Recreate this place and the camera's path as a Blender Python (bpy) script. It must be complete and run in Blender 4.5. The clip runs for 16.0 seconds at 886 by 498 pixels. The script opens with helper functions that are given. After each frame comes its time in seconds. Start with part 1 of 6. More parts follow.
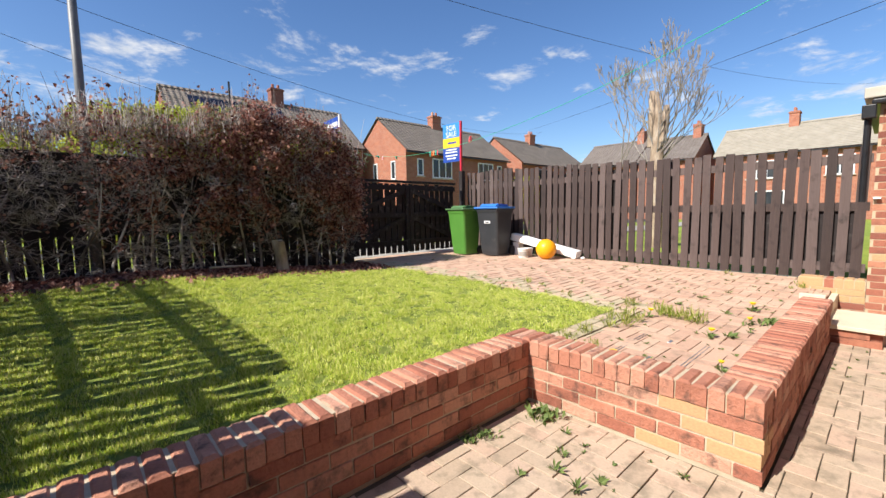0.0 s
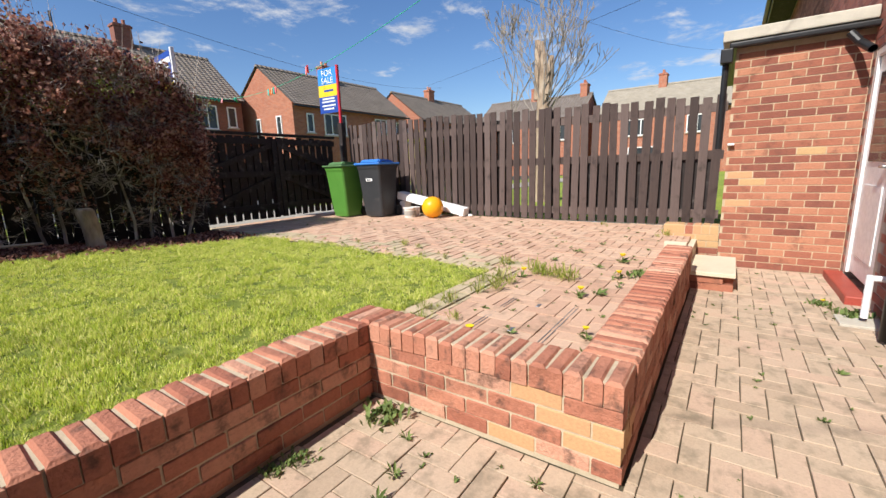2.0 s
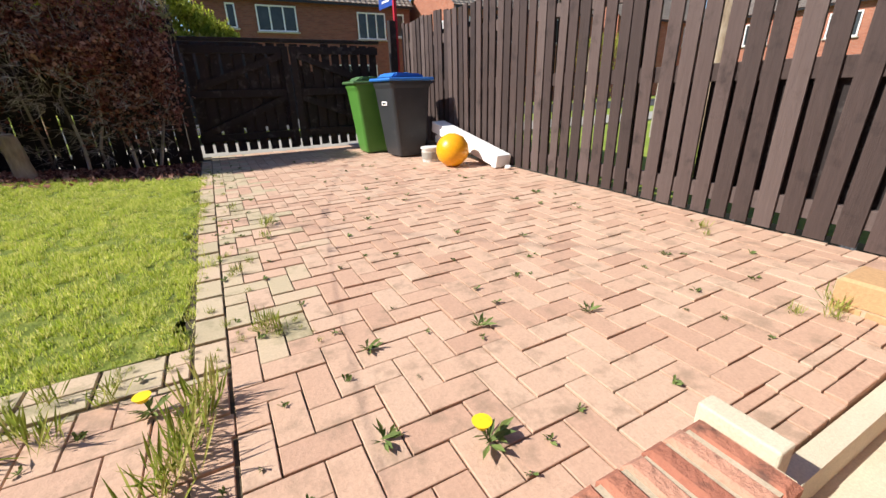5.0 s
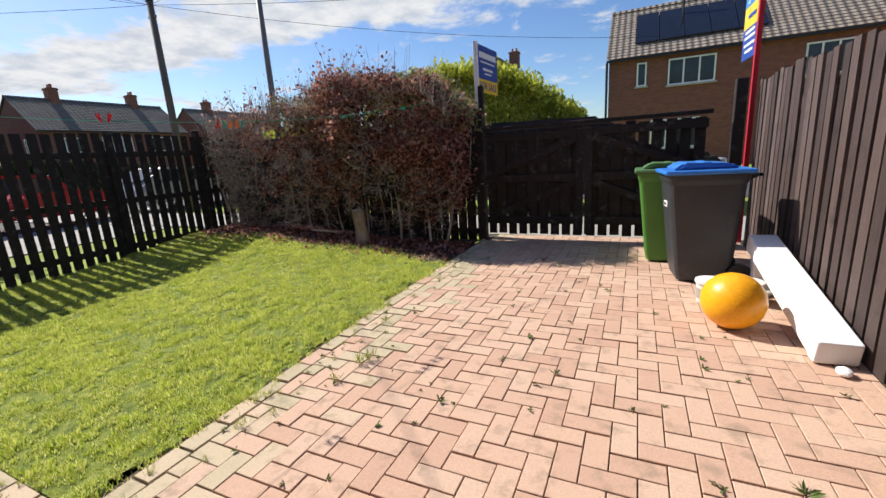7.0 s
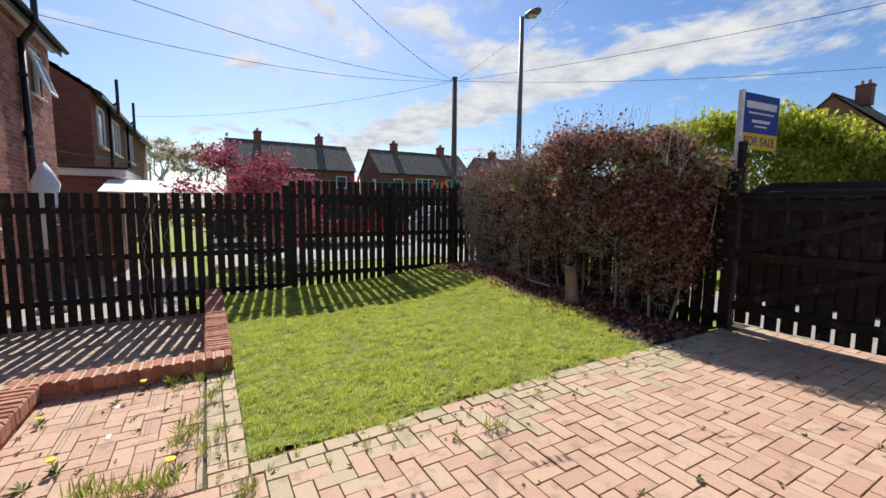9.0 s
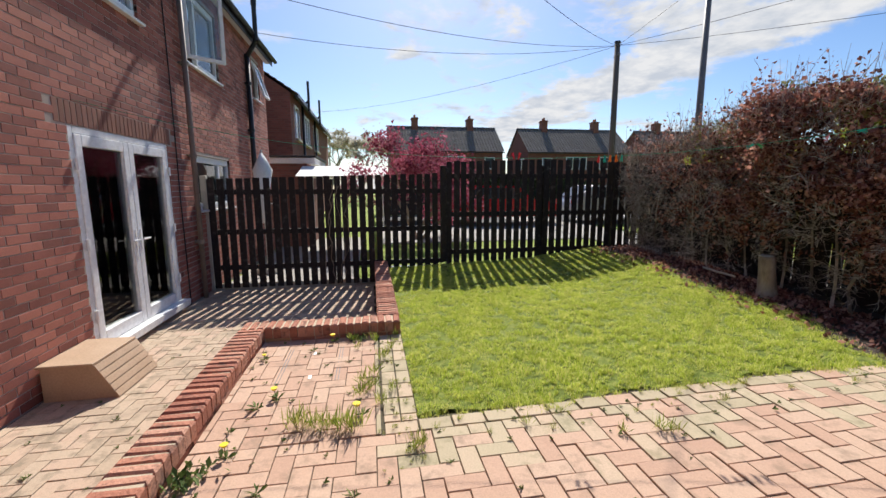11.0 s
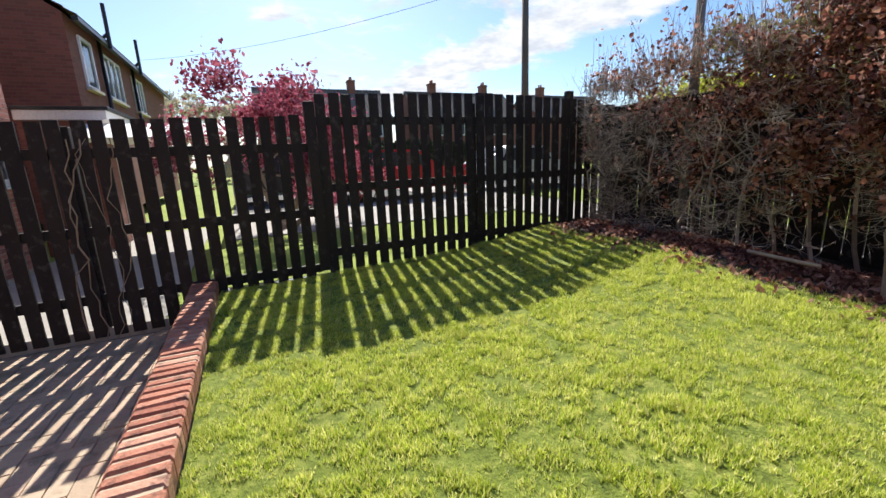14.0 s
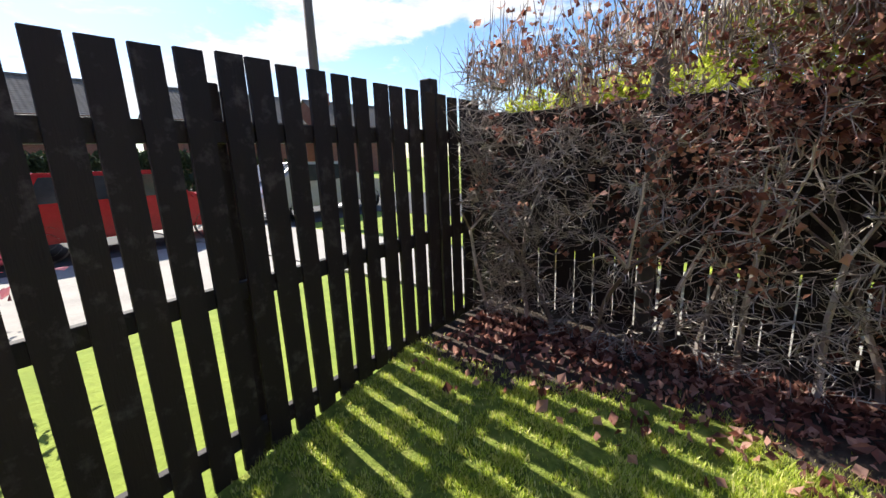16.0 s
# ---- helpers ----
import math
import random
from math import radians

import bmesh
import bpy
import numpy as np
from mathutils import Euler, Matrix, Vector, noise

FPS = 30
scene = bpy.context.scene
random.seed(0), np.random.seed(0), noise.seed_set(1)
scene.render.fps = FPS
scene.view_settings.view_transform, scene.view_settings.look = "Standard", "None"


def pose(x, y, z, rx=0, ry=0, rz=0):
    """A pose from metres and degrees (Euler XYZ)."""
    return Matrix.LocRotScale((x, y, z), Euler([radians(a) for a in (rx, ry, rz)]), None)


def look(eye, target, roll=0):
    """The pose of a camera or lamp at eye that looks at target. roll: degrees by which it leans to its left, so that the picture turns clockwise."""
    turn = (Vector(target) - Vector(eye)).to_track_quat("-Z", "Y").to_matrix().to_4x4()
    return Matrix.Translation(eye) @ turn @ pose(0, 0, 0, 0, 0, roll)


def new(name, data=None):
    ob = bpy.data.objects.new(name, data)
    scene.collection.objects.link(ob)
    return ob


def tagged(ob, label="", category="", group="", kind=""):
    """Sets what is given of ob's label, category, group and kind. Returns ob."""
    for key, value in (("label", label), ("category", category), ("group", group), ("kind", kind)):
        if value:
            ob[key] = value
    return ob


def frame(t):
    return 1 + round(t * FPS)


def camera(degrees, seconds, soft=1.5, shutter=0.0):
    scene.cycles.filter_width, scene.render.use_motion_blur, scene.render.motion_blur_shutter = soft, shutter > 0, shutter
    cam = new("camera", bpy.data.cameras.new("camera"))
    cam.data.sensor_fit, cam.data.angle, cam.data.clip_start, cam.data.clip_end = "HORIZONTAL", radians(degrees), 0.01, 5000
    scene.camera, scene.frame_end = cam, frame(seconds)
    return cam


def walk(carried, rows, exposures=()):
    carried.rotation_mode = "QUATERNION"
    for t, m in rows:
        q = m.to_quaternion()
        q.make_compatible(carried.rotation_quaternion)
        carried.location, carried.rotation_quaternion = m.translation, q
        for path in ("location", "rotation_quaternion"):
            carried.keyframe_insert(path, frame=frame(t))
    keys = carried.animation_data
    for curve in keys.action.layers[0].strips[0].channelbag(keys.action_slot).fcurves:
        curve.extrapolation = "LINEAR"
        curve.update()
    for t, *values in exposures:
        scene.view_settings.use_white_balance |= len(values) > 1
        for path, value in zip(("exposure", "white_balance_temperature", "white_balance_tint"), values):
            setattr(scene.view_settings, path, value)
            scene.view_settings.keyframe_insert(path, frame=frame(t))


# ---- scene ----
cam = camera(94.2, 16.0)
PATH = [
    (0, (-0.131, 0.15, 0.924), (1.214, 1.618, 0.741), -0.9),
    (0.5, (-0.073, 0.126, 0.924), (1.397, 1.464, 0.706), -1.3),
    (1, (0.056, 0.137, 0.888), (1.61, 1.367, 0.622), -1.6),
    (1.5, (0.322, 0.161, 0.871), (1.919, 1.32, 0.546), -1.9),
    (2, (0.646, 0.234, 0.837), (2.255, 1.36, 0.456), -2.0),
    (2.5, (1.089, 0.312, 0.837), (2.686, 1.431, 0.392), -2.2),
    (3, (1.606, 0.34, 0.829), (3.17, 1.48, 0.325), -2.1),
    (3.2, (1.818, 0.366, 0.804), (3.359, 1.527, 0.277), -2.1),
    (5.3, (4.523, 0.271, 0.853), (5.206, 1.996, 0.107), -1.8),
    (5.5, (4.809, 0.349, 0.833), (5.363, 2.121, 0.088), -2.0),
    (6, (5.419, 0.593, 0.897), (5.565, 2.463, 0.203), -3.2),
    (6.5, (5.737, 0.961, 1.09), (5.332, 2.835, 0.52), -4.2),
    (7, (5.852, 1.36, 1.256), (5.015, 3.12, 0.807), -3.6),
    (7.5, (5.982, 1.634, 1.3), (4.825, 3.228, 0.951), -1.8),
    (8, (6.159, 1.733, 1.313), (4.757, 3.131, 1.03), -0.2),
    (8.5, (6.27, 1.796, 1.357), (4.687, 2.996, 1.122), 0.2),
    (9, (6.294, 1.818, 1.381), (4.568, 2.807, 1.176), 0.5),
    (9.5, (6.289, 1.775, 1.391), (4.449, 2.535, 1.198), 0.7),
    (10, (6.281, 1.731, 1.377), (4.359, 2.25, 1.184), 0.8),
    (10.2, (6.29, 1.717, 1.378), (4.345, 2.136, 1.181), 0.8),
    (12.3, (5.464, 1.744, 1.258), (3.539, 2.104, 0.853), -1.6),
    (12.5, (5.246, 1.801, 1.251), (3.333, 2.219, 0.841), -1.6),
    (13, (4.616, 1.913, 1.251), (2.745, 2.474, 0.824), -1.5),
    (13.5, (3.969, 2.111, 1.267), (2.143, 2.8, 0.825), -1.7),
    (14, (3.338, 2.367, 1.141), (1.563, 3.177, 0.702), -2.3),
    (14.5, (2.579, 2.677, 1.129), (0.888, 3.654, 0.7), -2.6),
    (15, (1.881, 3.058, 1.279), (0.321, 4.235, 0.852), -2.1),
    (15.5, (1.281, 3.501, 1.391), (-0.137, 4.847, 0.97), -3.2),
    (16, (0.658, 4.015, 1.412), (-0.524, 5.567, 0.968), -2.4),
]
walk(cam, [(t, look(eye, target, roll)) for t, eye, target, roll in PATH], exposures=[(0.0, 0.78), (2.5, 0.56), (5.5, 0.68), (9.0, 0.54), (12.5, 0.70), (14.5, 1.04), (16.0, 1.20)])
L = -0.355          # lower patio level
CT = 0.06           # top of the garden wall's coping
HY = -0.95          # face of the house wall
FA, FB, GY = -1.1, 7.0, 7.08   # side fences (x) and gate line (y)


def rise(x, y):
    """The upper garden's level: a little lower by the patio wall, higher in the far corner under the hedge."""
    dip = 0.075 - 0.05 * min(1.0, max(0.0, (x - 4.3) / 2.4))
    z = -dip * (1 - min(1.0, max(0.0, (y - 1.9) / 2.4)))
    f = min(1.0, max(0.0, (y - 4.2) / 2.0))
    g = min(1.0, max(0.0, (3.2 - x) / 2.6))
    return z + 0.19 * f * f * (3 - 2 * f) * g


# ---- world and sun ----
SUN = Vector((-1.08, 0.165, 1.0)).normalized()
world = bpy.data.worlds.new("sky")
scene.world = world
world.use_nodes = True
wt = world.node_tree
wt.nodes.clear()


def wn(kind, **kw):
    n = wt.nodes.new(kind)
    for k, v in kw.items():
        n.inputs[k].default_value = v
    return n


def wmath(op, a, b=None, c=None):
    n = wt.nodes.new("ShaderNodeMath")
    n.operation = op
    for i, v in enumerate((a, b, c)):
        if v is None:
            continue
        if isinstance(v, (int, float)):
            n.inputs[i].default_value = v
        else:
            wt.links.new(v, n.inputs[i])
    return n.outputs[0]


sky = wt.nodes.new("ShaderNodeTexSky")
sky.sky_type = "NISHITA"
sky.sun_disc = False
sky.sun_elevation = math.asin(SUN.z)
sky.sun_rotation = math.atan2(SUN.x, SUN.y)
sky.air_density, sky.dust_density, sky.ozone_density = 1.0, 0.6, 4.0
tc = wt.nodes.new("ShaderNodeTexCoord")
sep = wt.nodes.new("ShaderNodeSeparateXYZ")
wt.links.new(tc.outputs["Generated"], sep.inputs[0])
up = wmath("MAXIMUM", sep.outputs[2], 0.03)
px = wmath("DIVIDE", sep.outputs[0], wmath("ADD", up, 0.12))
py = wmath("DIVIDE", sep.outputs[1], wmath("ADD", up, 0.12))
comb = wt.nodes.new("ShaderNodeCombineXYZ")
wt.links.new(px, comb.inputs[0])
wt.links.new(py, comb.inputs[1])
n1 = wn("ShaderNodeTexNoise", Scale=2.6, Detail=10.0, Roughness=0.64, Distortion=0.3)
wt.links.new(comb.outputs[0], n1.inputs["Vector"])
n2 = wn("ShaderNodeTexNoise", Scale=0.55, Detail=3.0, Roughness=0.5)
wt.links.new(comb.outputs[0], n2.inputs["Vector"])
# a bank of cloud lies along one straight line of the cloud layer
band = wmath("ABSOLUTE", wmath("SUBTRACT", wmath("ADD", wmath("MULTIPLY", px, -0.252), wmath("MULTIPLY", py, 0.968)), 2.12))
band = wmath("MAXIMUM", wmath("SUBTRACT", 0.25, wmath("MULTIPLY", band, 0.62)), 0.0)
fade = wmath("MINIMUM", wmath("MAXIMUM", wmath("MULTIPLY_ADD", px, -0.55, 0.35), 0.15), 1.0)
dens = wmath("ADD", wmath("ADD", wmath("MULTIPLY", n1.outputs[0], 0.80), wmath("MULTIPLY", n2.outputs[0], 0.45)), wmath("MULTIPLY", band, fade))
ramp = wt.nodes.new("ShaderNodeMapRange")
ramp.interpolation_type = "SMOOTHSTEP"
ramp.inputs["From Min"].default_value = 0.668
ramp.inputs["From Max"].default_value = 0.82
# looser cloud towards the sun's side
west = wmath("MINIMUM", wmath("MAXIMUM", wmath("MULTIPLY", px, -0.02), 0.0), 0.035)
dens = wmath("ADD", dens, west)
wt.links.new(dens, ramp.inputs["Value"])
mix = wt.nodes.new("ShaderNodeMix")
mix.data_type = "RGBA"
wt.links.new(ramp.outputs[0], mix.inputs[0])
sat = wn("ShaderNodeHueSaturation", Hue=0.506, Saturation=1.14, Value=1.16)
wt.links.new(sky.outputs[0], sat.inputs["Color"])
wt.links.new(sat.outputs[0], mix.inputs[6])
# clouds shade from grey-blue in the thick parts to white at the billows
puff = wn("ShaderNodeTexNoise", Scale=5.5, Detail=6.0, Roughness=0.6)
wt.links.new(comb.outputs[0], puff.inputs["Vector"])
tone = wt.nodes.new("ShaderNodeValToRGB")
tone.color_ramp.elements[0].position, tone.color_ramp.elements[0].color = 0.36, (4.9, 5.3, 6.0, 1)
tone.color_ramp.elements[1].position, tone.color_ramp.elements[1].color = 0.60, (7.0, 7.05, 7.2, 1)
wt.links.new(puff.outputs[0], tone.inputs[0])
wt.links.new(tone.outputs[0], mix.inputs[7])
bg = wn("ShaderNodeBackground", Strength=0.080)
wt.links.new(mix.outputs[2], bg.inputs[0])
wo = wt.nodes.new("ShaderNodeOutputWorld")
wt.links.new(bg.outputs[0], wo.inputs[0])

sun = new("sun", bpy.data.lights.new("sun", "SUN"))
sun.data.energy, sun.data.angle, sun.data.color = 4.6, radians(0.5), (1.0, 0.95, 0.87)
sun.matrix_world = look(SUN * 50, (0, 0, 0))


# ---- materials ----
def material(name, colors, rough=0.85, rand="", spread=0.0, scale=8.0, fine=60.0, bump=0.3, depth=0.004, stain=None, stain_scale=1.2, stain_at=0.55, metal=0.0, stretch=(1, 1, 1), translucent=0.0, spec=0.4, coords="Object"):
    """A surface of two or three colours mixed by noise at two scales, with fine relief; rand varies pieces ('object' or 'island')."""
    m = bpy.data.materials.new(name)
    m.use_nodes = True
    t = m.node_tree
    b = t.nodes["Principled BSDF"]
    b.inputs["Roughness"].default_value = rough
    b.inputs["Metallic"].default_value = metal
    b.inputs["Specular IOR Level"].default_value = spec
    co = t.nodes.new("ShaderNodeTexCoord")
    mp = t.nodes.new("ShaderNodeMapping")
    mp.inputs["Scale"].default_value = stretch
    geo = t.nodes.new("ShaderNodeNewGeometry")
    if coords == "World":
        t.links.new(geo.outputs["Position"], mp.inputs[0])
    else:
        t.links.new(co.outputs[coords], mp.inputs[0])
    if rand == "object":
        info = t.nodes.new("ShaderNodeObjectInfo").outputs["Random"]
    elif rand == "island":
        info = geo.outputs["Random Per Island"]
    else:
        info = None

    def noise_at(s, detail, rough_=0.6):
        n = t.nodes.new("ShaderNodeTexNoise")
        n.inputs["Scale"].default_value, n.inputs["Detail"].default_value, n.inputs["Roughness"].default_value = s, detail, rough_
        t.links.new(mp.outputs[0], n.inputs["Vector"])
        return n.outputs[0]

    big, small = noise_at(scale, 4), noise_at(fine, 5)
    rp = t.nodes.new("ShaderNodeValToRGB")
    while len(rp.color_ramp.elements) < len(colors):
        rp.color_ramp.elements.new(0.5)
    for i, c in enumerate(colors):
        e = rp.color_ramp.elements[i]
        e.position = 0.25 + 0.5 * i / max(1, len(colors) - 1) if info is None else i / max(1, len(colors) - 1)
        e.color = (*c, 1)
    if info is None:
        t.links.new(big, rp.inputs[0])
    else:
        ma = t.nodes.new("ShaderNodeMath")
        ma.operation = "MULTIPLY_ADD"
        t.links.new(big, ma.inputs[0])
        ma.inputs[1].default_value = 0.5
        mb = t.nodes.new("ShaderNodeMath")
        mb.operation = "SUBTRACT"
        t.links.new(info, mb.inputs[0])
        mb.inputs[1].default_value = 0.25
        t.links.new(mb.outputs[0], ma.inputs[2])
        t.links.new(ma.outputs[0], rp.inputs[0])
    col = rp.outputs[0]
    hsv = t.nodes.new("ShaderNodeHueSaturation")
    mr = t.nodes.new("ShaderNodeMapRange")
    mr.inputs["To Min"].default_value, mr.inputs["To Max"].default_value = 0.72, 1.28
    t.links.new(small, mr.inputs["Value"])
    t.links.new(mr.outputs[0], hsv.inputs["Value"])
    t.links.new(col, hsv.inputs["Color"])
    col = hsv.outputs[0]
    if stain:
        sn = t.nodes.new("ShaderNodeTexNoise")
        sn.inputs["Scale"].default_value, sn.inputs["Detail"].default_value, sn.inputs["Roughness"].default_value = stain_scale, 6, 0.65
        t.links.new(geo.outputs["Position"], sn.inputs["Vector"])
        sr = t.nodes.new("ShaderNodeMapRange")
        sr.inputs["From Min"].default_value, sr.inputs["From Max"].default_value = stain_at, stain_at + 0.15
        sr.inputs["To Max"].default_value = stain[3]
        t.links.new(sn.outputs[0], sr.inputs["Value"])
        mx = t.nodes.new("ShaderNodeMix")
        mx.data_type = "RGBA"
        t.links.new(sr.outputs[0], mx.inputs[0])
        t.links.new(col, mx.inputs[6])
        mx.inputs[7].default_value = (*stain[:3], 1)
        col = mx.outputs[2]
    t.links.new(col, b.inputs["Base Color"])
    if bump:
        bp = t.nodes.new("ShaderNodeBump")
        bp.inputs["Strength"].default_value, bp.inputs["Distance"].default_value = bump, depth
        t.links.new(small, bp.inputs["Height"])
        t.links.new(bp.outputs[0], b.inputs["Normal"])
    if translucent:
        tr = t.nodes.new("ShaderNodeBsdfTranslucent")
        t.links.new(col, tr.inputs["Color"])
        ms = t.nodes.new("ShaderNodeMixShader")
        ms.inputs[0].default_value = translucent
        t.links.new(b.outputs[0], ms.inputs[1])
        t.links.new(tr.outputs[0], ms.inputs[2])
        t.links.new(ms.outputs[0], t.nodes["Material Output"].inputs[0])
    return m


def masonry(name, dark, light, mortar, row=0.075, width=0.225):
    """Brickwork for walls that stay far off."""
    m = material(name, [dark, light], 0.9)
    t = m.node_tree
    b = t.nodes["Principled BSDF"]
    geo = t.nodes.new("ShaderNodeNewGeometry")
    s = t.nodes.new("ShaderNodeSeparateXYZ")
    t.links.new(geo.outputs["Position"], s.inputs[0])
    add = t.nodes.new("ShaderNodeMath")
    t.links.new(s.outputs[0], add.inputs[0])
    t.links.new(s.outputs[1], add.inputs[1])
    c = t.nodes.new("ShaderNodeCombineXYZ")
    t.links.new(add.outputs[0], c.inputs[0])
    t.links.new(s.outputs[2], c.inputs[1])
    br = t.nodes.new("ShaderNodeTexBrick")
    br.inputs["Color1"].default_value, br.inputs["Color2"].default_value, br.inputs["Mortar"].default_value = (*dark, 1), (*light, 1), (*mortar, 1)
    br.inputs["Scale"].default_value = 1.0
    br.inputs["Row Height"].default_value, br.inputs["Brick Width"].default_value, br.inputs["Mortar Size"].default_value = row, width, 0.006
    t.links.new(c.outputs[0], br.inputs["Vector"])
    t.links.new(br.outputs[0], b.inputs["Base Color"])
    return m


WALL_BRICK = material("garden_brick", [(0.34, 0.125, 0.080), (0.48, 0.205, 0.130), (0.57, 0.310, 0.215)], 0.92, "object", scale=9, fine=55, bump=1.0, depth=0.010, stain=(0.075, 0.050, 0.040, 0.78), stain_scale=11, stain_at=0.53)
BUFF_BRICK = material("yellow_brick", [(0.50, 0.32, 0.16), (0.54, 0.29, 0.155)], 0.9, "object", scale=6, fine=90, bump=0.5)
MORTAR = material("mortar", [(0.44, 0.36, 0.25), (0.58, 0.48, 0.35)], 0.95, scale=10, fine=140, bump=0.6)
HOUSE_BRICK = material("house_brick", [(0.20, 0.072, 0.054), (0.34, 0.120, 0.088), (0.45, 0.175, 0.125)], 0.88, "object", scale=5, fine=90, bump=0.5)
HOUSE_BRICK_FAR = material("house_brick_joined", [(0.20, 0.072, 0.054), (0.34, 0.120, 0.088), (0.45, 0.175, 0.125)], 0.88, "island", scale=5, fine=90, bump=0.5, coords="World")
HOUSE_MORTAR = material("house_mortar", [(0.32, 0.26, 0.22), (0.46, 0.39, 0.34)], 0.95, scale=6, fine=120, bump=0.5)
PORCH_BRICK = material("porch_brick", [(0.20, 0.070, 0.050), (0.33, 0.120, 0.075), (0.44, 0.20, 0.12)], 0.9, "object", scale=7, fine=70, bump=0.8, depth=0.006, stain=(0.13, 0.055, 0.04, 0.6), stain_scale=9, stain_at=0.54)
PORCH_MORTAR = material("porch_mortar", [(0.42, 0.32, 0.21), (0.54, 0.43, 0.30)], 0.95, scale=6, fine=120)
SOLDIER = material("soldier_brick", [(0.20, 0.085, 0.06), (0.27, 0.12, 0.085)], 0.88, "object", scale=5, fine=90, bump=0.5)
PAVER = material("pink_paver", [(0.49, 0.305, 0.215), (0.55, 0.36, 0.255), (0.57, 0.395, 0.285)], 0.9, "object", scale=5, fine=110, bump=0.5, stain=(0.27, 0.19, 0.13, 0.6), stain_scale=8, stain_at=0.53)
PAVER_FAR = material("pink_paver_joined", [(0.49, 0.305, 0.215), (0.55, 0.36, 0.255), (0.57, 0.395, 0.285)], 0.9, "island", scale=5, fine=110, bump=0.5, stain=(0.27, 0.19, 0.13, 0.6), stain_scale=8, stain_at=0.53, coords="World")
PAVER_MOSSY = material("greenish_paver", [(0.43, 0.355, 0.23), (0.51, 0.415, 0.28), (0.56, 0.41, 0.29)], 0.92, "object", scale=5, fine=100, bump=0.5, stain=(0.17, 0.17, 0.08, 0.6), stain_scale=5, stain_at=0.52)
PAVER_MOSSY_FAR = material("greenish_paver_joined", [(0.43, 0.355, 0.23), (0.51, 0.415, 0.28), (0.56, 0.41, 0.29)], 0.92, "island", scale=5, fine=100, bump=0.5, stain=(0.17, 0.17, 0.08, 0.6), stain_scale=5, stain_at=0.52, coords="World")
PAVER_LOW = material("patio_paver", [(0.42, 0.315, 0.225), (0.50, 0.385, 0.28), (0.52, 0.365, 0.27)], 0.9, "object", scale=5, fine=110, bump=0.5, stain=(0.17, 0.145, 0.10, 0.55), stain_scale=9, stain_at=0.50)
PAVER_LOW_FAR = material("patio_paver_joined", [(0.42, 0.315, 0.225), (0.50, 0.385, 0.28), (0.52, 0.365, 0.27)], 0.9, "island", scale=5, fine=110, bump=0.5, stain=(0.17, 0.145, 0.10, 0.55), stain_scale=9, stain_at=0.50, coords="World")
JOINT = material("joint_sand", [(0.055, 0.045, 0.028), (0.11, 0.09, 0.055)], 0.95, scale=4, fine=150, bump=0.6)
WOOD_DARK = material("dark_stained_wood", [(0.012, 0.008, 0.008), (0.022, 0.015, 0.014)], 0.7, "object", scale=3, fine=26, bump=0.5, stretch=(6, 6, 0.6), stain=(0.15, 0.13, 0.125, 0.42), stain_scale=10, stain_at=0.55)
# brown stain, its colour lightened for the sun that strikes this fence
WOOD_B = material("sunlit_brown_stained_wood", [(0.040, 0.026, 0.023), (0.080, 0.053, 0.047), (0.130, 0.094, 0.085)], 0.72, "object", scale=4, fine=22, bump=0.8, depth=0.006, stretch=(8, 8, 0.35), stain=(0.020, 0.013, 0.012, 0.7), stain_scale=5, stain_at=0.55)
CONCRETE = material("concrete", [(0.40, 0.37, 0.31), (0.55, 0.51, 0.43)], 0.92, scale=5, fine=120, bump=0.4, stain=(0.25, 0.23, 0.17, 0.6), stain_scale=8, stain_at=0.6)
SLAB = material("paving_slab", [(0.58, 0.50, 0.37), (0.66, 0.58, 0.44)], 0.9, scale=5, fine=150, bump=0.4)
UPVC = material("white_upvc", [(0.78, 0.79, 0.80), (0.84, 0.84, 0.84)], 0.3, scale=3, fine=20, bump=0.02)
BLACK = material("black_plastic", [(0.012, 0.012, 0.013), (0.02, 0.02, 0.022)], 0.35, scale=4, fine=40, bump=0.05)
PIPE_GREY = material("brown_grey_pipe", [(0.16, 0.125, 0.105), (0.21, 0.17, 0.15)], 0.6, scale=4, fine=40, bump=0.1)
STEEL = material("galvanised_steel", [(0.45, 0.45, 0.44), (0.55, 0.55, 0.55)], 0.4, metal=0.9, scale=6, fine=60)
SOIL = material("bare_soil", [(0.045, 0.033, 0.024), (0.085, 0.062, 0.045)], 0.95, scale=6, fine=60, bump=0.8, depth=0.02)
TURF = material("lawn_turf", [(0.07, 0.10, 0.012), (0.17, 0.215, 0.028), (0.33, 0.34, 0.075)], 0.95, scale=14, fine=70, bump=0.8, depth=0.02)
GRASS = material("grass_blades", [(0.27, 0.38, 0.04), (0.63, 0.70, 0.11), (0.95, 0.88, 0.42)], 0.8, "island", scale=3.4, fine=9, bump=0, translucent=0.36, coords="World")
LONG_GRASS = material("long_grass", [(0.14, 0.20, 0.03), (0.32, 0.38, 0.06), (0.55, 0.52, 0.18)], 0.8, "island", scale=4, fine=9, bump=0, translucent=0.4)
WEED = material("weed_leaves", [(0.09, 0.14, 0.035), (0.19, 0.25, 0.07)], 0.7, "island", scale=8, fine=30, bump=0, translucent=0.25)
PETAL = material("dandelion_petals", [(0.80, 0.55, 0.01), (0.85, 0.65, 0.02)], 0.7, scale=20, fine=90, bump=0)
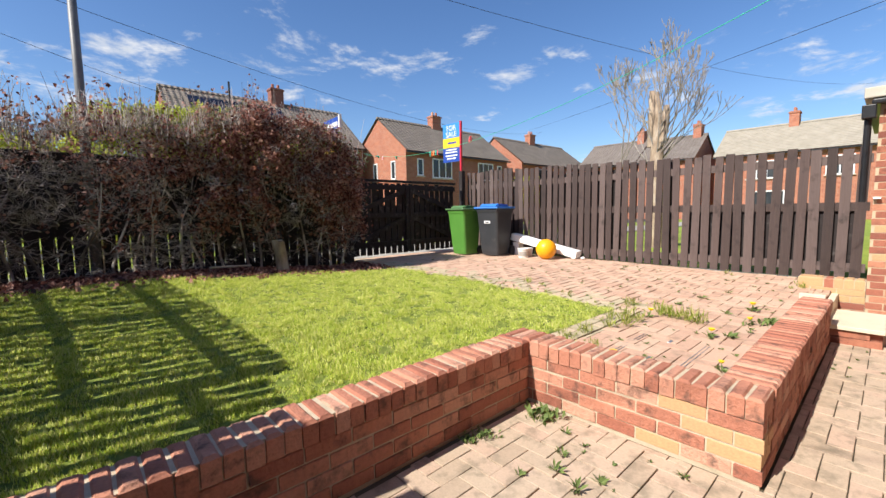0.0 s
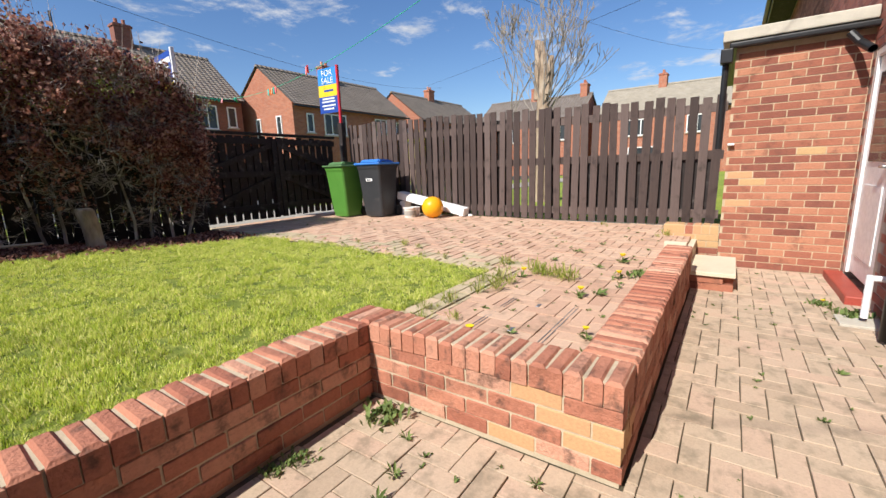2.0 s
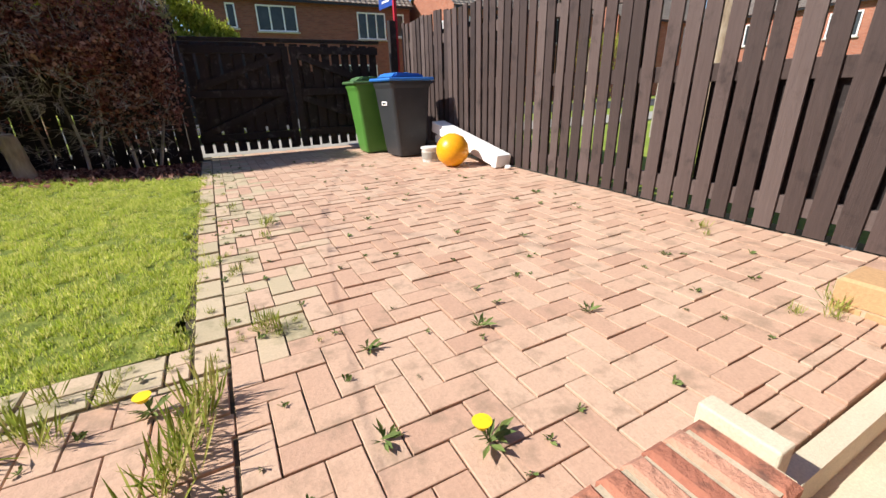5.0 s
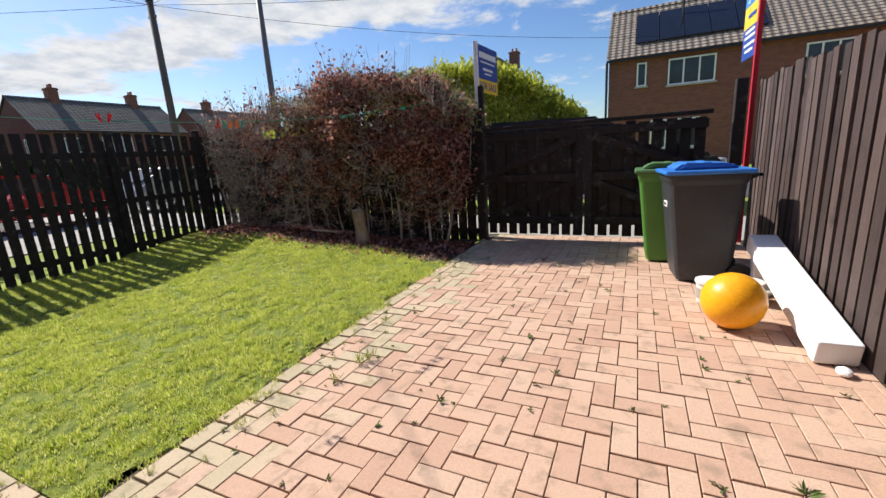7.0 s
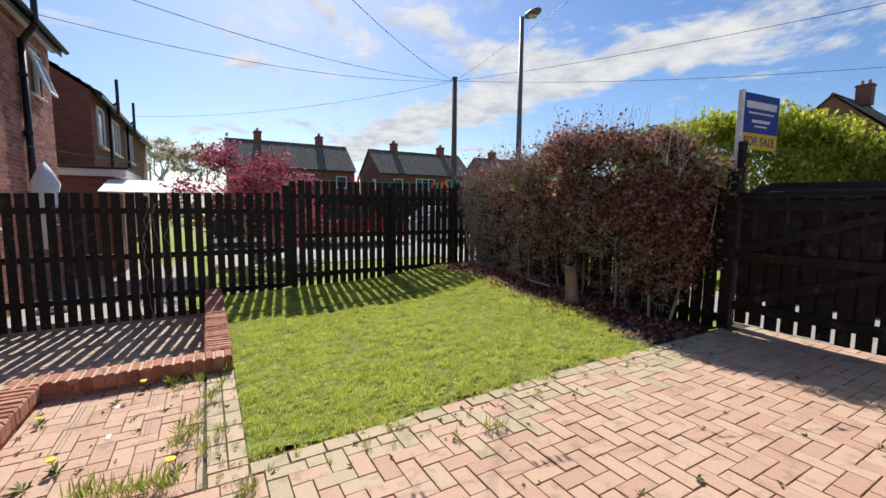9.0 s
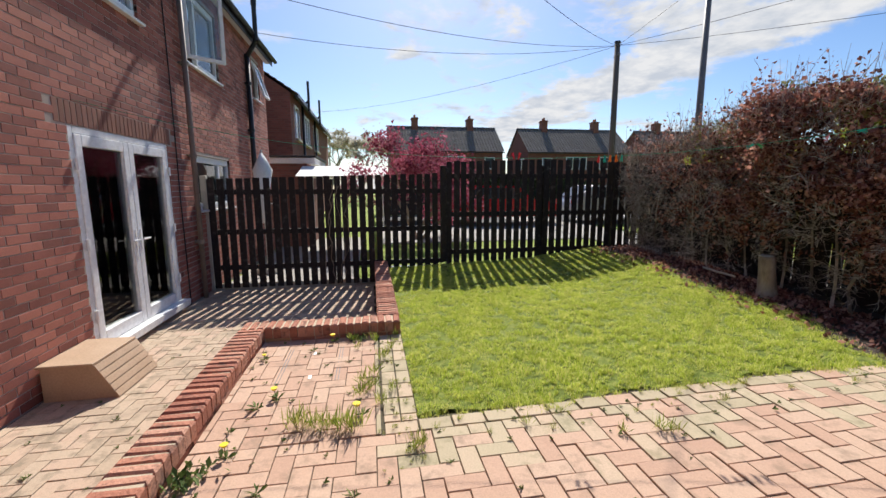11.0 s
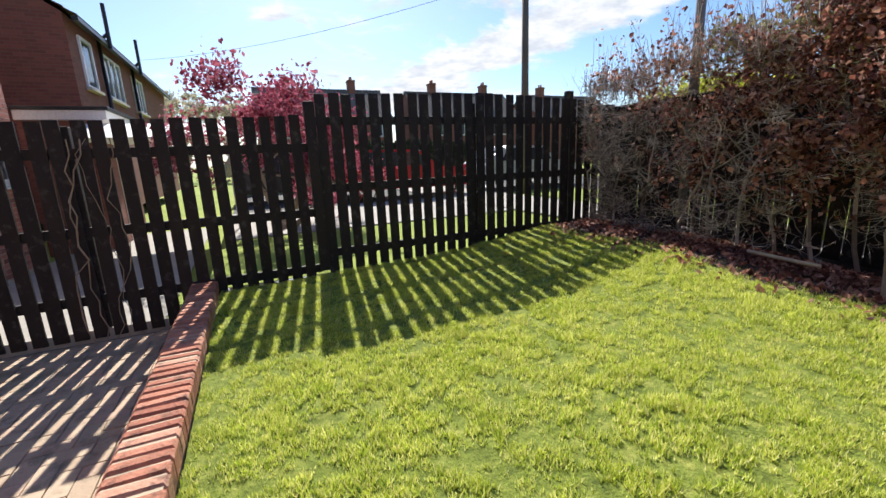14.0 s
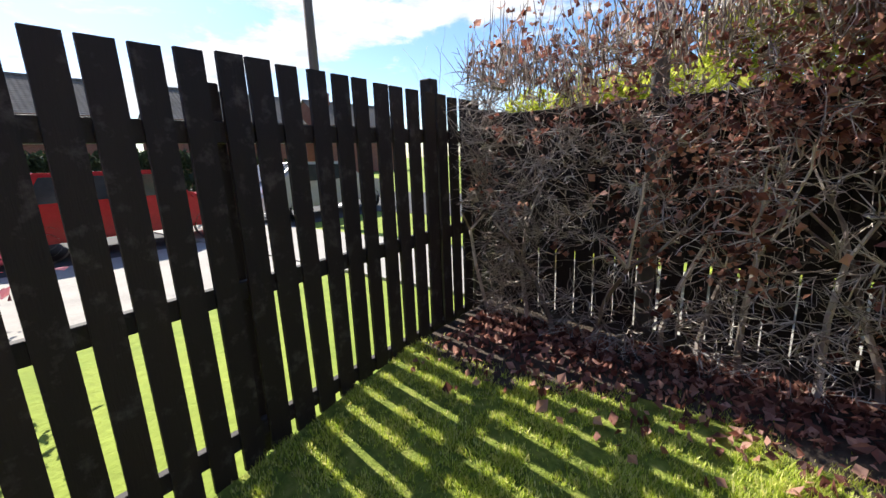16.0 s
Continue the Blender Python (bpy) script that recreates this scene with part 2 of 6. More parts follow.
LEAF_BROWN = material("dead_beech_leaves", [(0.075, 0.030, 0.025), (0.29, 0.110, 0.080), (0.68, 0.40, 0.31)], 0.7, "island", scale=2.0, fine=20, bump=0, translucent=0.45, coords="World")
TWIG = material("grey_twigs", [(0.13, 0.10, 0.085), (0.36, 0.31, 0.27), (0.64, 0.58, 0.52)], 0.9, "island", scale=6, fine=40, bump=0.2)
BARK = material("bark", [(0.16, 0.11, 0.075), (0.36, 0.27, 0.19), (0.50, 0.42, 0.33)], 0.95, scale=8, fine=40, bump=0.9, depth=0.015, stretch=(1, 1, 0.35))
CONIFER = material("golden_conifer", [(0.19, 0.23, 0.02), (0.48, 0.52, 0.055), (0.76, 0.75, 0.15)], 0.8, "island", scale=2, fine=20, bump=0, translucent=0.5)
RED_LEAF = material("red_blossom_leaves", [(0.17, 0.025, 0.045), (0.40, 0.085, 0.13), (0.56, 0.20, 0.26)], 0.8, "island", scale=2, fine=20, bump=0, translucent=0.35)
SPRING_LEAF = material("spring_leaves", [(0.20, 0.22, 0.07), (0.38, 0.36, 0.17)], 0.8, "island", scale=2, fine=20, bump=0, translucent=0.3)
PALE_LEAF = material("pale_blossom", [(0.48, 0.42, 0.30), (0.66, 0.60, 0.48)], 0.8, "island", scale=2, fine=20, bump=0, translucent=0.3)
ROOF_TILE = material("grey_brown_roof_tile", [(0.17, 0.14, 0.11), (0.28, 0.235, 0.19)], 0.9, "island", scale=2, fine=20, bump=0.4, coords="World")
ROOF_DARK = material("dark_roof_tile", [(0.075, 0.062, 0.055), (0.13, 0.11, 0.10)], 0.9, "island", scale=2, fine=20, bump=0.4, coords="World")
FAR_BRICK = masonry("far_brick", (0.30, 0.10, 0.06), (0.42, 0.155, 0.09), (0.36, 0.25, 0.19))
FAR_BRICK_DARK = masonry("far_brick_dark", (0.19, 0.07, 0.052), (0.26, 0.098, 0.07), (0.20, 0.125, 0.10))
GREEN_BIN = material("green_bin_plastic", [(0.075, 0.22, 0.035), (0.095, 0.26, 0.045)], 0.45, scale=4, fine=80, bump=0.1)
GREEN_LID = material("dull_green_lid", [(0.07, 0.15, 0.055), (0.09, 0.19, 0.07)], 0.5, scale=4, fine=80, bump=0.1)
GREY_BIN = material("grey_bin_plastic", [(0.030, 0.033, 0.037), (0.045, 0.047, 0.052)], 0.45, scale=4, fine=80, bump=0.1, stain=(0.14, 0.13, 0.12, 0.5), stain_scale=5, stain_at=0.6)
BLUE_LID = material("blue_lid_plastic", [(0.03, 0.16, 0.52), (0.04, 0.20, 0.60)], 0.4, scale=4, fine=80, bump=0.05)
BALL = material("orange_rubber", [(0.86, 0.36, 0.008), (0.90, 0.42, 0.012)], 0.35, scale=4, fine=60, bump=0.05)
FOAM = material("white_polystyrene", [(0.80, 0.80, 0.78), (0.86, 0.86, 0.85)], 0.9, scale=5, fine=160, bump=0.3)
TUB = material("white_tub_plastic", [(0.62, 0.61, 0.56), (0.72, 0.71, 0.68)], 0.4, scale=4, fine=40, bump=0.05)
TAN = material("tan_plastic_boards", [(0.43, 0.29, 0.185), (0.50, 0.35, 0.235)], 0.6, scale=4, fine=60, bump=0.15)
RED_TILE = material("red_quarry_tile", [(0.30, 0.05, 0.035), (0.38, 0.075, 0.05)], 0.5, scale=6, fine=60)
SIGN_BLUE = material("sign_blue", [(0.012, 0.055, 0.30), (0.016, 0.065, 0.34)], 0.5, scale=3, fine=20, bump=0)
SIGN_SKY = material("sign_light_blue", [(0.03, 0.22, 0.60), (0.035, 0.24, 0.64)], 0.5, scale=3, fine=20, bump=0)
SIGN_YELLOW = material("sign_yellow", [(0.80, 0.52, 0.02), (0.84, 0.56, 0.03)], 0.5, scale=3, fine=20, bump=0)
SIGN_WHITE = material("sign_white", [(0.78, 0.78, 0.78), (0.82, 0.82, 0.82)], 0.5, scale=3, fine=20, bump=0)
SIGN_RED = material("red_painted_post", [(0.45, 0.012, 0.03), (0.52, 0.018, 0.04)], 0.5, scale=5, fine=40, bump=0.1)
POLE_WOOD = material("telegraph_pole_wood", [(0.10, 0.08, 0.065), (0.17, 0.14, 0.115)], 0.9, scale=4, fine=40, stretch=(4, 4, 0.3), bump=0.4)
LAMP_GREY = material("grey_painted_steel", [(0.14, 0.14, 0.14), (0.20, 0.20, 0.20)], 0.5, scale=4, fine=40, bump=0.05)
CABLE = material("black_cable", [(0.012, 0.012, 0.013), (0.018, 0.018, 0.02)], 0.6, scale=4, fine=40, bump=0)
LINE_GREEN = material("green_line", [(0.03, 0.42, 0.25), (0.04, 0.50, 0.30)], 0.5, scale=4, fine=40, bump=0)
PEG_COL = {c: material("peg_" + c, [v, v], 0.4, scale=4, fine=40, bump=0) for c, v in dict(red=(0.70, 0.03, 0.04), orange=(0.85, 0.20, 0.02), teal=(0.02, 0.45, 0.36), green=(0.03, 0.40, 0.12), pink=(0.75, 0.25, 0.3)).items()}
CANVAS = material("white_canvas", [(0.78, 0.77, 0.74), (0.84, 0.83, 0.81)], 0.8, scale=3, fine=40, bump=0.1)
ROUGH_GRASS = material("distant_grass", [(0.15, 0.22, 0.025), (0.29, 0.34, 0.05)], 0.95, scale=0.7, fine=14, bump=0.6, depth=0.03, coords="World")
PAVING_GREY = material("pale_concrete_paving", [(0.30, 0.28, 0.25), (0.38, 0.36, 0.32)], 0.9, scale=2, fine=40, bump=0.3, coords="World")
DIRTY_WHITE = material("off_white_paint", [(0.66, 0.64, 0.60), (0.74, 0.72, 0.69)], 0.6, scale=3, fine=30, bump=0.05)
SOLAR = material("solar_panel_glass", [(0.008, 0.010, 0.018), (0.014, 0.016, 0.026)], 0.12, scale=3, fine=10, bump=0)
ROOM = material("dim_room", [(0.28, 0.28, 0.26), (0.36, 0.355, 0.34)], 0.9, scale=3, fine=30)
RED_CAR = material("red_car_paint", [(0.42, 0.01, 0.015), (0.46, 0.014, 0.02)], 0.25, scale=3, fine=10, bump=0)


def glass_material():
    m = bpy.data.materials.new("window_glass")
    m.use_nodes = True
    t = m.node_tree
    t.nodes.clear()
    o = t.nodes.new("ShaderNodeOutputMaterial")
    g = t.nodes.new("ShaderNodeBsdfGlossy")
    g.inputs["Roughness"].default_value = 0.02
    tr = t.nodes.new("ShaderNodeBsdfTransparent")
    tr.inputs["Color"].default_value = (0.80, 0.84, 0.83, 1)
    f = t.nodes.new("ShaderNodeFresnel")
    f.inputs["IOR"].default_value = 1.7
    mx = t.nodes.new("ShaderNodeMixShader")
    t.links.new(f.outputs[0], mx.inputs[0])
    t.links.new(tr.outputs[0], mx.inputs[1])
    t.links.new(g.outputs[0], mx.inputs[2])
    t.links.new(mx.outputs[0], o.inputs[0])
    return m


GLASS = glass_material()
DARK_GLASS = material("dark_window_glass", [(0.025, 0.03, 0.035), (0.05, 0.055, 0.06)], 0.08, scale=2, fine=6, bump=0)
rng = random.Random(7)
nrng = np.random.default_rng(11)


# ---- building blocks ----
def mesh_of(bm, mat, name="part", smooth=False):
    me = bpy.data.meshes.new(name)
    bm.normal_update()
    bm.to_mesh(me)
    bm.free()
    me.materials.append(mat)
    if smooth:
        me.polygons.foreach_set("use_smooth", [True] * len(me.polygons))
    return me


def part(name, bm, mat, parent=None, label="", at=None, smooth=False):
    ob = new(name, mesh_of(bm, mat, name, smooth) if isinstance(bm, bmesh.types.BMesh) else bm)
    if at is not None:
        ob.matrix_basis = at
    if parent is not None:
        ob.parent = parent
    if label:
        ob["label"] = label
    return ob


def thing(name, at=(0, 0, 0), label="", category="", group="", kind="", rz=0.0):
    ob = new(name)
    ob.empty_display_size = 0.1
    ob.matrix_basis = pose(*at, 0, 0, rz)
    return tagged(ob, label, category, group, kind)


def box(x0, y0, z0, x1, y1, z1, bevel=0.0, bm=None):
    bm = bm or bmesh.new()
    vs = [bm.verts.new((x, y, z)) for z in (z0, z1) for x, y in ((x0, y0), (x1, y0), (x1, y1), (x0, y1))]
    fs = [bm.faces.new([vs[i] for i in q]) for q in ((3, 2, 1, 0), (4, 5, 6, 7), (0, 1, 5, 4), (1, 2, 6, 5), (2, 3, 7, 6), (3, 0, 4, 7))]
    if bevel:
        es = list({e for f in fs for e in f.edges})
        bmesh.ops.bevel(bm, geom=es, offset=bevel, segments=2, affect="EDGES", profile=0.5)
    return bm


def cyl(x, y, z0, z1, r0, r1=None, n=16, bm=None):
    bm = bm or bmesh.new()
    r1 = r0 if r1 is None else r1
    a = [bm.verts.new((x + r0 * math.cos(2 * math.pi * i / n), y + r0 * math.sin(2 * math.pi * i / n), z0)) for i in range(n)]
    b = [bm.verts.new((x + r1 * math.cos(2 * math.pi * i / n), y + r1 * math.sin(2 * math.pi * i / n), z1)) for i in range(n)]
    for i in range(n):
        bm.faces.new((a[i], a[(i + 1) % n], b[(i + 1) % n], b[i]))
    bm.faces.new(a[::-1])
    bm.faces.new(b)
    return bm


def prism(outline, axis, a, b, bm=None):
    """Extrudes a closed outline of 2D points along an axis from a to b."""
    bm = bm or bmesh.new()

    def at(p, s):
        return {"x": (s, p[0], p[1]), "y": (p[0], s, p[1]), "z": (p[0], p[1], s)}[axis]
    lo = [bm.verts.new(at(p, a)) for p in outline]
    hi = [bm.verts.new(at(p, b)) for p in outline]
    n = len(outline)
    for i in range(n):
        bm.faces.new((lo[i], lo[(i + 1) % n], hi[(i + 1) % n], hi[i]))
    bm.faces.new(lo[::-1])
    bm.faces.new(hi)
    bmesh.ops.recalc_face_normals(bm, faces=bm.faces)
    return bm


def tubes(segments, sides=4):
    """One mesh from tapered straight pieces (p0, p1, r0, r1)."""
    p0 = np.array([s[0] for s in segments], float)
    p1 = np.array([s[1] for s in segments], float)
    r0 = np.array([s[2] for s in segments], float)
    r1 = np.array([s[3] for s in segments], float)
    d = p1 - p0
    d /= np.linalg.norm(d, axis=1)[:, None] + 1e-9
    ref = np.where(np.abs(d[:, 2:3]) < 0.9, np.array([[0, 0, 1.0]]), np.array([[1.0, 0, 0]]))
    u = np.cross(d, ref)
    u /= np.linalg.norm(u, axis=1)[:, None] + 1e-9
    v = np.cross(d, u)
    ang = np.arange(sides) * 2 * np.pi / sides
    ring = np.cos(ang)[None, :, None] * u[:, None, :] + np.sin(ang)[None, :, None] * v[:, None, :]
    a = p0[:, None, :] + ring * r0[:, None, None]
    b = p1[:, None, :] + ring * r1[:, None, None]
    verts = np.concatenate([a, b], axis=1).reshape(-1, 3)
    base = np.arange(len(segments))[:, None, None] * 2 * sides
    i = np.arange(sides)
    q = np.stack([i, (i + 1) % sides, sides + (i + 1) % sides, sides + i], axis=1)[None]
    return quads_mesh("tubes", verts, (base + q).reshape(-1, 4))


def path_tube(points, radius, sides=6):
    """One connected tube along a line of points."""
    pts = [Vector(p) for p in points]
    verts, faces = [], []
    for i, p in enumerate(pts):
        d = (pts[min(i + 1, len(pts) - 1)] - pts[max(i - 1, 0)]).normalized()
        u = d.cross(Vector((0, 0, 1)) if abs(d.z) < 0.9 else Vector((1, 0, 0))).normalized()
        v = d.cross(u)
        for k in range(sides):
            an = 2 * math.pi * k / sides
            verts.append(tuple(p + (u * math.cos(an) + v * math.sin(an)) * radius))
        if i:
            for k in range(sides):
                faces.append(((i - 1) * sides + k, (i - 1) * sides + (k + 1) % sides, i * sides + (k + 1) % sides, i * sides + k))
    return quads_mesh("tube", np.array(verts), np.array(faces))


def quads_mesh(name, verts, faces):
    me = bpy.data.meshes.new(name)
    k = faces.shape[1]
    me.vertices.add(len(verts))
    me.vertices.foreach_set("co", np.asarray(verts, np.float32).ravel())
    me.loops.add(faces.size)
    me.loops.foreach_set("vertex_index", np.asarray(faces, np.int32).ravel())
    me.polygons.add(len(faces))
    me.polygons.foreach_set("loop_start", np.arange(0, faces.size, k, dtype=np.int32))
    me.update(calc_edges=True)
    me.validate()
    me.shade_flat()
    return me


def cards(centres, size, spread=0.35, elong=1.7, lift=None):
    """Leaves: bent rhombic blades, each turned at random, in one mesh."""
    c = np.asarray(centres, float)
    n = len(c)
    d = nrng.normal(size=(n, 3))
    if lift is not None:
        d[:, 2] = d[:, 2] * 0.5 + lift
    d /= np.linalg.norm(d, axis=1)[:, None]
    e = nrng.normal(size=(n, 3))
    w = np.cross(d, e)
    w /= np.linalg.norm(w, axis=1)[:, None] + 1e-9
    nn = np.cross(d, w)
    s = size * (1 + spread * nrng.normal(size=n)).clip(0.4, 2.0)
    s = s[:, None]
    base, tip = c - d * s * 0.5 * elong, c + d * s * 0.5 * elong
    m = c + nn * s * 0.18
    verts = np.stack([base, m - w * s * 0.5, tip, m + w * s * 0.5], axis=1).reshape(-1, 3)
    faces = np.arange(4 * n).reshape(-1, 4)
    return quads_mesh("leaves", verts, faces)


def mat_mesh(me, mat):
    me.materials.append(mat)
    return me


def brick_mesh(l, w, h, mat, chamfer=0.006, name="brick"):
    """A chamfered block centred on its base: its top and upper edges show."""
    bm = bmesh.new()
    x, y = l / 2, w / 2
    c = chamfer
    r = []
    for z, k in ((0, 0), (h - c, 0), (h, c)):
        r.append([bm.verts.new(p) for p in ((-x + k, -y + k, z), (x - k, -y + k, z), (x - k, y - k, z), (-x + k, y - k, z))])
    for a, b in ((0, 1), (1, 2)):
        for i in range(4):
            bm.faces.new((r[a][i], r[a][(i + 1) % 4], r[b][(i + 1) % 4], r[b][i]))
    bm.faces.new(r[2])
    return mesh_of(bm, mat, name)


MESHES = {}


def block(l, w, h, mat, chamfer=0.006):
    key = (round(l, 3), round(w, 3), round(h, 3), mat.name, chamfer)
    if key not in MESHES:
        MESHES[key] = brick_mesh(l, w, h, mat, chamfer)
    return MESHES[key]


def joined(blocks, mat, name):
    """Chamfered blocks (x, y, z, l, w, h, normal axis) in one mesh; the top faces z, or -x or +y for walls."""
    verts, faces = [], []
    for (x, y, z, l, w, h, face) in blocks:
        k = len(verts)
        c = 0.0022
        a, b = l / 2, w / 2
        for zz, q in ((0, 0), (h - c, 0), (h, c)):
            for px_, py_ in ((-a + q, -b + q), (a - q, -b + q), (a - q, b - q), (-a + q, b - q)):
                if face == "z":
                    verts.append((x + px_, y + py_, z + zz))
                else:
                    verts.append((x - px_, y + zz, z + py_))
        for s in (0, 4):
            for i in range(4):
                faces.append((k + s + i, k + s + (i + 1) % 4, k + s + 4 + (i + 1) % 4, k + s + 4 + i))
        faces.append((k + 8, k + 9, k + 10, k + 11))
    me = quads_mesh(name, np.array(verts), np.array(faces))
    me.materials.append(mat)
    return me


def spline_wire(name, points, radius, mat, parent=None, sag=0.0, n=24, label="", category="", group="", kind=""):
    a, b = Vector(points[0]), Vector(points[-1])
    pts = [a.lerp(b, i / n) - Vector((0, 0, sag * 4 * (i / n) * (1 - i / n))) for i in range(n + 1)] if len(points) == 2 else [Vector(p) for p in points]
    me = mat_mesh(path_tube(pts, radius), mat)
    ob = part(name, me, mat, parent)
    return tagged(ob, label, category, group, kind)


def text_mesh(words, size, mat):
    cu = bpy.data.curves.new("lettering", "FONT")
    cu.body, cu.size, cu.extrude = words, size, 0.001
    cu.align_x = "CENTER"
    ob = bpy.data.objects.new("lettering", cu)
    scene.collection.objects.link(ob)
    bpy.context.view_layer.update()
    me = bpy.data.meshes.new_from_object(ob.evaluated_get(bpy.context.evaluated_depsgraph_get()))
    bpy.data.objects.remove(ob)
    me.materials.clear()
    me.materials.append(mat)
    return me


# ---- ground ----
def ground_sheet():
    bm = bmesh.new()
    z = -0.045
    X = [-400, FA, FB + 0.25, 400]
    Y = [-400, 1.85, GY + 0.3, 400]
    grid = {}
    for i, x in enumerate(X):
        for j, y in enumerate(Y):
            grid[i, j] = bm.verts.new((x, y, z))
    for i in range(3):
        for j in range(3):
            if (i, j) in ((1, 1), (1, 0), (0, 0)):
                continue
            bm.faces.new((grid[i, j], grid[i + 1, j], grid[i + 1, j + 1], grid[i, j + 1]))
    low = [bm.verts.new(p) for p in ((-400, -400, L - 0.05), (FB + 0.25, -400, L - 0.05), (FB + 0.25, 1.85, L - 0.05), (-400, 1.85, L - 0.05))]
    bm.faces.new(low)
    edge = bm.verts.new((FA, 1.85, L - 0.05))
    bm.faces.new((low[3], edge, grid[1, 1], grid[0, 1]))
    mid = [bm.verts.new(p) for p in ((FA, 1.85, L - 0.05), (FB + 0.25, 1.85, L - 0.05), (FB + 0.25, GY + 0.3, -0.045), (FA, GY + 0.3, -0.045))]
    bm.faces.new(mid)
    tagged(part("ground", bm, ROUGH_GRASS), "grass and earth around the gardens", "ground", kind="structure")


ground_sheet()
tagged(part("pavement", box(-40, GY + 0.31, -0.2, 45, GY + 2.2, -0.004), PAVING_GREY), "pale concrete footway outside the gate", "pavement", kind="structure")
tagged(part("road", box(-60, GY + 5.0, -0.2, 60, GY + 10.0, -0.03), material("asphalt", [(0.045, 0.045, 0.046), (0.07, 0.07, 0.07)], 0.9, scale=2, fine=90, bump=0.5, coords="World")), "grey asphalt road beyond the gardens", "road", kind="structure")
tagged(part("neighbour_path", box(-8.5, HY + 0.05, L - 0.2, FA - 0.06, 1.4, L - 0.03), PAVING_GREY), "pale concrete paving beside the next garden", "paving", kind="structure")


tagged(part("side_pavement", box(-7.7, 1.9, -0.2, -3.95, GY + 0.3, -0.02), PAVING_GREY), "pale concrete footway beside the side street", "pavement", kind="structure")
tagged(part("side_road", box(-14.2, 1.9, -0.2, -7.71, GY + 4.99, -0.034), bpy.data.materials["asphalt"]), "grey asphalt side street with parked cars", "road", kind="structure")


# ---- lawn ----
LAWN_X0, LAWN_X1, LAWN_Y0, LAWN_Y1 = FA + 0.02, 3.865, 1.97, 6.1


def lawn_edge(y):
    return LAWN_X1 + 0.035 * math.sin(y * 5.1) + 0.02 * math.sin(y * 13.7 + 1)


def lawn():
    bm = bmesh.new()
    n = 60
    rows = []
    for j in range(n + 1):
        y = LAWN_Y0 + (GY - 0.10 - LAWN_Y0) * j / n
        row = []
        for i in range(n + 1):
            x = LAWN_X0 + (lawn_edge(y) - 0.04 - LAWN_X0) * i / n
            h = 0.012 * noise.noise(Vector((x * 1.2, y * 1.2, 0))) + 0.006 * noise.noise(Vector((x * 7, y * 7, 3)))
            row.append(bm.verts.new((x, y, -0.008 + h + rise(x, y))))
        rows.append(row)
    soil_faces = []
    for j in range(n):
        for i in range(n):
            f = bm.faces.new((rows[j][i], rows[j][i + 1], rows[j + 1][i + 1], rows[j + 1][i]))
            c = f.calc_center_median()
            if c.y > 5.95 + 0.12 * math.sin(c.x * 3.1) + (0.0 if c.x < 3.0 else (c.x - 3.0) * -0.3):
                f.material_index = 1
    ob = part("lawn", bm, TURF)
    ob.data.materials.append(SOIL)
    tagged(ob, "sunlit mown lawn with bare soil under the hedge", "lawn", kind="structure")
    # blades
    N = 520000
    x = nrng.uniform(LAWN_X0, LAWN_X1 + 0.10, N)
    y = nrng.uniform(LAWN_Y0, LAWN_Y1 + 0.2, N)
    edge = LAWN_X1 + 0.035 * np.sin(y * 5.1) + 0.02 * np.sin(y * 13.7 + 1) + nrng.normal(0, 0.028, N)
    limit = 5.95 + 0.12 * np.sin(x * 3.1) + np.where(x < 3.0, 0, (x - 3.0) * -0.3) + nrng.normal(0, 0.08, N)
    patch = np.array([noise.noise(Vector((a * 2.1, b * 2.1, 5))) for a, b in zip(x, y)])
    clump = np.array([0.8 * noise.noise(Vector((a * 7, b * 7, 9))) + 0.7 * noise.noise(Vector((a * 23, b * 23, 2))) for a, b in zip(x, y)])
    keep = (x < edge) & (y < limit) & (nrng.uniform(size=N) < 0.55 + 0.35 * patch + 1.5 * clump)
    x, y, patch, clump = x[keep], y[keep], patch[keep], clump[keep]
    n = len(x)
    h = (0.010 + 0.011 * nrng.random(n)) * (1.0 + 0.4 * patch + 1.4 * clump).clip(0.3, 2.5)
    wd = 0.0020 + 0.0024 * nrng.random(n)
    a = nrng.uniform(0, 2 * np.pi, n)
    lean = nrng.uniform(0, 2 * np.pi, n)
    le = h * nrng.uniform(0.2, 1.1, n)
    z = -0.012 + np.array([rise(a_, b_) for a_, b_ in zip(x, y)])
    b0 = np.stack([x - wd * np.cos(a), y - wd * np.sin(a), z], 1)
    b1 = np.stack([x + wd * np.cos(a), y + wd * np.sin(a), z], 1)
    t = np.stack([x + le * np.cos(lean), y + le * np.sin(lean), z + h + 0.012], 1)
    me = quads_mesh("grass", np.stack([b0, b1, t], 1).reshape(-1, 3), np.arange(3 * n).reshape(-1, 3))
    tagged(part("grass", mat_mesh(me, GRASS), GRASS), "short green grass blades of the lawn", "grass", kind="stuff")


lawn()


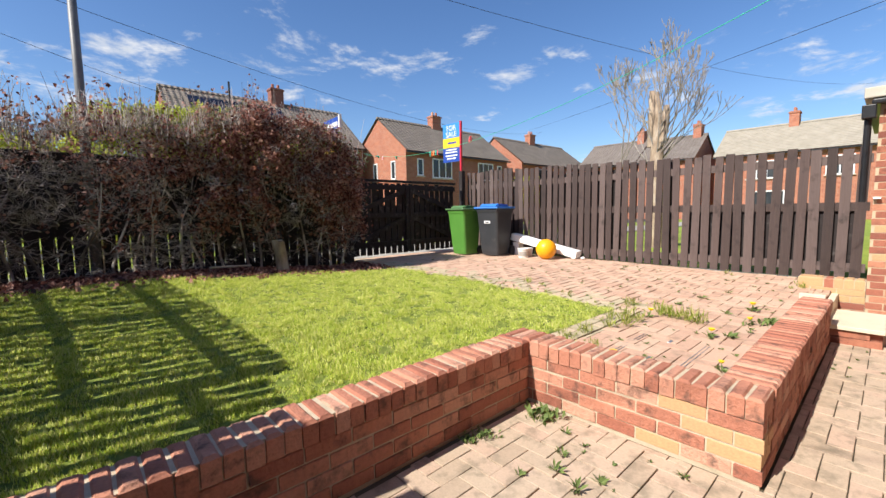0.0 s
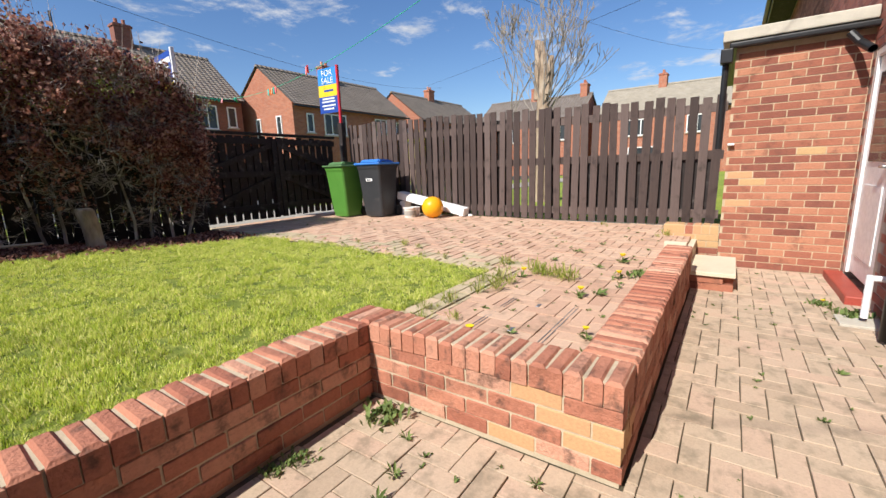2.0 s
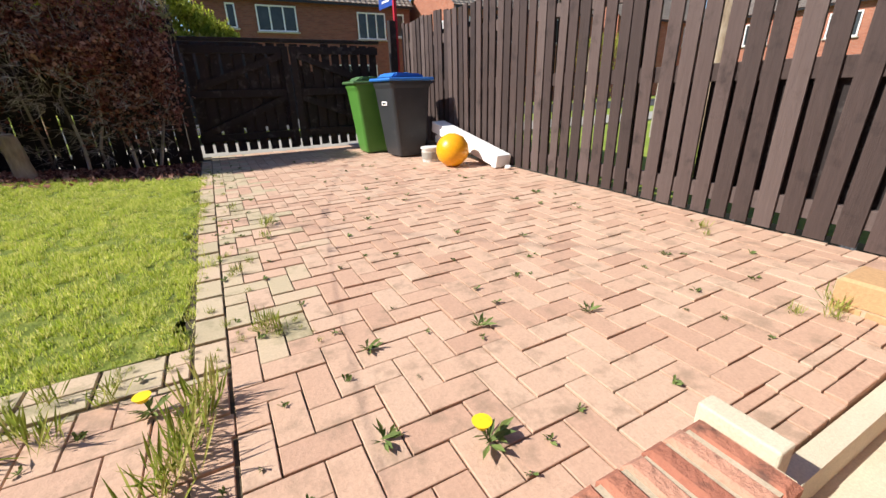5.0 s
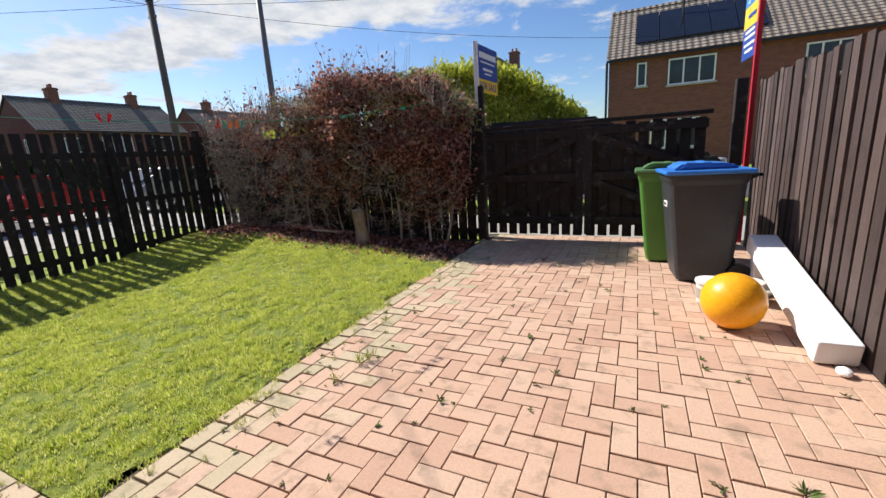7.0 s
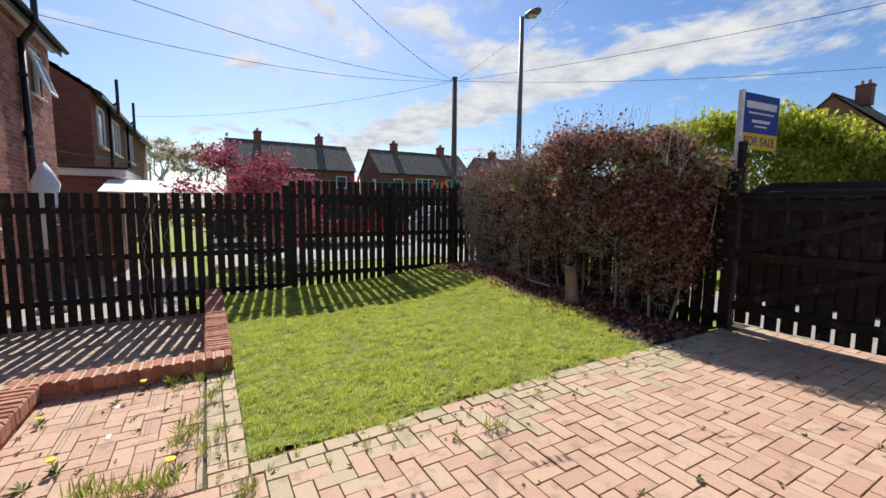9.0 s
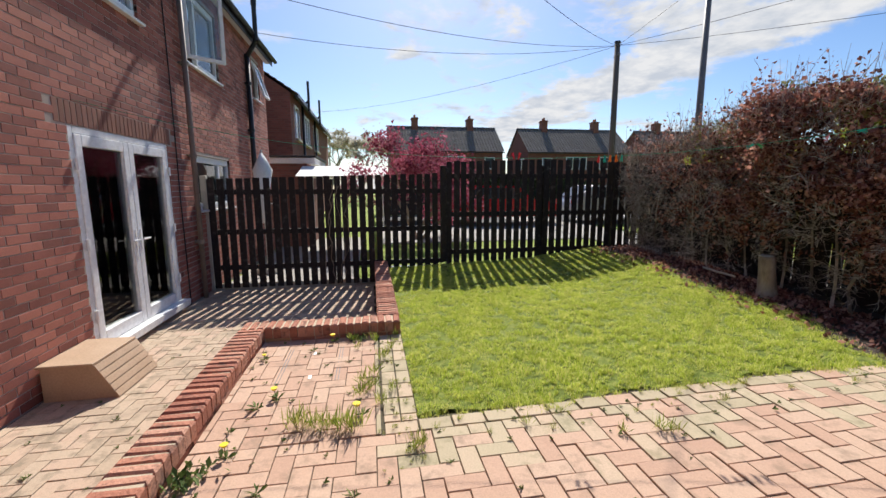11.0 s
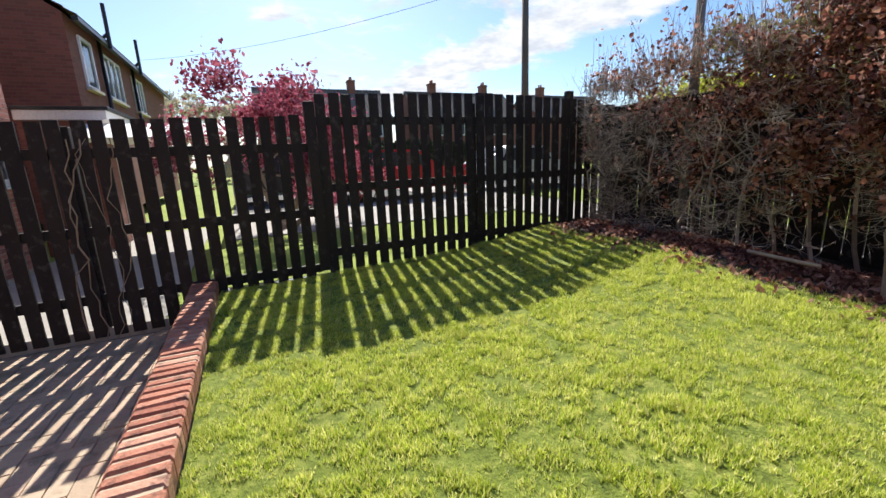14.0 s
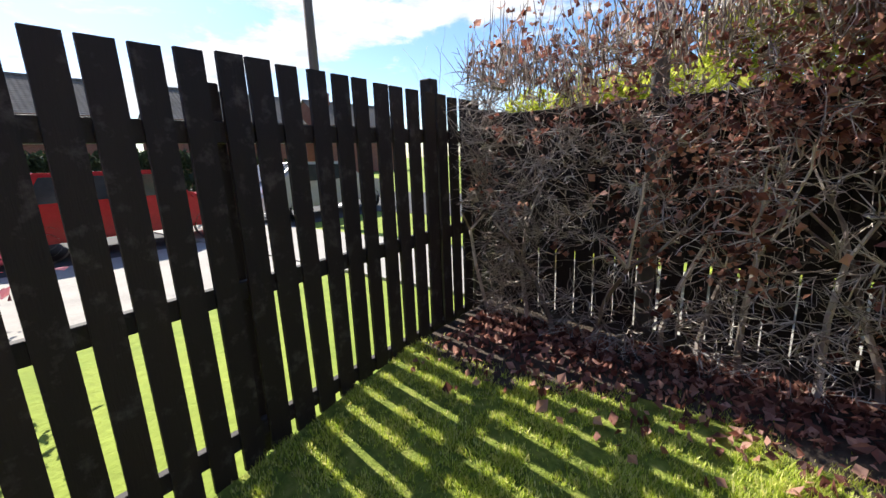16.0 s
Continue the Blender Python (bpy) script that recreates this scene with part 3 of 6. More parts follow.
# ---- paving ----
def herringbone(x0, x1, y0, y1, ox, oy):
    """Pieces of a 90 degree herringbone of 0.2 by 0.1 m, clipped to a rectangle."""
    out = []
    u = 0.1075
    i0, i1 = int((x0 - ox) / u) - 3, int((x1 - ox) / u) + 3
    j0, j1 = int((y0 - oy) / u) - 3, int((y1 - oy) / u) + 3
    for j in range(j0, j1):
        for i in range(i0, i1):
            k = (i - j) % 4
            if k == 0:
                r = (i, j, i + 2, j + 1)
            elif k == 3:
                r = (i, j, i + 1, j + 2)
            else:
                continue
            a, b, c, d = ox + r[0] * u, oy + r[1] * u, ox + r[2] * u, oy + r[3] * u
            a, b, c, d = max(a, x0), max(b, y0), min(c, x1), min(d, y1)
            if c - a > 0.03 and d - b > 0.03:
                out.append((a, b, c, d))
    return out


def lay(parent, rects, z, near, near_mat, far_mat, seed, limit=295):
    """Lays pavers as pieces where near() holds, the rest joined."""
    r = random.Random(seed)
    rest, mossy = [], []
    count = 0
    for a, b, c, d in rects:
        l, w = round((c - a - 0.0055) / 0.003) * 0.003, round((d - b - 0.0055) / 0.003) * 0.003
        dz = r.uniform(-0.003, 0.003)
        cx, cy = (a + c) / 2, (b + d) / 2
        zz = z + dz + (rise(cx, cy) if parent is upper else 0)
        if near(cx, cy) and count < limit:
            mat = near_mat(cx, cy, r) if callable(near_mat) else near_mat
            ob = new("paver", block(l, w, 0.05, mat, 0.002))
            ob.matrix_basis = pose(cx, cy, zz - 0.05, r.uniform(-0.5, 0.5), r.uniform(-0.5, 0.5), r.uniform(-0.8, 0.8))
            ob.parent = parent
            count += 1
        else:
            green = parent is upper and r.random() < 0.95 - max(0.0, cx - 3.95) * 1.5
            (mossy if green else rest).append((cx, cy, zz - 0.05, l, w, 0.05, "z"))
    if mossy:
        tagged(part("pavers", joined(mossy, PAVER_MOSSY_FAR, "pavers"), PAVER_MOSSY_FAR, parent, "greenish mossy pavers along the lawn"), kind="stuff")
    if rest:
        tagged(part("pavers", joined(rest, far_mat, "pavers"), far_mat, parent), kind="stuff")


upper_bm = bmesh.new()
ys = [0.66, 1.9, 2.5, 3.1, 3.7, 4.3, GY + 0.3]
prism([(0.66, -0.35)] + [(GY + 0.3, -0.35)] + [(y, rise(4, y) - 0.012) for y in reversed(ys)], "x", 3.82, FB + 0.06, upper_bm)
box(2.3, 0.66, -0.35, 3.82, 1.975, -0.087, bm=upper_bm)
box(5.13, 0.57, -0.35, 6.2, 0.66, -0.087, bm=upper_bm)
box(6.21, 0.302, -0.35, FB + 0.06, 0.66, -0.087, bm=upper_bm)
upper = part("floor_upper_paving", upper_bm, JOINT)
tagged(upper, "herringbone block paving of faded pink bricks with weeds", "paving", kind="structure")
lower = part("floor_patio", box(FA - 0.02, HY - 0.02, L - 0.15, 6.3, 1.80, L - 0.012), JOINT)
tagged(lower, "herringbone block patio of worn buff and pink bricks", "paving", kind="structure")


# ---- garden walls ----
def garden_wall(name, x0, y0, x1, y1, along, face_dir, courses, end_bricks=(), label="", hide=0.0):
    """A one-brick wall with a brick-on-edge coping; its shown leaf is laid in stretchers, each brick a piece."""
    base = L
    ob = part(name, box(x0 + 0.007, y0 + 0.007, base - 0.06, x1 - 0.007, y1 - 0.007, CT - 0.010), MORTAR)
    tagged(ob, label, "garden wall", kind="structure")
    r = random.Random(len(label))
    length = (x1 - x0) if along == "x" else (y1 - y0)
    start = x0 if along == "x" else y0
    n = int(round(length / 0.0755))
    step = length / n
    for i in range(n):
        s = start + (i + 0.5) * step
        mat = WALL_BRICK
        me = block(0.068, 0.224, 0.104, mat, 0.014) if along == "x" else block(0.224, 0.068, 0.104, mat, 0.014)
        p = (s, (y0 + y1) / 2) if along == "x" else ((x0 + x1) / 2, s)
        b = part("coping_brick", me, mat, ob, at=pose(p[0], p[1], CT - 0.104 + r.uniform(-0.004, 0.004), r.uniform(-1.3, 1.3), r.uniform(-1.3, 1.3), r.uniform(-1.6, 1.6)))
    for c in range(courses):
        z = CT - 0.105 - 0.0755 * (c + 1) + 0.006
        off = 0.1125 if c % 2 else 0.0
        s = start - off
        while s < start + length - 0.02:
            a, b2 = max(s + 0.005, start), min(s + 0.22, start + length)
            s += 0.225
            if b2 - a < 0.04:
                continue
            l = round((b2 - a) / 0.005) * 0.005
            cm = (a + b2) / 2
            mat = BUFF_BRICK if (name == "wall_patio_end" and cm < start + 0.5 and r.random() < 0.35) else WALL_BRICK
            for side in face_dir:
                d = 0.1 - r.uniform(0, 0.003)
                if along == "x":
                    me = block(l, d, 0.0655, mat, 0.005)
                    y = y0 + 0.05 if side < 0 else y1 - 0.05
                    part("brick", me, mat, ob, at=pose(cm, y + r.uniform(-0.004, 0.003), z + r.uniform(-0.002, 0.002), 0, r.uniform(-0.6, 0.6), r.uniform(-0.8, 0.8)))
                else:
                    me = block(d, l, 0.0655, mat, 0.005)
                    x = x0 + 0.05 if side < 0 else x1 - 0.05
                    part("brick", me, mat, ob, at=pose(x + r.uniform(-0.003, 0.004), cm, z + r.uniform(-0.002, 0.002), r.uniform(-0.6, 0.6), 0, r.uniform(-0.8, 0.8)))
    return ob


garden_wall("wall_lawn", FA + 0.06, 1.75, 2.098, 1.965, "x", (-1,), 4, label="low red brick retaining wall beside the lawn with brick-on-edge coping")
garden_wall("wall_patio_end", 2.10, 0.482, 2.315, 1.965, "y", (-1, 1), 4, label="low red brick retaining wall at the patio end, some bricks yellow")
garden_wall("wall_path", 2.317, 0.482, 5.05, 0.697, "x", (-1, 1), 4, label="low red brick retaining wall along the path with mossy coping")


# ---- house wall with openings ----
DOOR = (0.02, 1.88, L + 0.12, 1.92)
OPENINGS = [DOOR, (0.42, 2.1, 3.30, 4.42), (-2.25, -0.80, 3.22, 4.35), (-2.45, -0.85, 1.0, 1.86), (-5.5, -5.0, 0.95, 1.85), (-5.2, -4.55, 3.45, 4.35), (5.15, 6.1, L + 0.08, 1.75)]
HX0, HX1, HTOP = -5.75, 18.2, 4.72


def house_wall():
    xs = sorted({HX0, HX1, *[o[0] for o in OPENINGS], *[o[1] for o in OPENINGS]})
    zs = sorted({L - 0.3, HTOP, *[o[2] for o in OPENINGS], *[o[3] for o in OPENINGS]})
    bm = bmesh.new()
    for a, b in zip(xs, xs[1:]):
        for c, d in zip(zs, zs[1:]):
            if any(o[0] <= (a + b) / 2 <= o[1] and o[2] <= (c + d) / 2 <= o[3] for o in OPENINGS):
                continue
            box(a, HY - 0.28, c, b, HY - 0.004, d, bm=bm)
    bmesh.ops.remove_doubles(bm, verts=bm.verts, dist=0.0005)
    ob = part("wall_house", bm, HOUSE_MORTAR)
    tagged(ob, "dark red brick back wall of the house", "house wall", kind="structure")
    return ob


wall_house = house_wall()
FY = -0.74          # the wall by the back door stands a little further out
fwall = bmesh.new()
box(3.4, HY + 0.0, L - 0.3, 5.15, FY - 0.003, HTOP - 0.13, bm=fwall)
box(6.1, HY + 0.0, L - 0.3, HX1, FY - 0.003, HTOP - 0.13, bm=fwall)
box(5.15, HY + 0.0, 1.75, 6.1, FY - 0.003, HTOP - 0.13, bm=fwall)
wall_back = tagged(part("wall_back_door", fwall, HOUSE_MORTAR), "dark red brick wall beside the back door", "house wall", kind="structure")
tagged(part("wall_house_gable", box(HX0, HY - 7.5, L - 0.3, HX0 + 0.28, HY - 0.285, HTOP), FAR_BRICK_DARK), "dark red brick gable wall of the house", "house wall", kind="structure")
tagged(part("wall_house_end", box(HX1 - 0.28, HY - 7.5, L - 0.3, HX1, HY - 0.285, HTOP), FAR_BRICK_DARK), "dark red brick end wall of the house", "house wall", kind="structure")
tagged(part("wall_house_front", box(HX0, HY - 7.8, L - 0.3, HX1, HY - 7.52, HTOP), FAR_BRICK_DARK), "dark red brick front wall of the house", "house wall", kind="structure")
tagged(part("floor_room", box(HX0 + 0.3, HY - 7.5, L - 0.1, HX1 - 0.3, HY - 0.29, L + 0.1), ROOM), "dim floor inside the house", "floor", kind="structure")
tagged(part("ceiling_room", box(HX0 + 0.3, HY - 7.5, 2.05, HX1 - 0.3, HY - 0.29, 2.3), ROOM), "plain ceiling inside the house", "ceiling", kind="structure")
tagged(part("wall_room_back", box(HX0 + 0.3, HY - 4.2, L + 0.1, HX1 - 0.3, HY - 4.1, 2.05), ROOM), "plain inner wall of the house", "wall", kind="structure")


def roof_slope(name, parent, x0, x1, ylow, zlow, yhigh, zhigh, mat, along="x", rows=18, over=0.0):
    """Stepped courses of tiles on one slope; along names the ridge's axis."""
    prof = []
    for k in range(rows):
        prof += [(k / rows, 0.045), ((k + 1) / rows, 0.010)]
    verts, faces = [], []
    for f, lift in prof:
        y, z = ylow + (yhigh - ylow) * f, zlow + (zhigh - zlow) * f + lift
        for t_ in (x0, x1):
            verts.append((t_, y, z) if along == "x" else (y, t_, z))
    for k in range(len(prof) - 1):
        faces.append((2 * k, 2 * k + 1, 2 * k + 3, 2 * k + 2))
    me = quads_mesh(name, np.array(verts), np.array(faces))
    me.materials.append(mat)
    return part(name, me, mat, parent)


def tile_material(base, name, along):
    m = material(name, base, 0.9, scale=1.5, fine=20, bump=0.3, coords="World")
    t = m.node_tree
    geo = t.nodes.new("ShaderNodeNewGeometry")
    w = t.nodes.new("ShaderNodeTexWave")
    w.wave_type, w.bands_direction = "BANDS", "X" if along == "x" else "Y"
    w.inputs["Scale"].default_value = 1.05
    t.links.new(geo.outputs["Position"], w.inputs["Vector"])
    bp = t.nodes.new("ShaderNodeBump")
    bp.inputs["Distance"].default_value, bp.inputs["Strength"].default_value = 0.05, 0.9
    t.links.new(w.outputs["Fac"], bp.inputs["Height"])
    t.links.new(bp.outputs[0], t.nodes["Principled BSDF"].inputs["Normal"])
    return m


TILE_X = tile_material([(0.19, 0.155, 0.125), (0.27, 0.225, 0.185)], "roof_tile_x", "x")
TILE_Y = tile_material([(0.14, 0.115, 0.10), (0.20, 0.17, 0.15)], "roof_tile_y", "y")

home_roof = thing("house_roof", (0, 0, 0), "brown tiled roof of the house with white soffit and black gutter", "roof", kind="structure")
roof_slope("roof", home_roof, HX0 - 0.25, HX1 + 0.2, HY + 0.20, HTOP + 0.02, HY - 3.9, HTOP + 2.7, TILE_X)
roof_slope("roof", home_roof, HX0 - 0.25, HX1 + 0.2, HY - 8.0, HTOP + 0.02, HY - 3.9, HTOP + 2.7, TILE_X)
part("soffit", box(HX0 - 0.2, HY + 0.003, HTOP - 0.12, HX1 + 0.2, HY + 0.16, HTOP - 0.09), DIRTY_WHITE, home_roof, "off-white boarded soffit")
part("fascia", box(HX0 - 0.2, HY + 0.16, HTOP - 0.18, HX1 + 0.2, HY + 0.185, HTOP), BLACK, home_roof, "black fascia board")
gut = bmesh.new()
pts = [(HY + 0.188 + 0.055 + 0.055 * math.cos(a), HTOP - 0.04 + 0.055 * math.sin(a)) for a in [math.pi + math.pi * i / 8 for i in range(9)]]
prism(pts, "x", HX0 - 0.28, HX1 + 0.2, gut)
part("gutter", gut, BLACK, home_roof, "black half-round gutter")


eaves = thing("deep_eaves", (0, 0, 0), "dark boarded eaves and gutter over the back door", "eaves", kind="structure")
part("soffit", box(7.5, FY + 0.004, HTOP - 0.13, HX1, -0.26, HTOP - 0.10), WOOD_DARK, eaves)
part("fascia", box(7.5, -0.26, HTOP - 0.20, HX1, -0.235, HTOP + 0.02), BLACK, eaves)
part("gutter", box(7.5, -0.232, HTOP - 0.09, HX1, -0.13, HTOP + 0.0, 0.03), BLACK, eaves)
roof_slope("roof", eaves, 7.5, HX1, -0.20, HTOP + 0.03, HY - 0.3, HTOP + 0.48, TILE_X, rows=4)


def window_unit(name, o, frame_w=0.06, mullions=(), open_sash=None, label="", depth=0.07, back=0.07, far=False):
    x0, x1, z0, z1 = o
    w = thing(name, ((x0 + x1) / 2, HY - back, z0), label, "window", kind="structure")
    cx, cz = (x0 + x1) / 2, z0
    y0, y1 = -depth / 2, depth / 2

    def lb(a, c, b, d, ya=y0, yb=y1, bev=0.006):
        return box(a - cx, ya, c - cz, b - cx, yb, d - cz, bev)
    part("window_frame", lb(x0, z0, x0 + frame_w, z1), UPVC, w)
    part("window_frame", lb(x1 - frame_w, z0, x1, z1), UPVC, w)
    part("window_frame", lb(x0 + frame_w, z0, x1 - frame_w, z0 + frame_w), UPVC, w)
    part("window_frame", lb(x0 + frame_w, z1 - frame_w, x1 - frame_w, z1), UPVC, w)
    edges = [x0 + frame_w] + [m for m in mullions] + [x1 - frame_w]
    for m in mullions:
        part("mullion", lb(m - 0.035, z0 + frame_w, m + 0.035, z1 - frame_w), UPVC, w)
    for k, (a, b) in enumerate(zip(edges, edges[1:])):
        if open_sash == k:
            continue
        a2, b2 = a + 0.03, b - 0.03
        part("sash", lb(a, z0 + frame_w, b, z0 + frame_w + 0.045, 0.0, y1 + 0.012), UPVC, w)
        part("sash", lb(a, z1 - frame_w - 0.045, b, z1 - frame_w, 0.0, y1 + 0.012), UPVC, w)
        g = part("pane", box(a2 - cx, -0.006, z0 + frame_w + 0.03 - cz, b2 - cx, 0.006, z1 - frame_w - 0.03 - cz), DARK_GLASS if far else GLASS, w)
        g.visible_shadow = False
    part("sill", lb(x0 - 0.04, z0 - 0.035, x1 + 0.04, z0 - 0.002, -0.05, back + 0.06), UPVC if not far else SOLDIER, w)
    part("inner_wall", box(x0 - cx, -0.9, z0 - cz, x1 - cx, -0.88, z1 - cz), ROOM, w)
    return w


window_unit("window_1", OPENINGS[1], mullions=(1.25,), label="white upvc upper window of the house")
w2 = window_unit("window_2", OPENINGS[2], mullions=(-1.40,), open_sash=1, label="white upvc upper window with an open casement")
window_unit("window_3", OPENINGS[3], mullions=(-1.95,), label="white upvc kitchen window of the neighbouring house")
window_unit("window_4", OPENINGS[4], label="small white upvc ground floor window")
w5 = window_unit("window_5", OPENINGS[5], open_sash=0, label="small white upvc upper window hung open")


def open_casement(parent, w, h, at):
    s = part("casement", box(0, -0.025, 0, 0.055, 0.025, h, 0.006), UPVC, parent, "white casement standing open", at=at)
    part("rail", box(w - 0.055, -0.025, 0, w, 0.025, h, 0.006), UPVC, s)
    part("rail", box(0.055, -0.025, 0, w - 0.055, 0.025, 0.055, 0.006), UPVC, s)
    part("rail", box(0.055, -0.025, h - 0.055, w - 0.055, 0.025, h, 0.006), UPVC, s)
    part("pane", box(0.05, -0.006, 0.05, w - 0.05, 0.006, h - 0.05), GLASS, s).visible_shadow = False


open_casement(w2, 0.56, 1.1, pose(0.665, 0.08, 0.06, 0, 0, 128))
open_casement(w5, 0.53, 0.78, pose(-0.265, 0.30, 0.06, 18, 0, 0))


def french_door():
    x0, x1, z0, z1 = DOOR
    d = thing("door_1", ((x0 + x1) / 2, HY - 0.04, z0), "white upvc double french door with dark glass", "door", kind="structure")
    w, h = x1 - x0, z1 - z0
    a = w / 2
    f = 0.065
    part("door_frame", box(-a, -0.04, 0, -a + f, 0.035, h, 0.006), UPVC, d)
    part("door_frame", box(a - f, -0.04, 0, a, 0.035, h, 0.006), UPVC, d)
    part("door_frame", box(-a + f, -0.04, h - f, a - f, 0.035, h, 0.006), UPVC, d)
    part("threshold", box(-a - 0.03, -0.04, -0.05, a + 0.03, 0.14, 0.035, 0.008), UPVC, d, "white projecting door sill")
    for s in (-1, 1):
        b0, b1 = (-a + f + 0.004, -0.003) if s < 0 else (0.003, a - f - 0.004)
        leaf = part("door_leaf", box(b0, -0.03, 0.04, b0 + 0.095, 0.045, h - f - 0.004, 0.008), UPVC, d)
        part("stile", box(b1 - 0.095, -0.03, 0.04, b1, 0.045, h - f - 0.004, 0.008), UPVC, leaf)
        part("rail", box(b0 + 0.095, -0.03, 0.04, b1 - 0.095, 0.045, 0.17, 0.008), UPVC, leaf)
        part("rail", box(b0 + 0.095, -0.03, h - f - 0.11, b1 - 0.095, 0.045, h - f - 0.004, 0.008), UPVC, leaf)
        part("pane", box(b0 + 0.09, -0.004, 0.165, b1 - 0.09, 0.008, h - f - 0.105), GLASS, leaf).visible_shadow = False
        for z in (0.3, 1.0, 1.75):
            xx = -a + 0.045 if s < 0 else a - 0.045
            part("hinge", cyl(xx, 0.055, z, z + 0.11, 0.016, n=12), UPVC, leaf)
        if s < 0:
            part("handle_plate", box(b1 - 0.065, 0.045, 0.88, b1 - 0.03, 0.055, 1.12, 0.006), UPVC, leaf)
            part("handle", box(b1 - 0.17, 0.075, 0.99, b1 - 0.035, 0.095, 1.012, 0.006), UPVC, leaf)
        else:
            part("handle_plate", box(b0 + 0.03, 0.045, 0.88, b0 + 0.065, 0.055, 1.12, 0.006), UPVC, leaf)
            part("handle", box(b0 + 0.035, 0.075, 0.99, b0 + 0.17, 0.095, 1.012, 0.006), UPVC, leaf)


french_door()
front = thing("door_2", ((5.15 + 6.1) / 2, FY - 0.05, L + 0.08), "white upvc back door beside the brick store", "door", kind="structure")
part("door_frame", box(-0.475, -0.04, 0, -0.41, 0.045, 2.02, 0.006), UPVC, front)
part("door_frame", box(0.41, -0.04, 0, 0.475, 0.045, 2.02, 0.006), UPVC, front)
part("door_frame", box(-0.41, -0.04, 1.955, 0.41, 0.045, 2.02, 0.006), UPVC, front)
part("door_leaf", box(-0.405, -0.03, 0.02, 0.405, 0.025, 1.95, 0.01), UPVC, front)
part("door_panel", box(-0.28, 0.025, 0.2, 0.28, 0.034, 0.85, 0.008), UPVC, front)
part("door_panel", box(-0.28, 0.025, 1.05, 0.28, 0.034, 1.8, 0.008), DARK_GLASS, front)
part("handle", box(-0.36, 0.03, 1.0, -0.24, 0.07, 1.025, 0.008), STEEL, front)
tagged(part("door_step", box(5.12, FY + 0.002, L - 0.05, 6.13, FY + 0.14, L + 0.07, 0.012), RED_TILE), "red tiled door step", "step")


# pipes on the house wall
def downpipe(x, z0, z1, r, mat, label, y=HY + 0.07, brackets=(0.5, 1.8, 3.1, 4.3)):
    p = thing("downpipe", (x, y, z0), label, "downpipe")
    part("pipe", cyl(0, 0, 0, z1 - z0, r, n=16), mat, p, smooth=True)
    for b in brackets:
        if z0 < b < z1 - 0.1:
            part("collar", cyl(0, 0, b - z0, b - z0 + 0.06, r + 0.012, n=16), mat, p)
            part("bracket", box(-0.07, -0.07, b - z0 + 0.015, 0.07, -0.03, b - z0 + 0.045, 0.004), mat, p)
    return p


dp = downpipe(-0.62, L, 4.62, 0.036, PIPE_GREY, "faded brown plastic downpipe on the brick wall")
dp2 = downpipe(-3.95, L, 4.25, 0.055, BLACK, "black soil pipe on the neighbouring house wall", brackets=(1.2, 2.6, 3.6))
part("elbow", mat_mesh(tubes([((0, 0, 4.55), (0.02, 0.1, 4.7), 0.05, 0.05), ((0.02, 0.1, 4.7), (0.04, 0.22, 4.88), 0.05, 0.05), ((0.04, 0.22, 4.88), (0.04, 0.22, 5.6), 0.05, 0.05), ((0.04, 0.22, 5.6), (0.04, 0.22, 5.7), 0.06, 0.06)], 12), BLACK), BLACK, dp2)
spline_wire("wall_cable", [(-0.22, HY + 0.012, L), (-0.20, HY + 0.012, 1.2), (-0.225, HY + 0.012, 2.6), (-0.21, HY + 0.012, 4.6)], 0.008, CABLE, label="dark cable clipped down the brick wall", category="cable")
dp3 = downpipe(4.25, L + 0.02, 2.05, 0.04, BLACK, "black plastic downpipe beside the door", y=FY + 0.08)
wp = thing("waste_pipe", (4.62, FY, L), "white plastic waste pipe low on the wall", "pipe")
part("pipe", mat_mesh(tubes([((0, 0, 0.34), (0, 0.12, 0.34), 0.022, 0.022), ((0, 0.12, 0.36), (0, 0.12, 0.05), 0.022, 0.022)], 12), UPVC), UPVC, wp)
part("gully", box(-0.12, 0.02, -0.01, 0.12, 0.26, 0.02, 0.006), CONCRETE, wp)


# ---- brick store beside the path ----
store = part("wall_store", box(6.204, FY + 0.002, L - 0.2, 9.2, 0.298, 1.97), PORCH_MORTAR)
tagged(store, "orange-red brick store wall beside the path", "brick wall", kind="structure")
roof_store = part("store_roof", box(6.10, FY + 0.01, 2.02, 9.3, 0.42, 2.13, 0.012), CONCRETE)
tagged(roof_store, "flat concrete roof slab of the brick store", "flat roof", kind="structure")
fs = part("store_fascia", box(6.17, FY + 0.02, 1.97, 9.25, 0.34, 2.02), BLACK)
tagged(fs, "black fascia under the store roof", "fascia", kind="structure")
sg = thing("store_gutter", (6.13, 0.30, 1.95), "black gutter and hopper along the store roof", "gutter")
part("gutter", box(-0.05, -1.05, 0.0, 0.035, 0.06, 0.055, 0.015), BLACK, sg)
part("hopper", box(-0.07, 0.02, -0.14, 0.05, 0.13, 0.0, 0.01), BLACK, sg)
part("pipe", cyl(0.03, 0.08, -1.0, -0.14, 0.03, n=12), BLACK, sg)
part("elbow", mat_mesh(tubes([((-0.02, -0.85, -0.02), (-0.05, -0.92, -0.12), 0.035, 0.035), ((-0.05, -0.92, -0.12), (-0.22, -0.98, -0.22), 0.035, 0.035)], 12), BLACK), BLACK, sg)
hook = part("wall_hook", box(6.14, 0.24, 0.98, 6.215, 0.30, 1.0, 0.004), UPVC)
tagged(hook, "small white hook on the store corner", "hook")

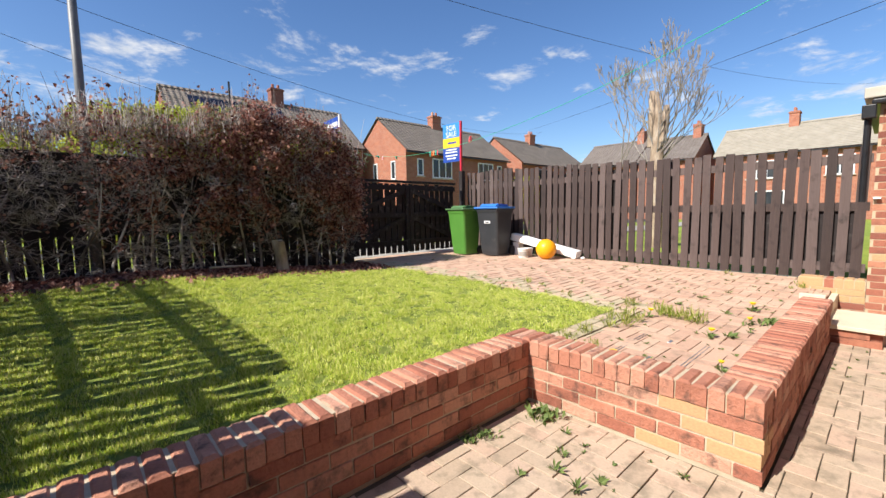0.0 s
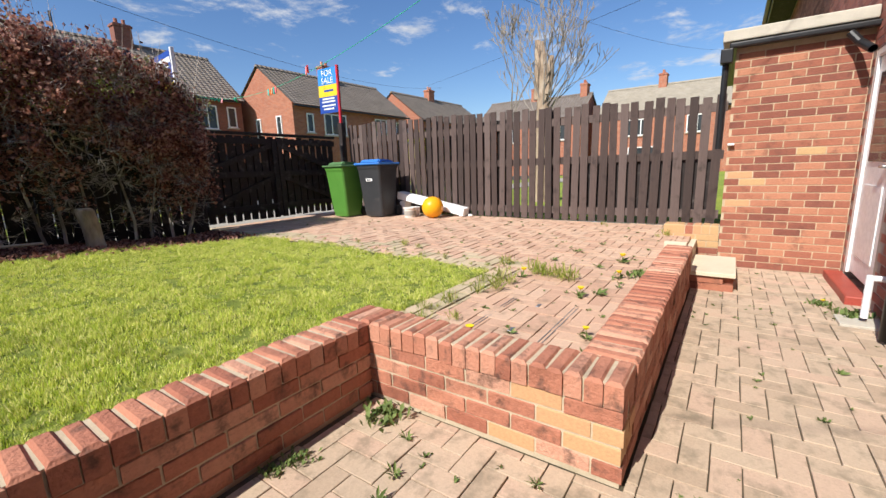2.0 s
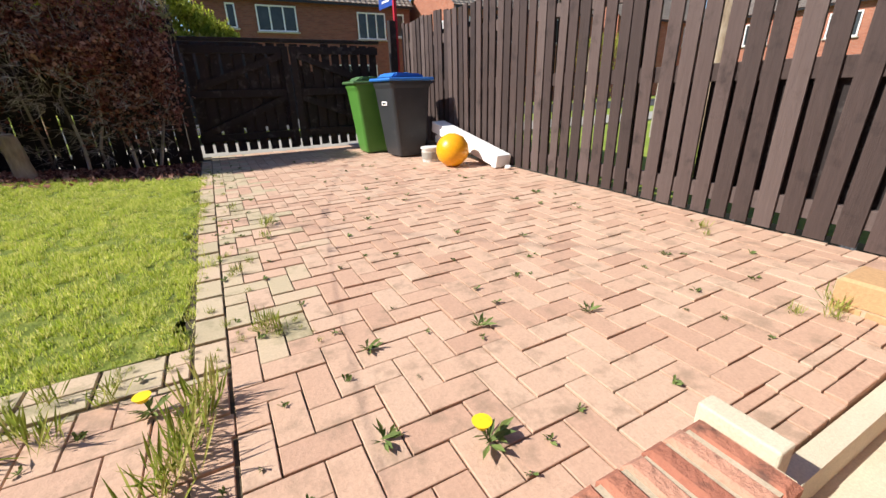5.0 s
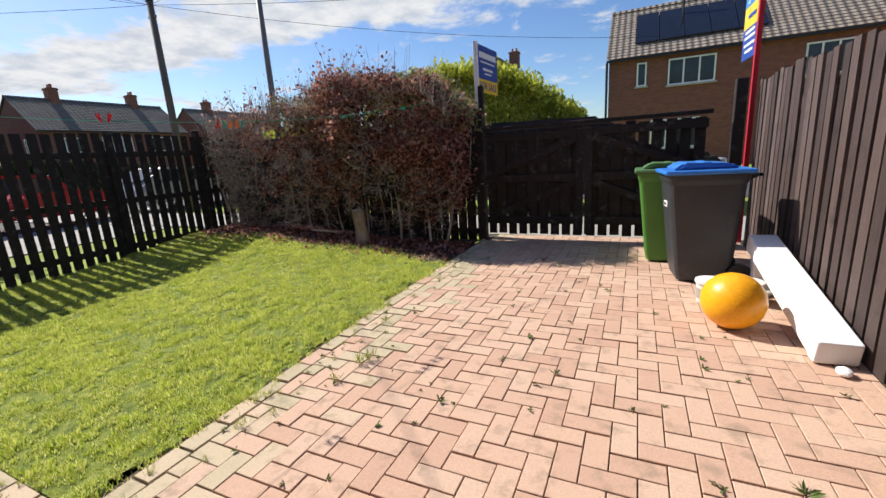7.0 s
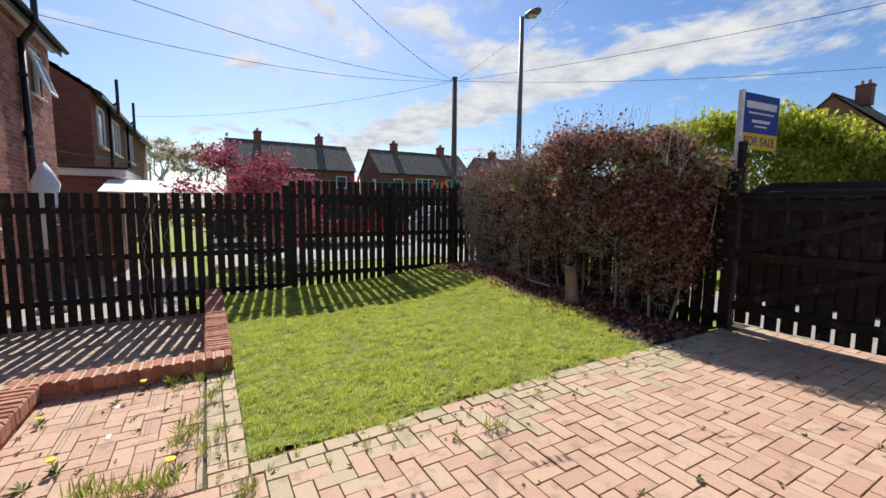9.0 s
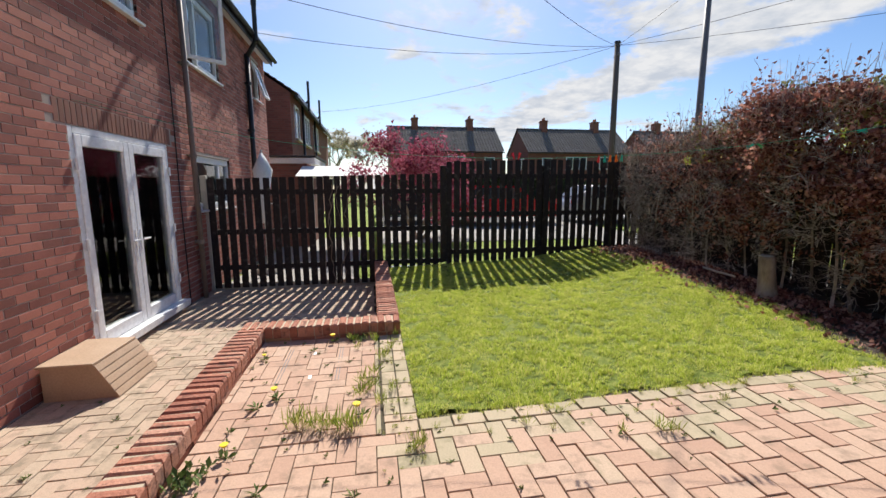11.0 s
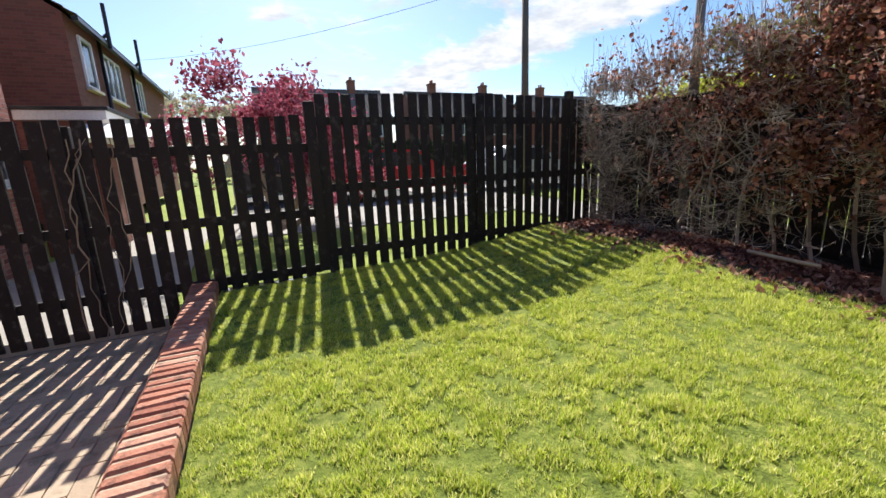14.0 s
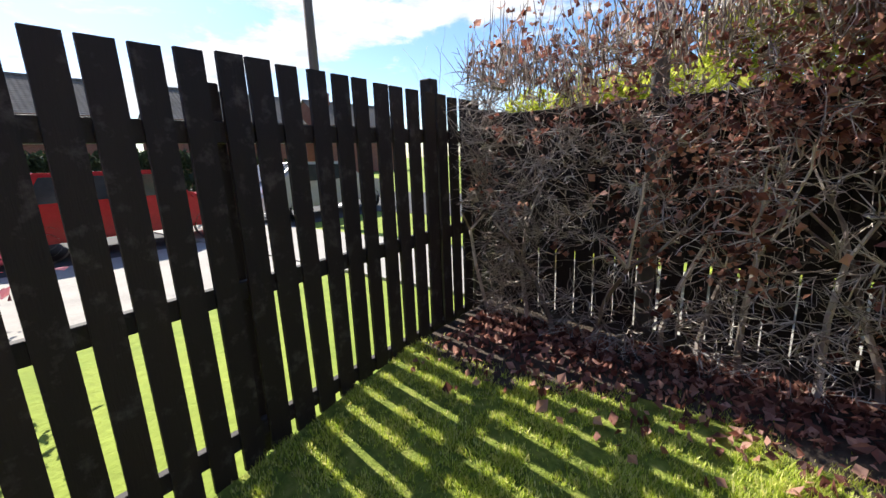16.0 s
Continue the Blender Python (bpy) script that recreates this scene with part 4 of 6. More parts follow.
# low brick stub wall at the fence foot and the step
stub = part("wall_stub", box(6.206, 0.302, L - 0.1, 6.425, 0.862, 0.092), PORCH_MORTAR)
tagged(stub, "low yellow and red brick end wall beside the store", "garden wall", kind="structure")
part("coping_brick", block(0.226, 0.212, 0.104, BUFF_BRICK, 0.012), BUFF_BRICK, stub, at=pose(6.315, 0.754, -0.004, 0, 0, 1))
for i in range(4):
    part("coping_brick", block(0.226, 0.076, 0.104, PORCH_BRICK if i == 3 else BUFF_BRICK, 0.012), BUFF_BRICK, stub, at=pose(6.315, 0.347 + i * 0.0835, -0.004 + rng.uniform(-0.003, 0.003), 0, 0, rng.uniform(-1.5, 1.5)))
for c in range(5):
    y_ = 0.302 - (0.1125 if c % 2 else 0.0)
    while y_ < 0.85:
        p_, q_ = max(y_ + 0.005, 0.304), min(y_ + 0.22, 0.862)
        y_ += 0.225
        if q_ - p_ > 0.04:
            bm_ = BUFF_BRICK if c < 2 and rng.random() < 0.75 else PORCH_BRICK
            part("brick", block(0.05, round(q_ - p_, 2), 0.066, bm_, 0.004), bm_, stub, at=pose(6.226, (p_ + q_) / 2, -0.005 - 0.0755 * (c + 1) + 0.005))
step = thing("garden_step", (5.42, 0.34, L), "pale concrete slab step on a course of bricks", "step")
part("slab", box(-0.37, -0.21, 0.135, 0.45, 0.22, 0.175, 0.006), SLAB, step)
for k, (a, b) in enumerate(((-0.35, -0.14), (-0.13, 0.08), (0.09, 0.30))):
    for c in range(2):
        part("brick", block(0.205, 0.1, 0.062, PORCH_BRICK, 0.005), PORCH_BRICK, step, at=pose((a + b) / 2 + (0.05 if c else 0), -0.145, c * 0.068, 0, 0, 0))
for c in range(2):
    for k in range(2):
        part("brick", block(0.1, 0.19, 0.062, PORCH_BRICK, 0.005), PORCH_BRICK, step, at=pose(-0.29, -0.0 + k * 0.11 - 0.02 * c, c * 0.068, 0, 0, 0))
tagged(part("wall_step_riser", box(5.055, 0.51, L - 0.05, 6.20, 0.566, -0.066), SLAB), "pale concrete kerb behind the garden step", "kerb", kind="structure")
tagged(part("wall_end_slab", box(5.055, 0.53, -0.02, 5.12, 0.72, 0.08, 0.006), SLAB), "pale slab on the end of the path wall", "slab", kind="structure")


# ---- fences ----
def picket_mesh(w, t, h, mat, chamfer=0.004):
    bm = box(-t / 2, -w / 2, 0, t / 2, w / 2, h)
    return mesh_of(bm, mat, "picket")


def picket_fence(name, label, x, y0, y1, pitch, width, bottom, top, mat, rails, rail_side, rail_h=0.085, along="y", jitter=0.006, seed=1, tilt=0.5, thick=0.019, skip=()):
    """Pickets at one plane with rails on one side; along names the fence's run."""
    f = thing(name, (x, y0, 0) if along == "y" else (y0, x, 0), label, "fence", kind="structure", rz=0 if along == "y" else -90)
    r = random.Random(seed)
    n = int((y1 - y0) / pitch)
    ms = {}
    for i in range(n + 1):
        if i in skip:
            continue
        s = (i + 0.5) * pitch
        if s + width / 2 > y1 - y0 + 0.02:
            break
        b, t = bottom(y0 + s), top(y0 + s)
        h = round((t - b + r.uniform(-jitter, jitter)) / 0.01) * 0.01
        wd = round((width + r.uniform(-0.006, 0.006)) / 0.003) * 0.003
        key = (wd, h)
        if key not in ms:
            ms[key] = picket_mesh(wd, thick, h, mat)
        o = part("picket", ms[key], mat, f, at=pose(r.uniform(-0.003, 0.003), s, b, r.uniform(-tilt, tilt), r.uniform(-0.3, 0.3), r.uniform(-1.5, 1.5)))
    for zr in rails:
        z = zr
        part("rail", box(min(rail_side * 0.011, rail_side * 0.05), -0.02, z - rail_h / 2, max(rail_side * 0.011, rail_side * 0.05), y1 - y0, z + rail_h / 2, 0.004), mat, f)
    return f


def fence_post(name, parent, px_, py_, z0, z1, mat, w=0.09):
    p = part(name, box(-w / 2, -w / 2, 0, w / 2, w / 2, z1 - z0, 0.008), mat, parent, at=pose(px_, py_, z0))
    return p


fa1 = picket_fence("fence_side_low", "dark stained picket fence panels beside the patio", FA, HY + 0.03, 2.98, 0.142, 0.103, lambda y: L + 0.03 if y < 1.72 else rise(FA, y) - 0.02, lambda y: 1.49 + 0.025 * (y + 1), WOOD_DARK, (0.02, 0.62, 1.28), -1, seed=3)
fa2 = picket_fence("fence_side_high", "dark stained picket fence panels beside the lawn", FA, 3.02, 6.95, 0.142, 0.103, lambda y: rise(FA, y) - 0.02, lambda y: 1.80 + 0.05 * max(0.0, 1 - abs(y - 5.0) / 1.6), WOOD_DARK, (0.17, 0.86, 1.54), -1, seed=4)
fence_post("post", fa1, -0.02, 0.0 - 0.03, L, 1.55, CONCRETE)
fence_post("post", fa1, -0.075, 1.95, L, 1.5, WOOD_DARK)
fence_post("post", fa2, 0.0, -0.03, 0, 1.72, WOOD_DARK, 0.1)
fence_post("post", fa2, -0.10, 1.85, 0, 1.74, WOOD_DARK, 0.09)
fence_post("post", fa2, -0.10, 3.35, 0, 1.92, WOOD_DARK, 0.09)
part("gravel_board", box(-0.03, 0.0, L - 0.02 - 0.0, -0.012, 2.7, L + 0.10), CONCRETE, fa1, "grey concrete gravel board")

fb = picket_fence("fence_neighbour", "brown stained vertical board fence in full sun", FB + 0.02, 0.36, 7.02, 0.1365, 0.100, lambda y: rise(7, y) + 0.012, lambda y: 1.62 + 0.035 * (y - 0.4) if y < 6.0 else 1.815, WOOD_B, (0.14, 0.90, 1.48), 1, rail_h=0.11, seed=5, jitter=0.02, tilt=0.8)
# boards behind the gaps; the darker wood puts their shade into the colour
for i in range(50):
    y = 0.36 + 0.1365 * (i + 1)
    if y > 6.8 or 2.3 < y < 3.3:
        continue
    h_ = 0.80 if y < 3.0 else 1.5
    part("picket", block(0.018, 0.10, h_, WOOD_DARK, 0.003), WOOD_DARK, fb, at=pose(0.062, y - 0.36 + 0.01 * math.sin(i * 7.3), 0.1))
for y in (2.25, 4.4, 6.66):
    fence_post("post", fb, 0.12, y, 0, 1.68, WOOD_B)
post_c = fence_post("corner_post", fb, -0.16, 6.72, 0, 1.86, WOOD_DARK, 0.11)

hf = picket_fence("fence_hedge", "dark hit-and-miss board fence behind the hedge", GY - 0.12, FA + 0.03, 3.80, 0.142, 0.129, lambda y: -0.01, lambda y: 1.62, WOOD_DARK, (0.12, 0.72, 1.5), -1, along="x", seed=6, tilt=0.4)
for i in range(34):
    part("picket", block(0.018, 0.12, 0.86, WOOD_DARK, 0.003), WOOD_DARK, hf, at=pose(-0.062, 0.142 * (i + 1), 0.76))
part("post", box(-0.16, -0.10, 0, 0.02, -0.035, 1.75, 0.006), WOOD_DARK, hf)
part("cap_rail", box(-0.05, -0.02, 1.62, 0.05, 4.74, 1.70, 0.006), WOOD_DARK, hf)


# ---- gate ----
def gate():
    g = thing("garden_gate", (3.90, GY, 0.0), "dark stained double garden gate, closed", "gate")
    part("gate_post", box(-0.14, -0.06, -0.03, -0.02, 0.06, 1.84, 0.008), WOOD_DARK, g)
    r = random.Random(12)
    for leaf in range(2):
        x0 = 0.0 + leaf * 1.35
        w = 1.33
        n = 9
        for i in range(n):
            x = x0 + (i + 0.5) * w / n
            bm = box(x - 0.056, 0.0, 0.07 + r.uniform(0, 0.02), x + 0.056, 0.02, 1.50 + r.uniform(-0.015, 0.015))
            part("picket", bm, WOOD_DARK, g)
            if i < n - 1:
                z0_, z1_ = ((0.30, 1.06), (0.26, 1.22), (0.40, 1.34), (0.32, 1.14))[(i * 2 + leaf) % 4]
                part("picket", box(x + 0.03, 0.024, z0_, x + w / n - 0.03, 0.04, z1_), WOOD_DARK, g)
        for z in (0.28, 0.86, 1.42):
            part("rail", box(x0, -0.045, z - 0.05, x0 + w, -0.002, z + 0.05, 0.004), WOOD_DARK, g)
        part("stile", box(x0 + (0 if leaf else w - 0.09), -0.06, 0.1, x0 + (0.09 if leaf else w), -0.046, 1.47, 0.004), WOOD_DARK, g)
        a, b = ((x0 + 0.05, 0.32), (x0 + w - 0.08, 0.80)) if leaf == 0 else ((x0 + w - 0.05, 0.32), (x0 + 0.08, 0.80))
        brace = [(a[0], a[1] - 0.045), (b[0], b[1] - 0.045), (b[0], b[1] + 0.045), (a[0], a[1] + 0.045)]
        part("brace", prism(brace, "y", -0.046, -0.006), WOOD_DARK, g)
        a, b = ((x0 + 0.05, 0.92), (x0 + w - 0.08, 1.36)) if leaf == 0 else ((x0 + w - 0.05, 0.92), (x0 + 0.08, 1.36))
        brace = [(a[0], a[1] - 0.045), (b[0], b[1] - 0.045), (b[0], b[1] + 0.045), (a[0], a[1] + 0.045)]
        part("brace", prism(brace, "y", -0.046, -0.006), WOOD_DARK, g)
    part("top_rail", box(-0.02, -0.03, 1.52, 2.72, 0.05, 1.57, 0.006), WOOD_DARK, g)


gate()


# ---- hedge ----
def grow(p, d, length, r, depth, out, tips, rr, spread=0.6, up_pull=0.25, kids=(2, 3), segs=3, shrink=0.68):
    """A branch of a few crooked pieces that divides at its end."""
    for s in range(segs):
        d = (d + Vector((rr.gauss(0, 0.16), rr.gauss(0, 0.16), rr.gauss(0, 0.10) + up_pull * 0.2))).normalized()
        q = p + d * (length / segs)
        r2 = r * 0.86
        out.append((tuple(p), tuple(q), r, r2))
        if depth <= 1:
            tips.append(tuple(q))
        p, r = q, r2
    if depth <= 0:
        return
    for k in range(rr.randint(*kids)):
        nd = (d + Vector((rr.gauss(0, spread), rr.gauss(0, spread), rr.gauss(0, spread * 0.6) + up_pull))).normalized()
        grow(p, nd, length * shrink * rr.uniform(0.8, 1.15), r * 0.72, depth - 1, out, tips, rr, spread, up_pull, kids, segs, shrink)


def hedge_front(x, z):
    """How far the hedge stands out towards the lawn (y), by place and height."""
    bulge = 0.31 * math.exp(-((x - 2.0) / 1.25) ** 2) + 0.10 * math.exp(-((x + 0.2) / 0.7) ** 2) + 0.05 * math.sin(x * 6.1 + z * 4.0) + 0.05 * math.sin(x * 11.3 - z * 6.0)
    profile = min(1.0, max(0.0, (z - 0.25) / 0.7))
    return 6.52 - bulge * profile - 0.10 * math.sin(x * 2.1 + z * 1.3)


def hedge_top(x):
    return 1.98 + 0.34 * math.exp(-((x - 2.3) / 1.6) ** 2) + 0.07 * math.sin(x * 4.3) + 0.05 * math.sin(x * 9.7 + 1) - 0.30 * max(0, x - 2.9)


def hedge():
    h = thing("beech_hedge", (1.5, 6.75, 0), "tall beech hedge with dead brown leaves and bare lower twigs", "hedge")
    inv = Matrix.Translation((-1.5, -6.75, 0))
    rr = random.Random(21)
    seg, tips = [], []
    for i in range(17):
        x = -0.85 + i * 0.27 + rr.uniform(-0.08, 0.08)
        grow(Vector((x, 6.62 + rr.uniform(-0.1, 0.1), 0.02)), Vector((rr.gauss(0, 0.12), -0.10, 1)).normalized(), 0.85, 0.02, 4, seg, tips, rr, 0.55, 0.22)
    seg = [s for s in seg if s[1][1] > hedge_front(s[1][0], s[1][2]) - 0.12 and s[1][1] < 7.6 and s[1][0] < 3.9 and s[1][2] < hedge_top(s[1][0]) + 0.35]
    # sprays of fine crooked twigs that reach out from the face
    for i in range(780):
        x = -0.95 + 4.6 * rr.random() ** 1.45
        z = rr.uniform(0.15, hedge_top(x))
        node = Vector((x, hedge_front(x, z) + abs(rr.gauss(0.04, 0.12)), z))
        out = Vector((rr.gauss(0, 0.5), -0.5, rr.gauss(0.1, 0.35)))
        for m in range(rr.randint(4, 9)):
            p = node.copy()
            d = (out + Vector((rr.gauss(0, 0.6), rr.gauss(0, 0.35), rr.gauss(0, 0.45)))).normalized()
            k = rr.uniform(0.8, 1.5)
            for j in range(4):
                q = p + d * rr.uniform(0.03, 0.07)
                seg.append((tuple(p), tuple(q), (0.0030 - 0.0005 * j) * k, (0.0025 - 0.0005 * j) * k))
                if rr.random() < 0.3:
                    e = q + (d + Vector((rr.gauss(0, 0.8), rr.gauss(0, 0.8), rr.gauss(0, 0.8)))).normalized() * rr.uniform(0.02, 0.06)
                    seg.append((tuple(q), tuple(e), 0.0014, 0.0009))
                d = (d + Vector((rr.gauss(0, 0.30), rr.gauss(0, 0.30), rr.gauss(0, 0.30)))).normalized()
                p = q
    # upright shoots along the top
    for i in range(1100):
        x = rr.uniform(-0.9, 3.7)
        p = Vector((x, rr.uniform(6.2, 7.0), hedge_top(x) - 0.15))
        q = p + Vector((rr.gauss(0, 0.07), rr.gauss(0, 0.07), rr.uniform(0.12, 0.62 if rr.random() < 0.25 else 0.34)))
        seg.append((tuple(p), tuple(q), 0.0035, 0.0015))
    airy = []
    for i in range(240):
        x = rr.uniform(-0.75, 2.6)
        p = Vector((x, rr.uniform(6.25, 6.95), hedge_top(x) - 0.25))
        d = Vector((rr.gauss(0, 0.22), rr.gauss(0, 0.22), 1)).normalized()
        for k in range(5):
            q = p + d * rr.uniform(0.10, 0.17)
            d = (d + Vector((rr.gauss(0, 0.22), rr.gauss(0, 0.22), 0.1))).normalized()
            seg.append((tuple(p), tuple(q), 0.0045 - 0.0006 * k, 0.0039 - 0.0006 * k))
            for m in range(rr.randint(1, 3)):
                airy.append((q.x + rr.gauss(0, 0.04) - 1.5, q.y + rr.gauss(0, 0.04) - 6.75, q.z + rr.gauss(0, 0.03)))
            if rr.random() < 0.2 + 0.1 * k:
                break
            p = q
    me = mat_mesh(tubes(seg, 4), TWIG)
    me.transform(inv)
    tagged(part("twigs", me, TWIG, h, "bare grey twigs"), kind="stuff")
    pts = list(airy)
    for i in range(6400):
        x = rr.uniform(-0.95, 3.75)
        top = hedge_top(x)
        low = rr.random() ** 0.6
        z = 0.25 + (top - 0.2) * low
        right = max(0.0, min(1.0, (x + 0.12) / 1.8))
        foot = max(0.0, min(1.0, (x - 1.9) / 0.8))
        thick = (0.10 + 0.90 * min(1, max(0, (low - 0.12 + 0.10 * foot) / (0.40 - 0.12 * foot)))) * (0.06 + 0.94 * right)
        if low > 0.72:
            thick = 0.10 + 0.68 * right * right
        if rr.random() > thick or noise.noise(Vector((x * 2.1, z * 2.1, 1.7))) < -0.25:
            continue
        lump = 0.20 * noise.noise(Vector((x * 3.1, z * 3.1, 7.7))) + 0.10 * noise.noise(Vector((x * 8, z * 8, 3.1)))
        y = hedge_front(x, z) + 0.04 + lump + (abs(rr.gauss(0, 0.08)) if rr.random() < 0.6 else rr.uniform(0.1, 0.7))
        k = rr.uniform(0.035, 0.085)
        for m in range(rr.randint(8, 20)):
            pts.append((x + rr.gauss(0, k) - 1.5, y + rr.gauss(0, k) - 6.75, z + rr.gauss(0, k)))
    for i in range(5200):
        x = 1.0 + 2.75 * rr.random() ** 0.85
        pts.append((x - 1.5, rr.uniform(6.3, 7.1) - 6.75, hedge_top(x) - abs(rr.gauss(0, 0.16)) + 0.04 + 0.16 * noise.noise(Vector((x * 5, 1, 2)))))
    me = mat_mesh(cards(pts, 0.029, spread=0.45, elong=1.25), LEAF_BROWN)
    tagged(part("leaves", me, LEAF_BROWN, h, "crumpled dead brown beech leaves"), kind="stuff")
    green = [(rr.uniform(0.6, 3.9) - 1.5, rr.uniform(6.4, 7.3) - 6.75, 0) for i in range(3400)]
    green = [(x, y, hedge_top(x + 1.5) + rr.uniform(-0.3, 0.16) * 0.9) for x, y, z in green]
    tagged(part("green_leaves", mat_mesh(cards(green, 0.03), SPRING_LEAF), SPRING_LEAF, h, "fresh green leaves at the top"), kind="stuff")
    # dead leaves on the soil
    lit = [(rr.uniform(-0.95, 3.84), 6.65 - abs(rr.gauss(0, 0.38)), 0.05) for i in range(4200)]
    lit = [(x, y, rise(x, y) + 0.02) for x, y, z in lit if y > 5.6]
    tagged(part("fallen_leaves", mat_mesh(cards(lit, 0.036, elong=1.4), LEAF_BROWN), LEAF_BROWN), "dead brown leaves lying under the hedge", "fallen leaves", kind="stuff")


hedge()


def lumpy_trunk(name, points, radii, mat, sides=14, seed=3, rough=0.12):
    bm = bmesh.new()
    rings = []
    for k, (p, r) in enumerate(zip(points, radii)):
        ring = []
        for i in range(sides):
            a = 2 * math.pi * i / sides
            f = 1 + rough * noise.noise(Vector((math.cos(a) * 1.6, math.sin(a) * 1.6, p[2] * 3 + seed))) * 2
            ring.append(bm.verts.new((p[0] + r * f * math.cos(a), p[1] + r * f * math.sin(a), p[2])))
        rings.append(ring)
    for a, b in zip(rings, rings[1:]):
        for i in range(sides):
            bm.faces.new((a[i], a[(i + 1) % sides], b[(i + 1) % sides], b[i]))
    bm.faces.new(rings[-1])
    return mesh_of(bm, mat, name, True)


CUT = material("cut_wood", [(0.42, 0.34, 0.25), (0.52, 0.44, 0.34)], 0.9, scale=8, fine=60, bump=0.5)
stump = thing("tree_stump", (2.20, 6.27, 0.03), "pale sawn-off hedge trunk with peeling bark", "stump")
part("trunk", lumpy_trunk("trunk", [(0.03, 0, -0.02), (0.02, 0, 0.1), (0, 0, 0.3), (-0.03, 0, 0.47), (-0.035, 0, 0.50)], [0.12, 0.095, 0.085, 0.09, 0.08], BARK), BARK, stump)
part("cut_face", cyl(-0.035, 0, 0.495, 0.508, 0.072, n=14), CUT, stump)


# ---- trees and shrubs beyond ----
def bare_tree(name, at, label, height, r, depth, seed, stems=1, leaf=None, leaf_n=0, leaf_size=0.03, spread=0.5, up=0.3, bark=BARK, crooked=0.1, split=0.35, twig_r=0.0):
    t = thing(name, at, label, "tree")
    rr = random.Random(seed)
    seg, tips = [], []
    for s in range(stems):
        d = Vector((rr.gauss(0, crooked), rr.gauss(0, crooked), 1)).normalized()
        grow(Vector((rr.gauss(0, 0.05) * (stems > 1), rr.gauss(0, 0.05) * (stems > 1), -0.05)), d, height * split, r, depth, seg, tips, rr, spread, up, (2, 3), 3, 0.66)
    if twig_r:
        seg = [(a, b, max(c, twig_r), max(d, twig_r)) for a, b, c, d in seg]
    big = [s for s in seg if s[2] > r * 0.5]
    part("trunk", mat_mesh(tubes(big, 8), bark), bark, t)
    tagged(part("branches", mat_mesh(tubes([s for s in seg if s[2] <= r * 0.5], 4), bark), bark, t), kind="stuff")
    if leaf:
        pts = []
        for i in range(leaf_n):
            q = tips[rr.randrange(len(tips))]
            pts.append((q[0] + rr.gauss(0, 0.12), q[1] + rr.gauss(0, 0.12), q[2] + rr.gauss(0, 0.12)))
        tagged(part("crown", mat_mesh(cards(pts, leaf_size), leaf), leaf, t), kind="stuff")
    return t


PALE_BARK = material("pale_grey_bark", [(0.22, 0.19, 0.16), (0.38, 0.34, 0.30)], 0.9, scale=5, fine=40, bump=0.4)
# pollarded tree with new shoots, over the side fence
pol = thing("pollarded_tree", (10.6, 4.12, 0), "pollarded tree with a sawn trunk and bare upright shoots", "tree")
part("trunk", lumpy_trunk("trunk", [(0, 0, -0.1), (0, 0, 1.5), (0.02, 0, 2.4), (0, 0.02, 3.0), (0.02, 0.08, 3.7)], [0.2, 0.16, 0.15, 0.13, 0.08], BARK), BARK, pol)
part("limb", lumpy_trunk("limb", [(0.0, -0.1, 2.5), (0.02, -0.16, 2.9), (0.03, -0.18, 3.35)], [0.1, 0.09, 0.07], BARK, 10), BARK, pol)
part("limb", lumpy_trunk("limb", [(0.0, 0.12, 2.4), (0.02, 0.12, 3.0), (0.03, 0.16, 3.75)], [0.1, 0.09, 0.06], BARK, 10, 8), BARK, pol)
prr = random.Random(5)
pseg, ptips = [], []
for i in range(20):
    a = prr.uniform(0, 6.28)
    grow(Vector((0.09 * math.cos(a), 0.12 * math.sin(a), prr.uniform(1.9, 3.2))), Vector((0.35 * math.cos(a), 0.75 * math.sin(a), 0.9)).normalized(), 0.75, 0.018, 3, pseg, ptips, prr, 0.30, 0.35, (2, 3), 3, 0.7)
tagged(part("shoots", mat_mesh(tubes([(a, b, max(c, 0.007), max(d, 0.006)) for a, b, c, d in pseg], 4), PALE_BARK), PALE_BARK, pol, "thin bare shoots"), kind="stuff")
bare_tree("bare_tree", (10.9, 5.15, 0), "slender bare tree with pale forked branches", 5.6, 0.06, 6, 31, spread=0.36, up=0.34, bark=PALE_BARK, split=0.36, twig_r=0.007)
bare_tree("red_leaf_tree", (-4.6, 2.9, 0), "small ornamental tree with dark red leaves", 3.0, 0.05, 5, 8, stems=5, leaf=RED_LEAF, leaf_n=13000, leaf_size=0.042, spread=0.9, up=0.02, split=0.37, crooked=0.42)
bare_tree("pale_tree", (-44.0, 0.5, 0), "distant tree in pale spring leaf", 9.0, 0.25, 5, 15, stems=3, leaf=PALE_LEAF, leaf_n=3000, leaf_size=0.16, spread=0.6, up=0.2, bark=PALE_BARK, twig_r=0.02)
bare_tree("pale_tree", (-47.0, -3.5, 0), "distant tree in pale spring leaf", 8.5, 0.25, 5, 16, stems=3, leaf=PALE_LEAF, leaf_n=3000, leaf_size=0.16, spread=0.6, up=0.2, bark=PALE_BARK, twig_r=0.02)
bare_tree("bare_tree", (48.0, 30.0, 0), "distant bare tree between the houses", 6.5, 0.2, 5, 19, stems=2, spread=0.6, up=0.15, bark=PALE_BARK, twig_r=0.02)


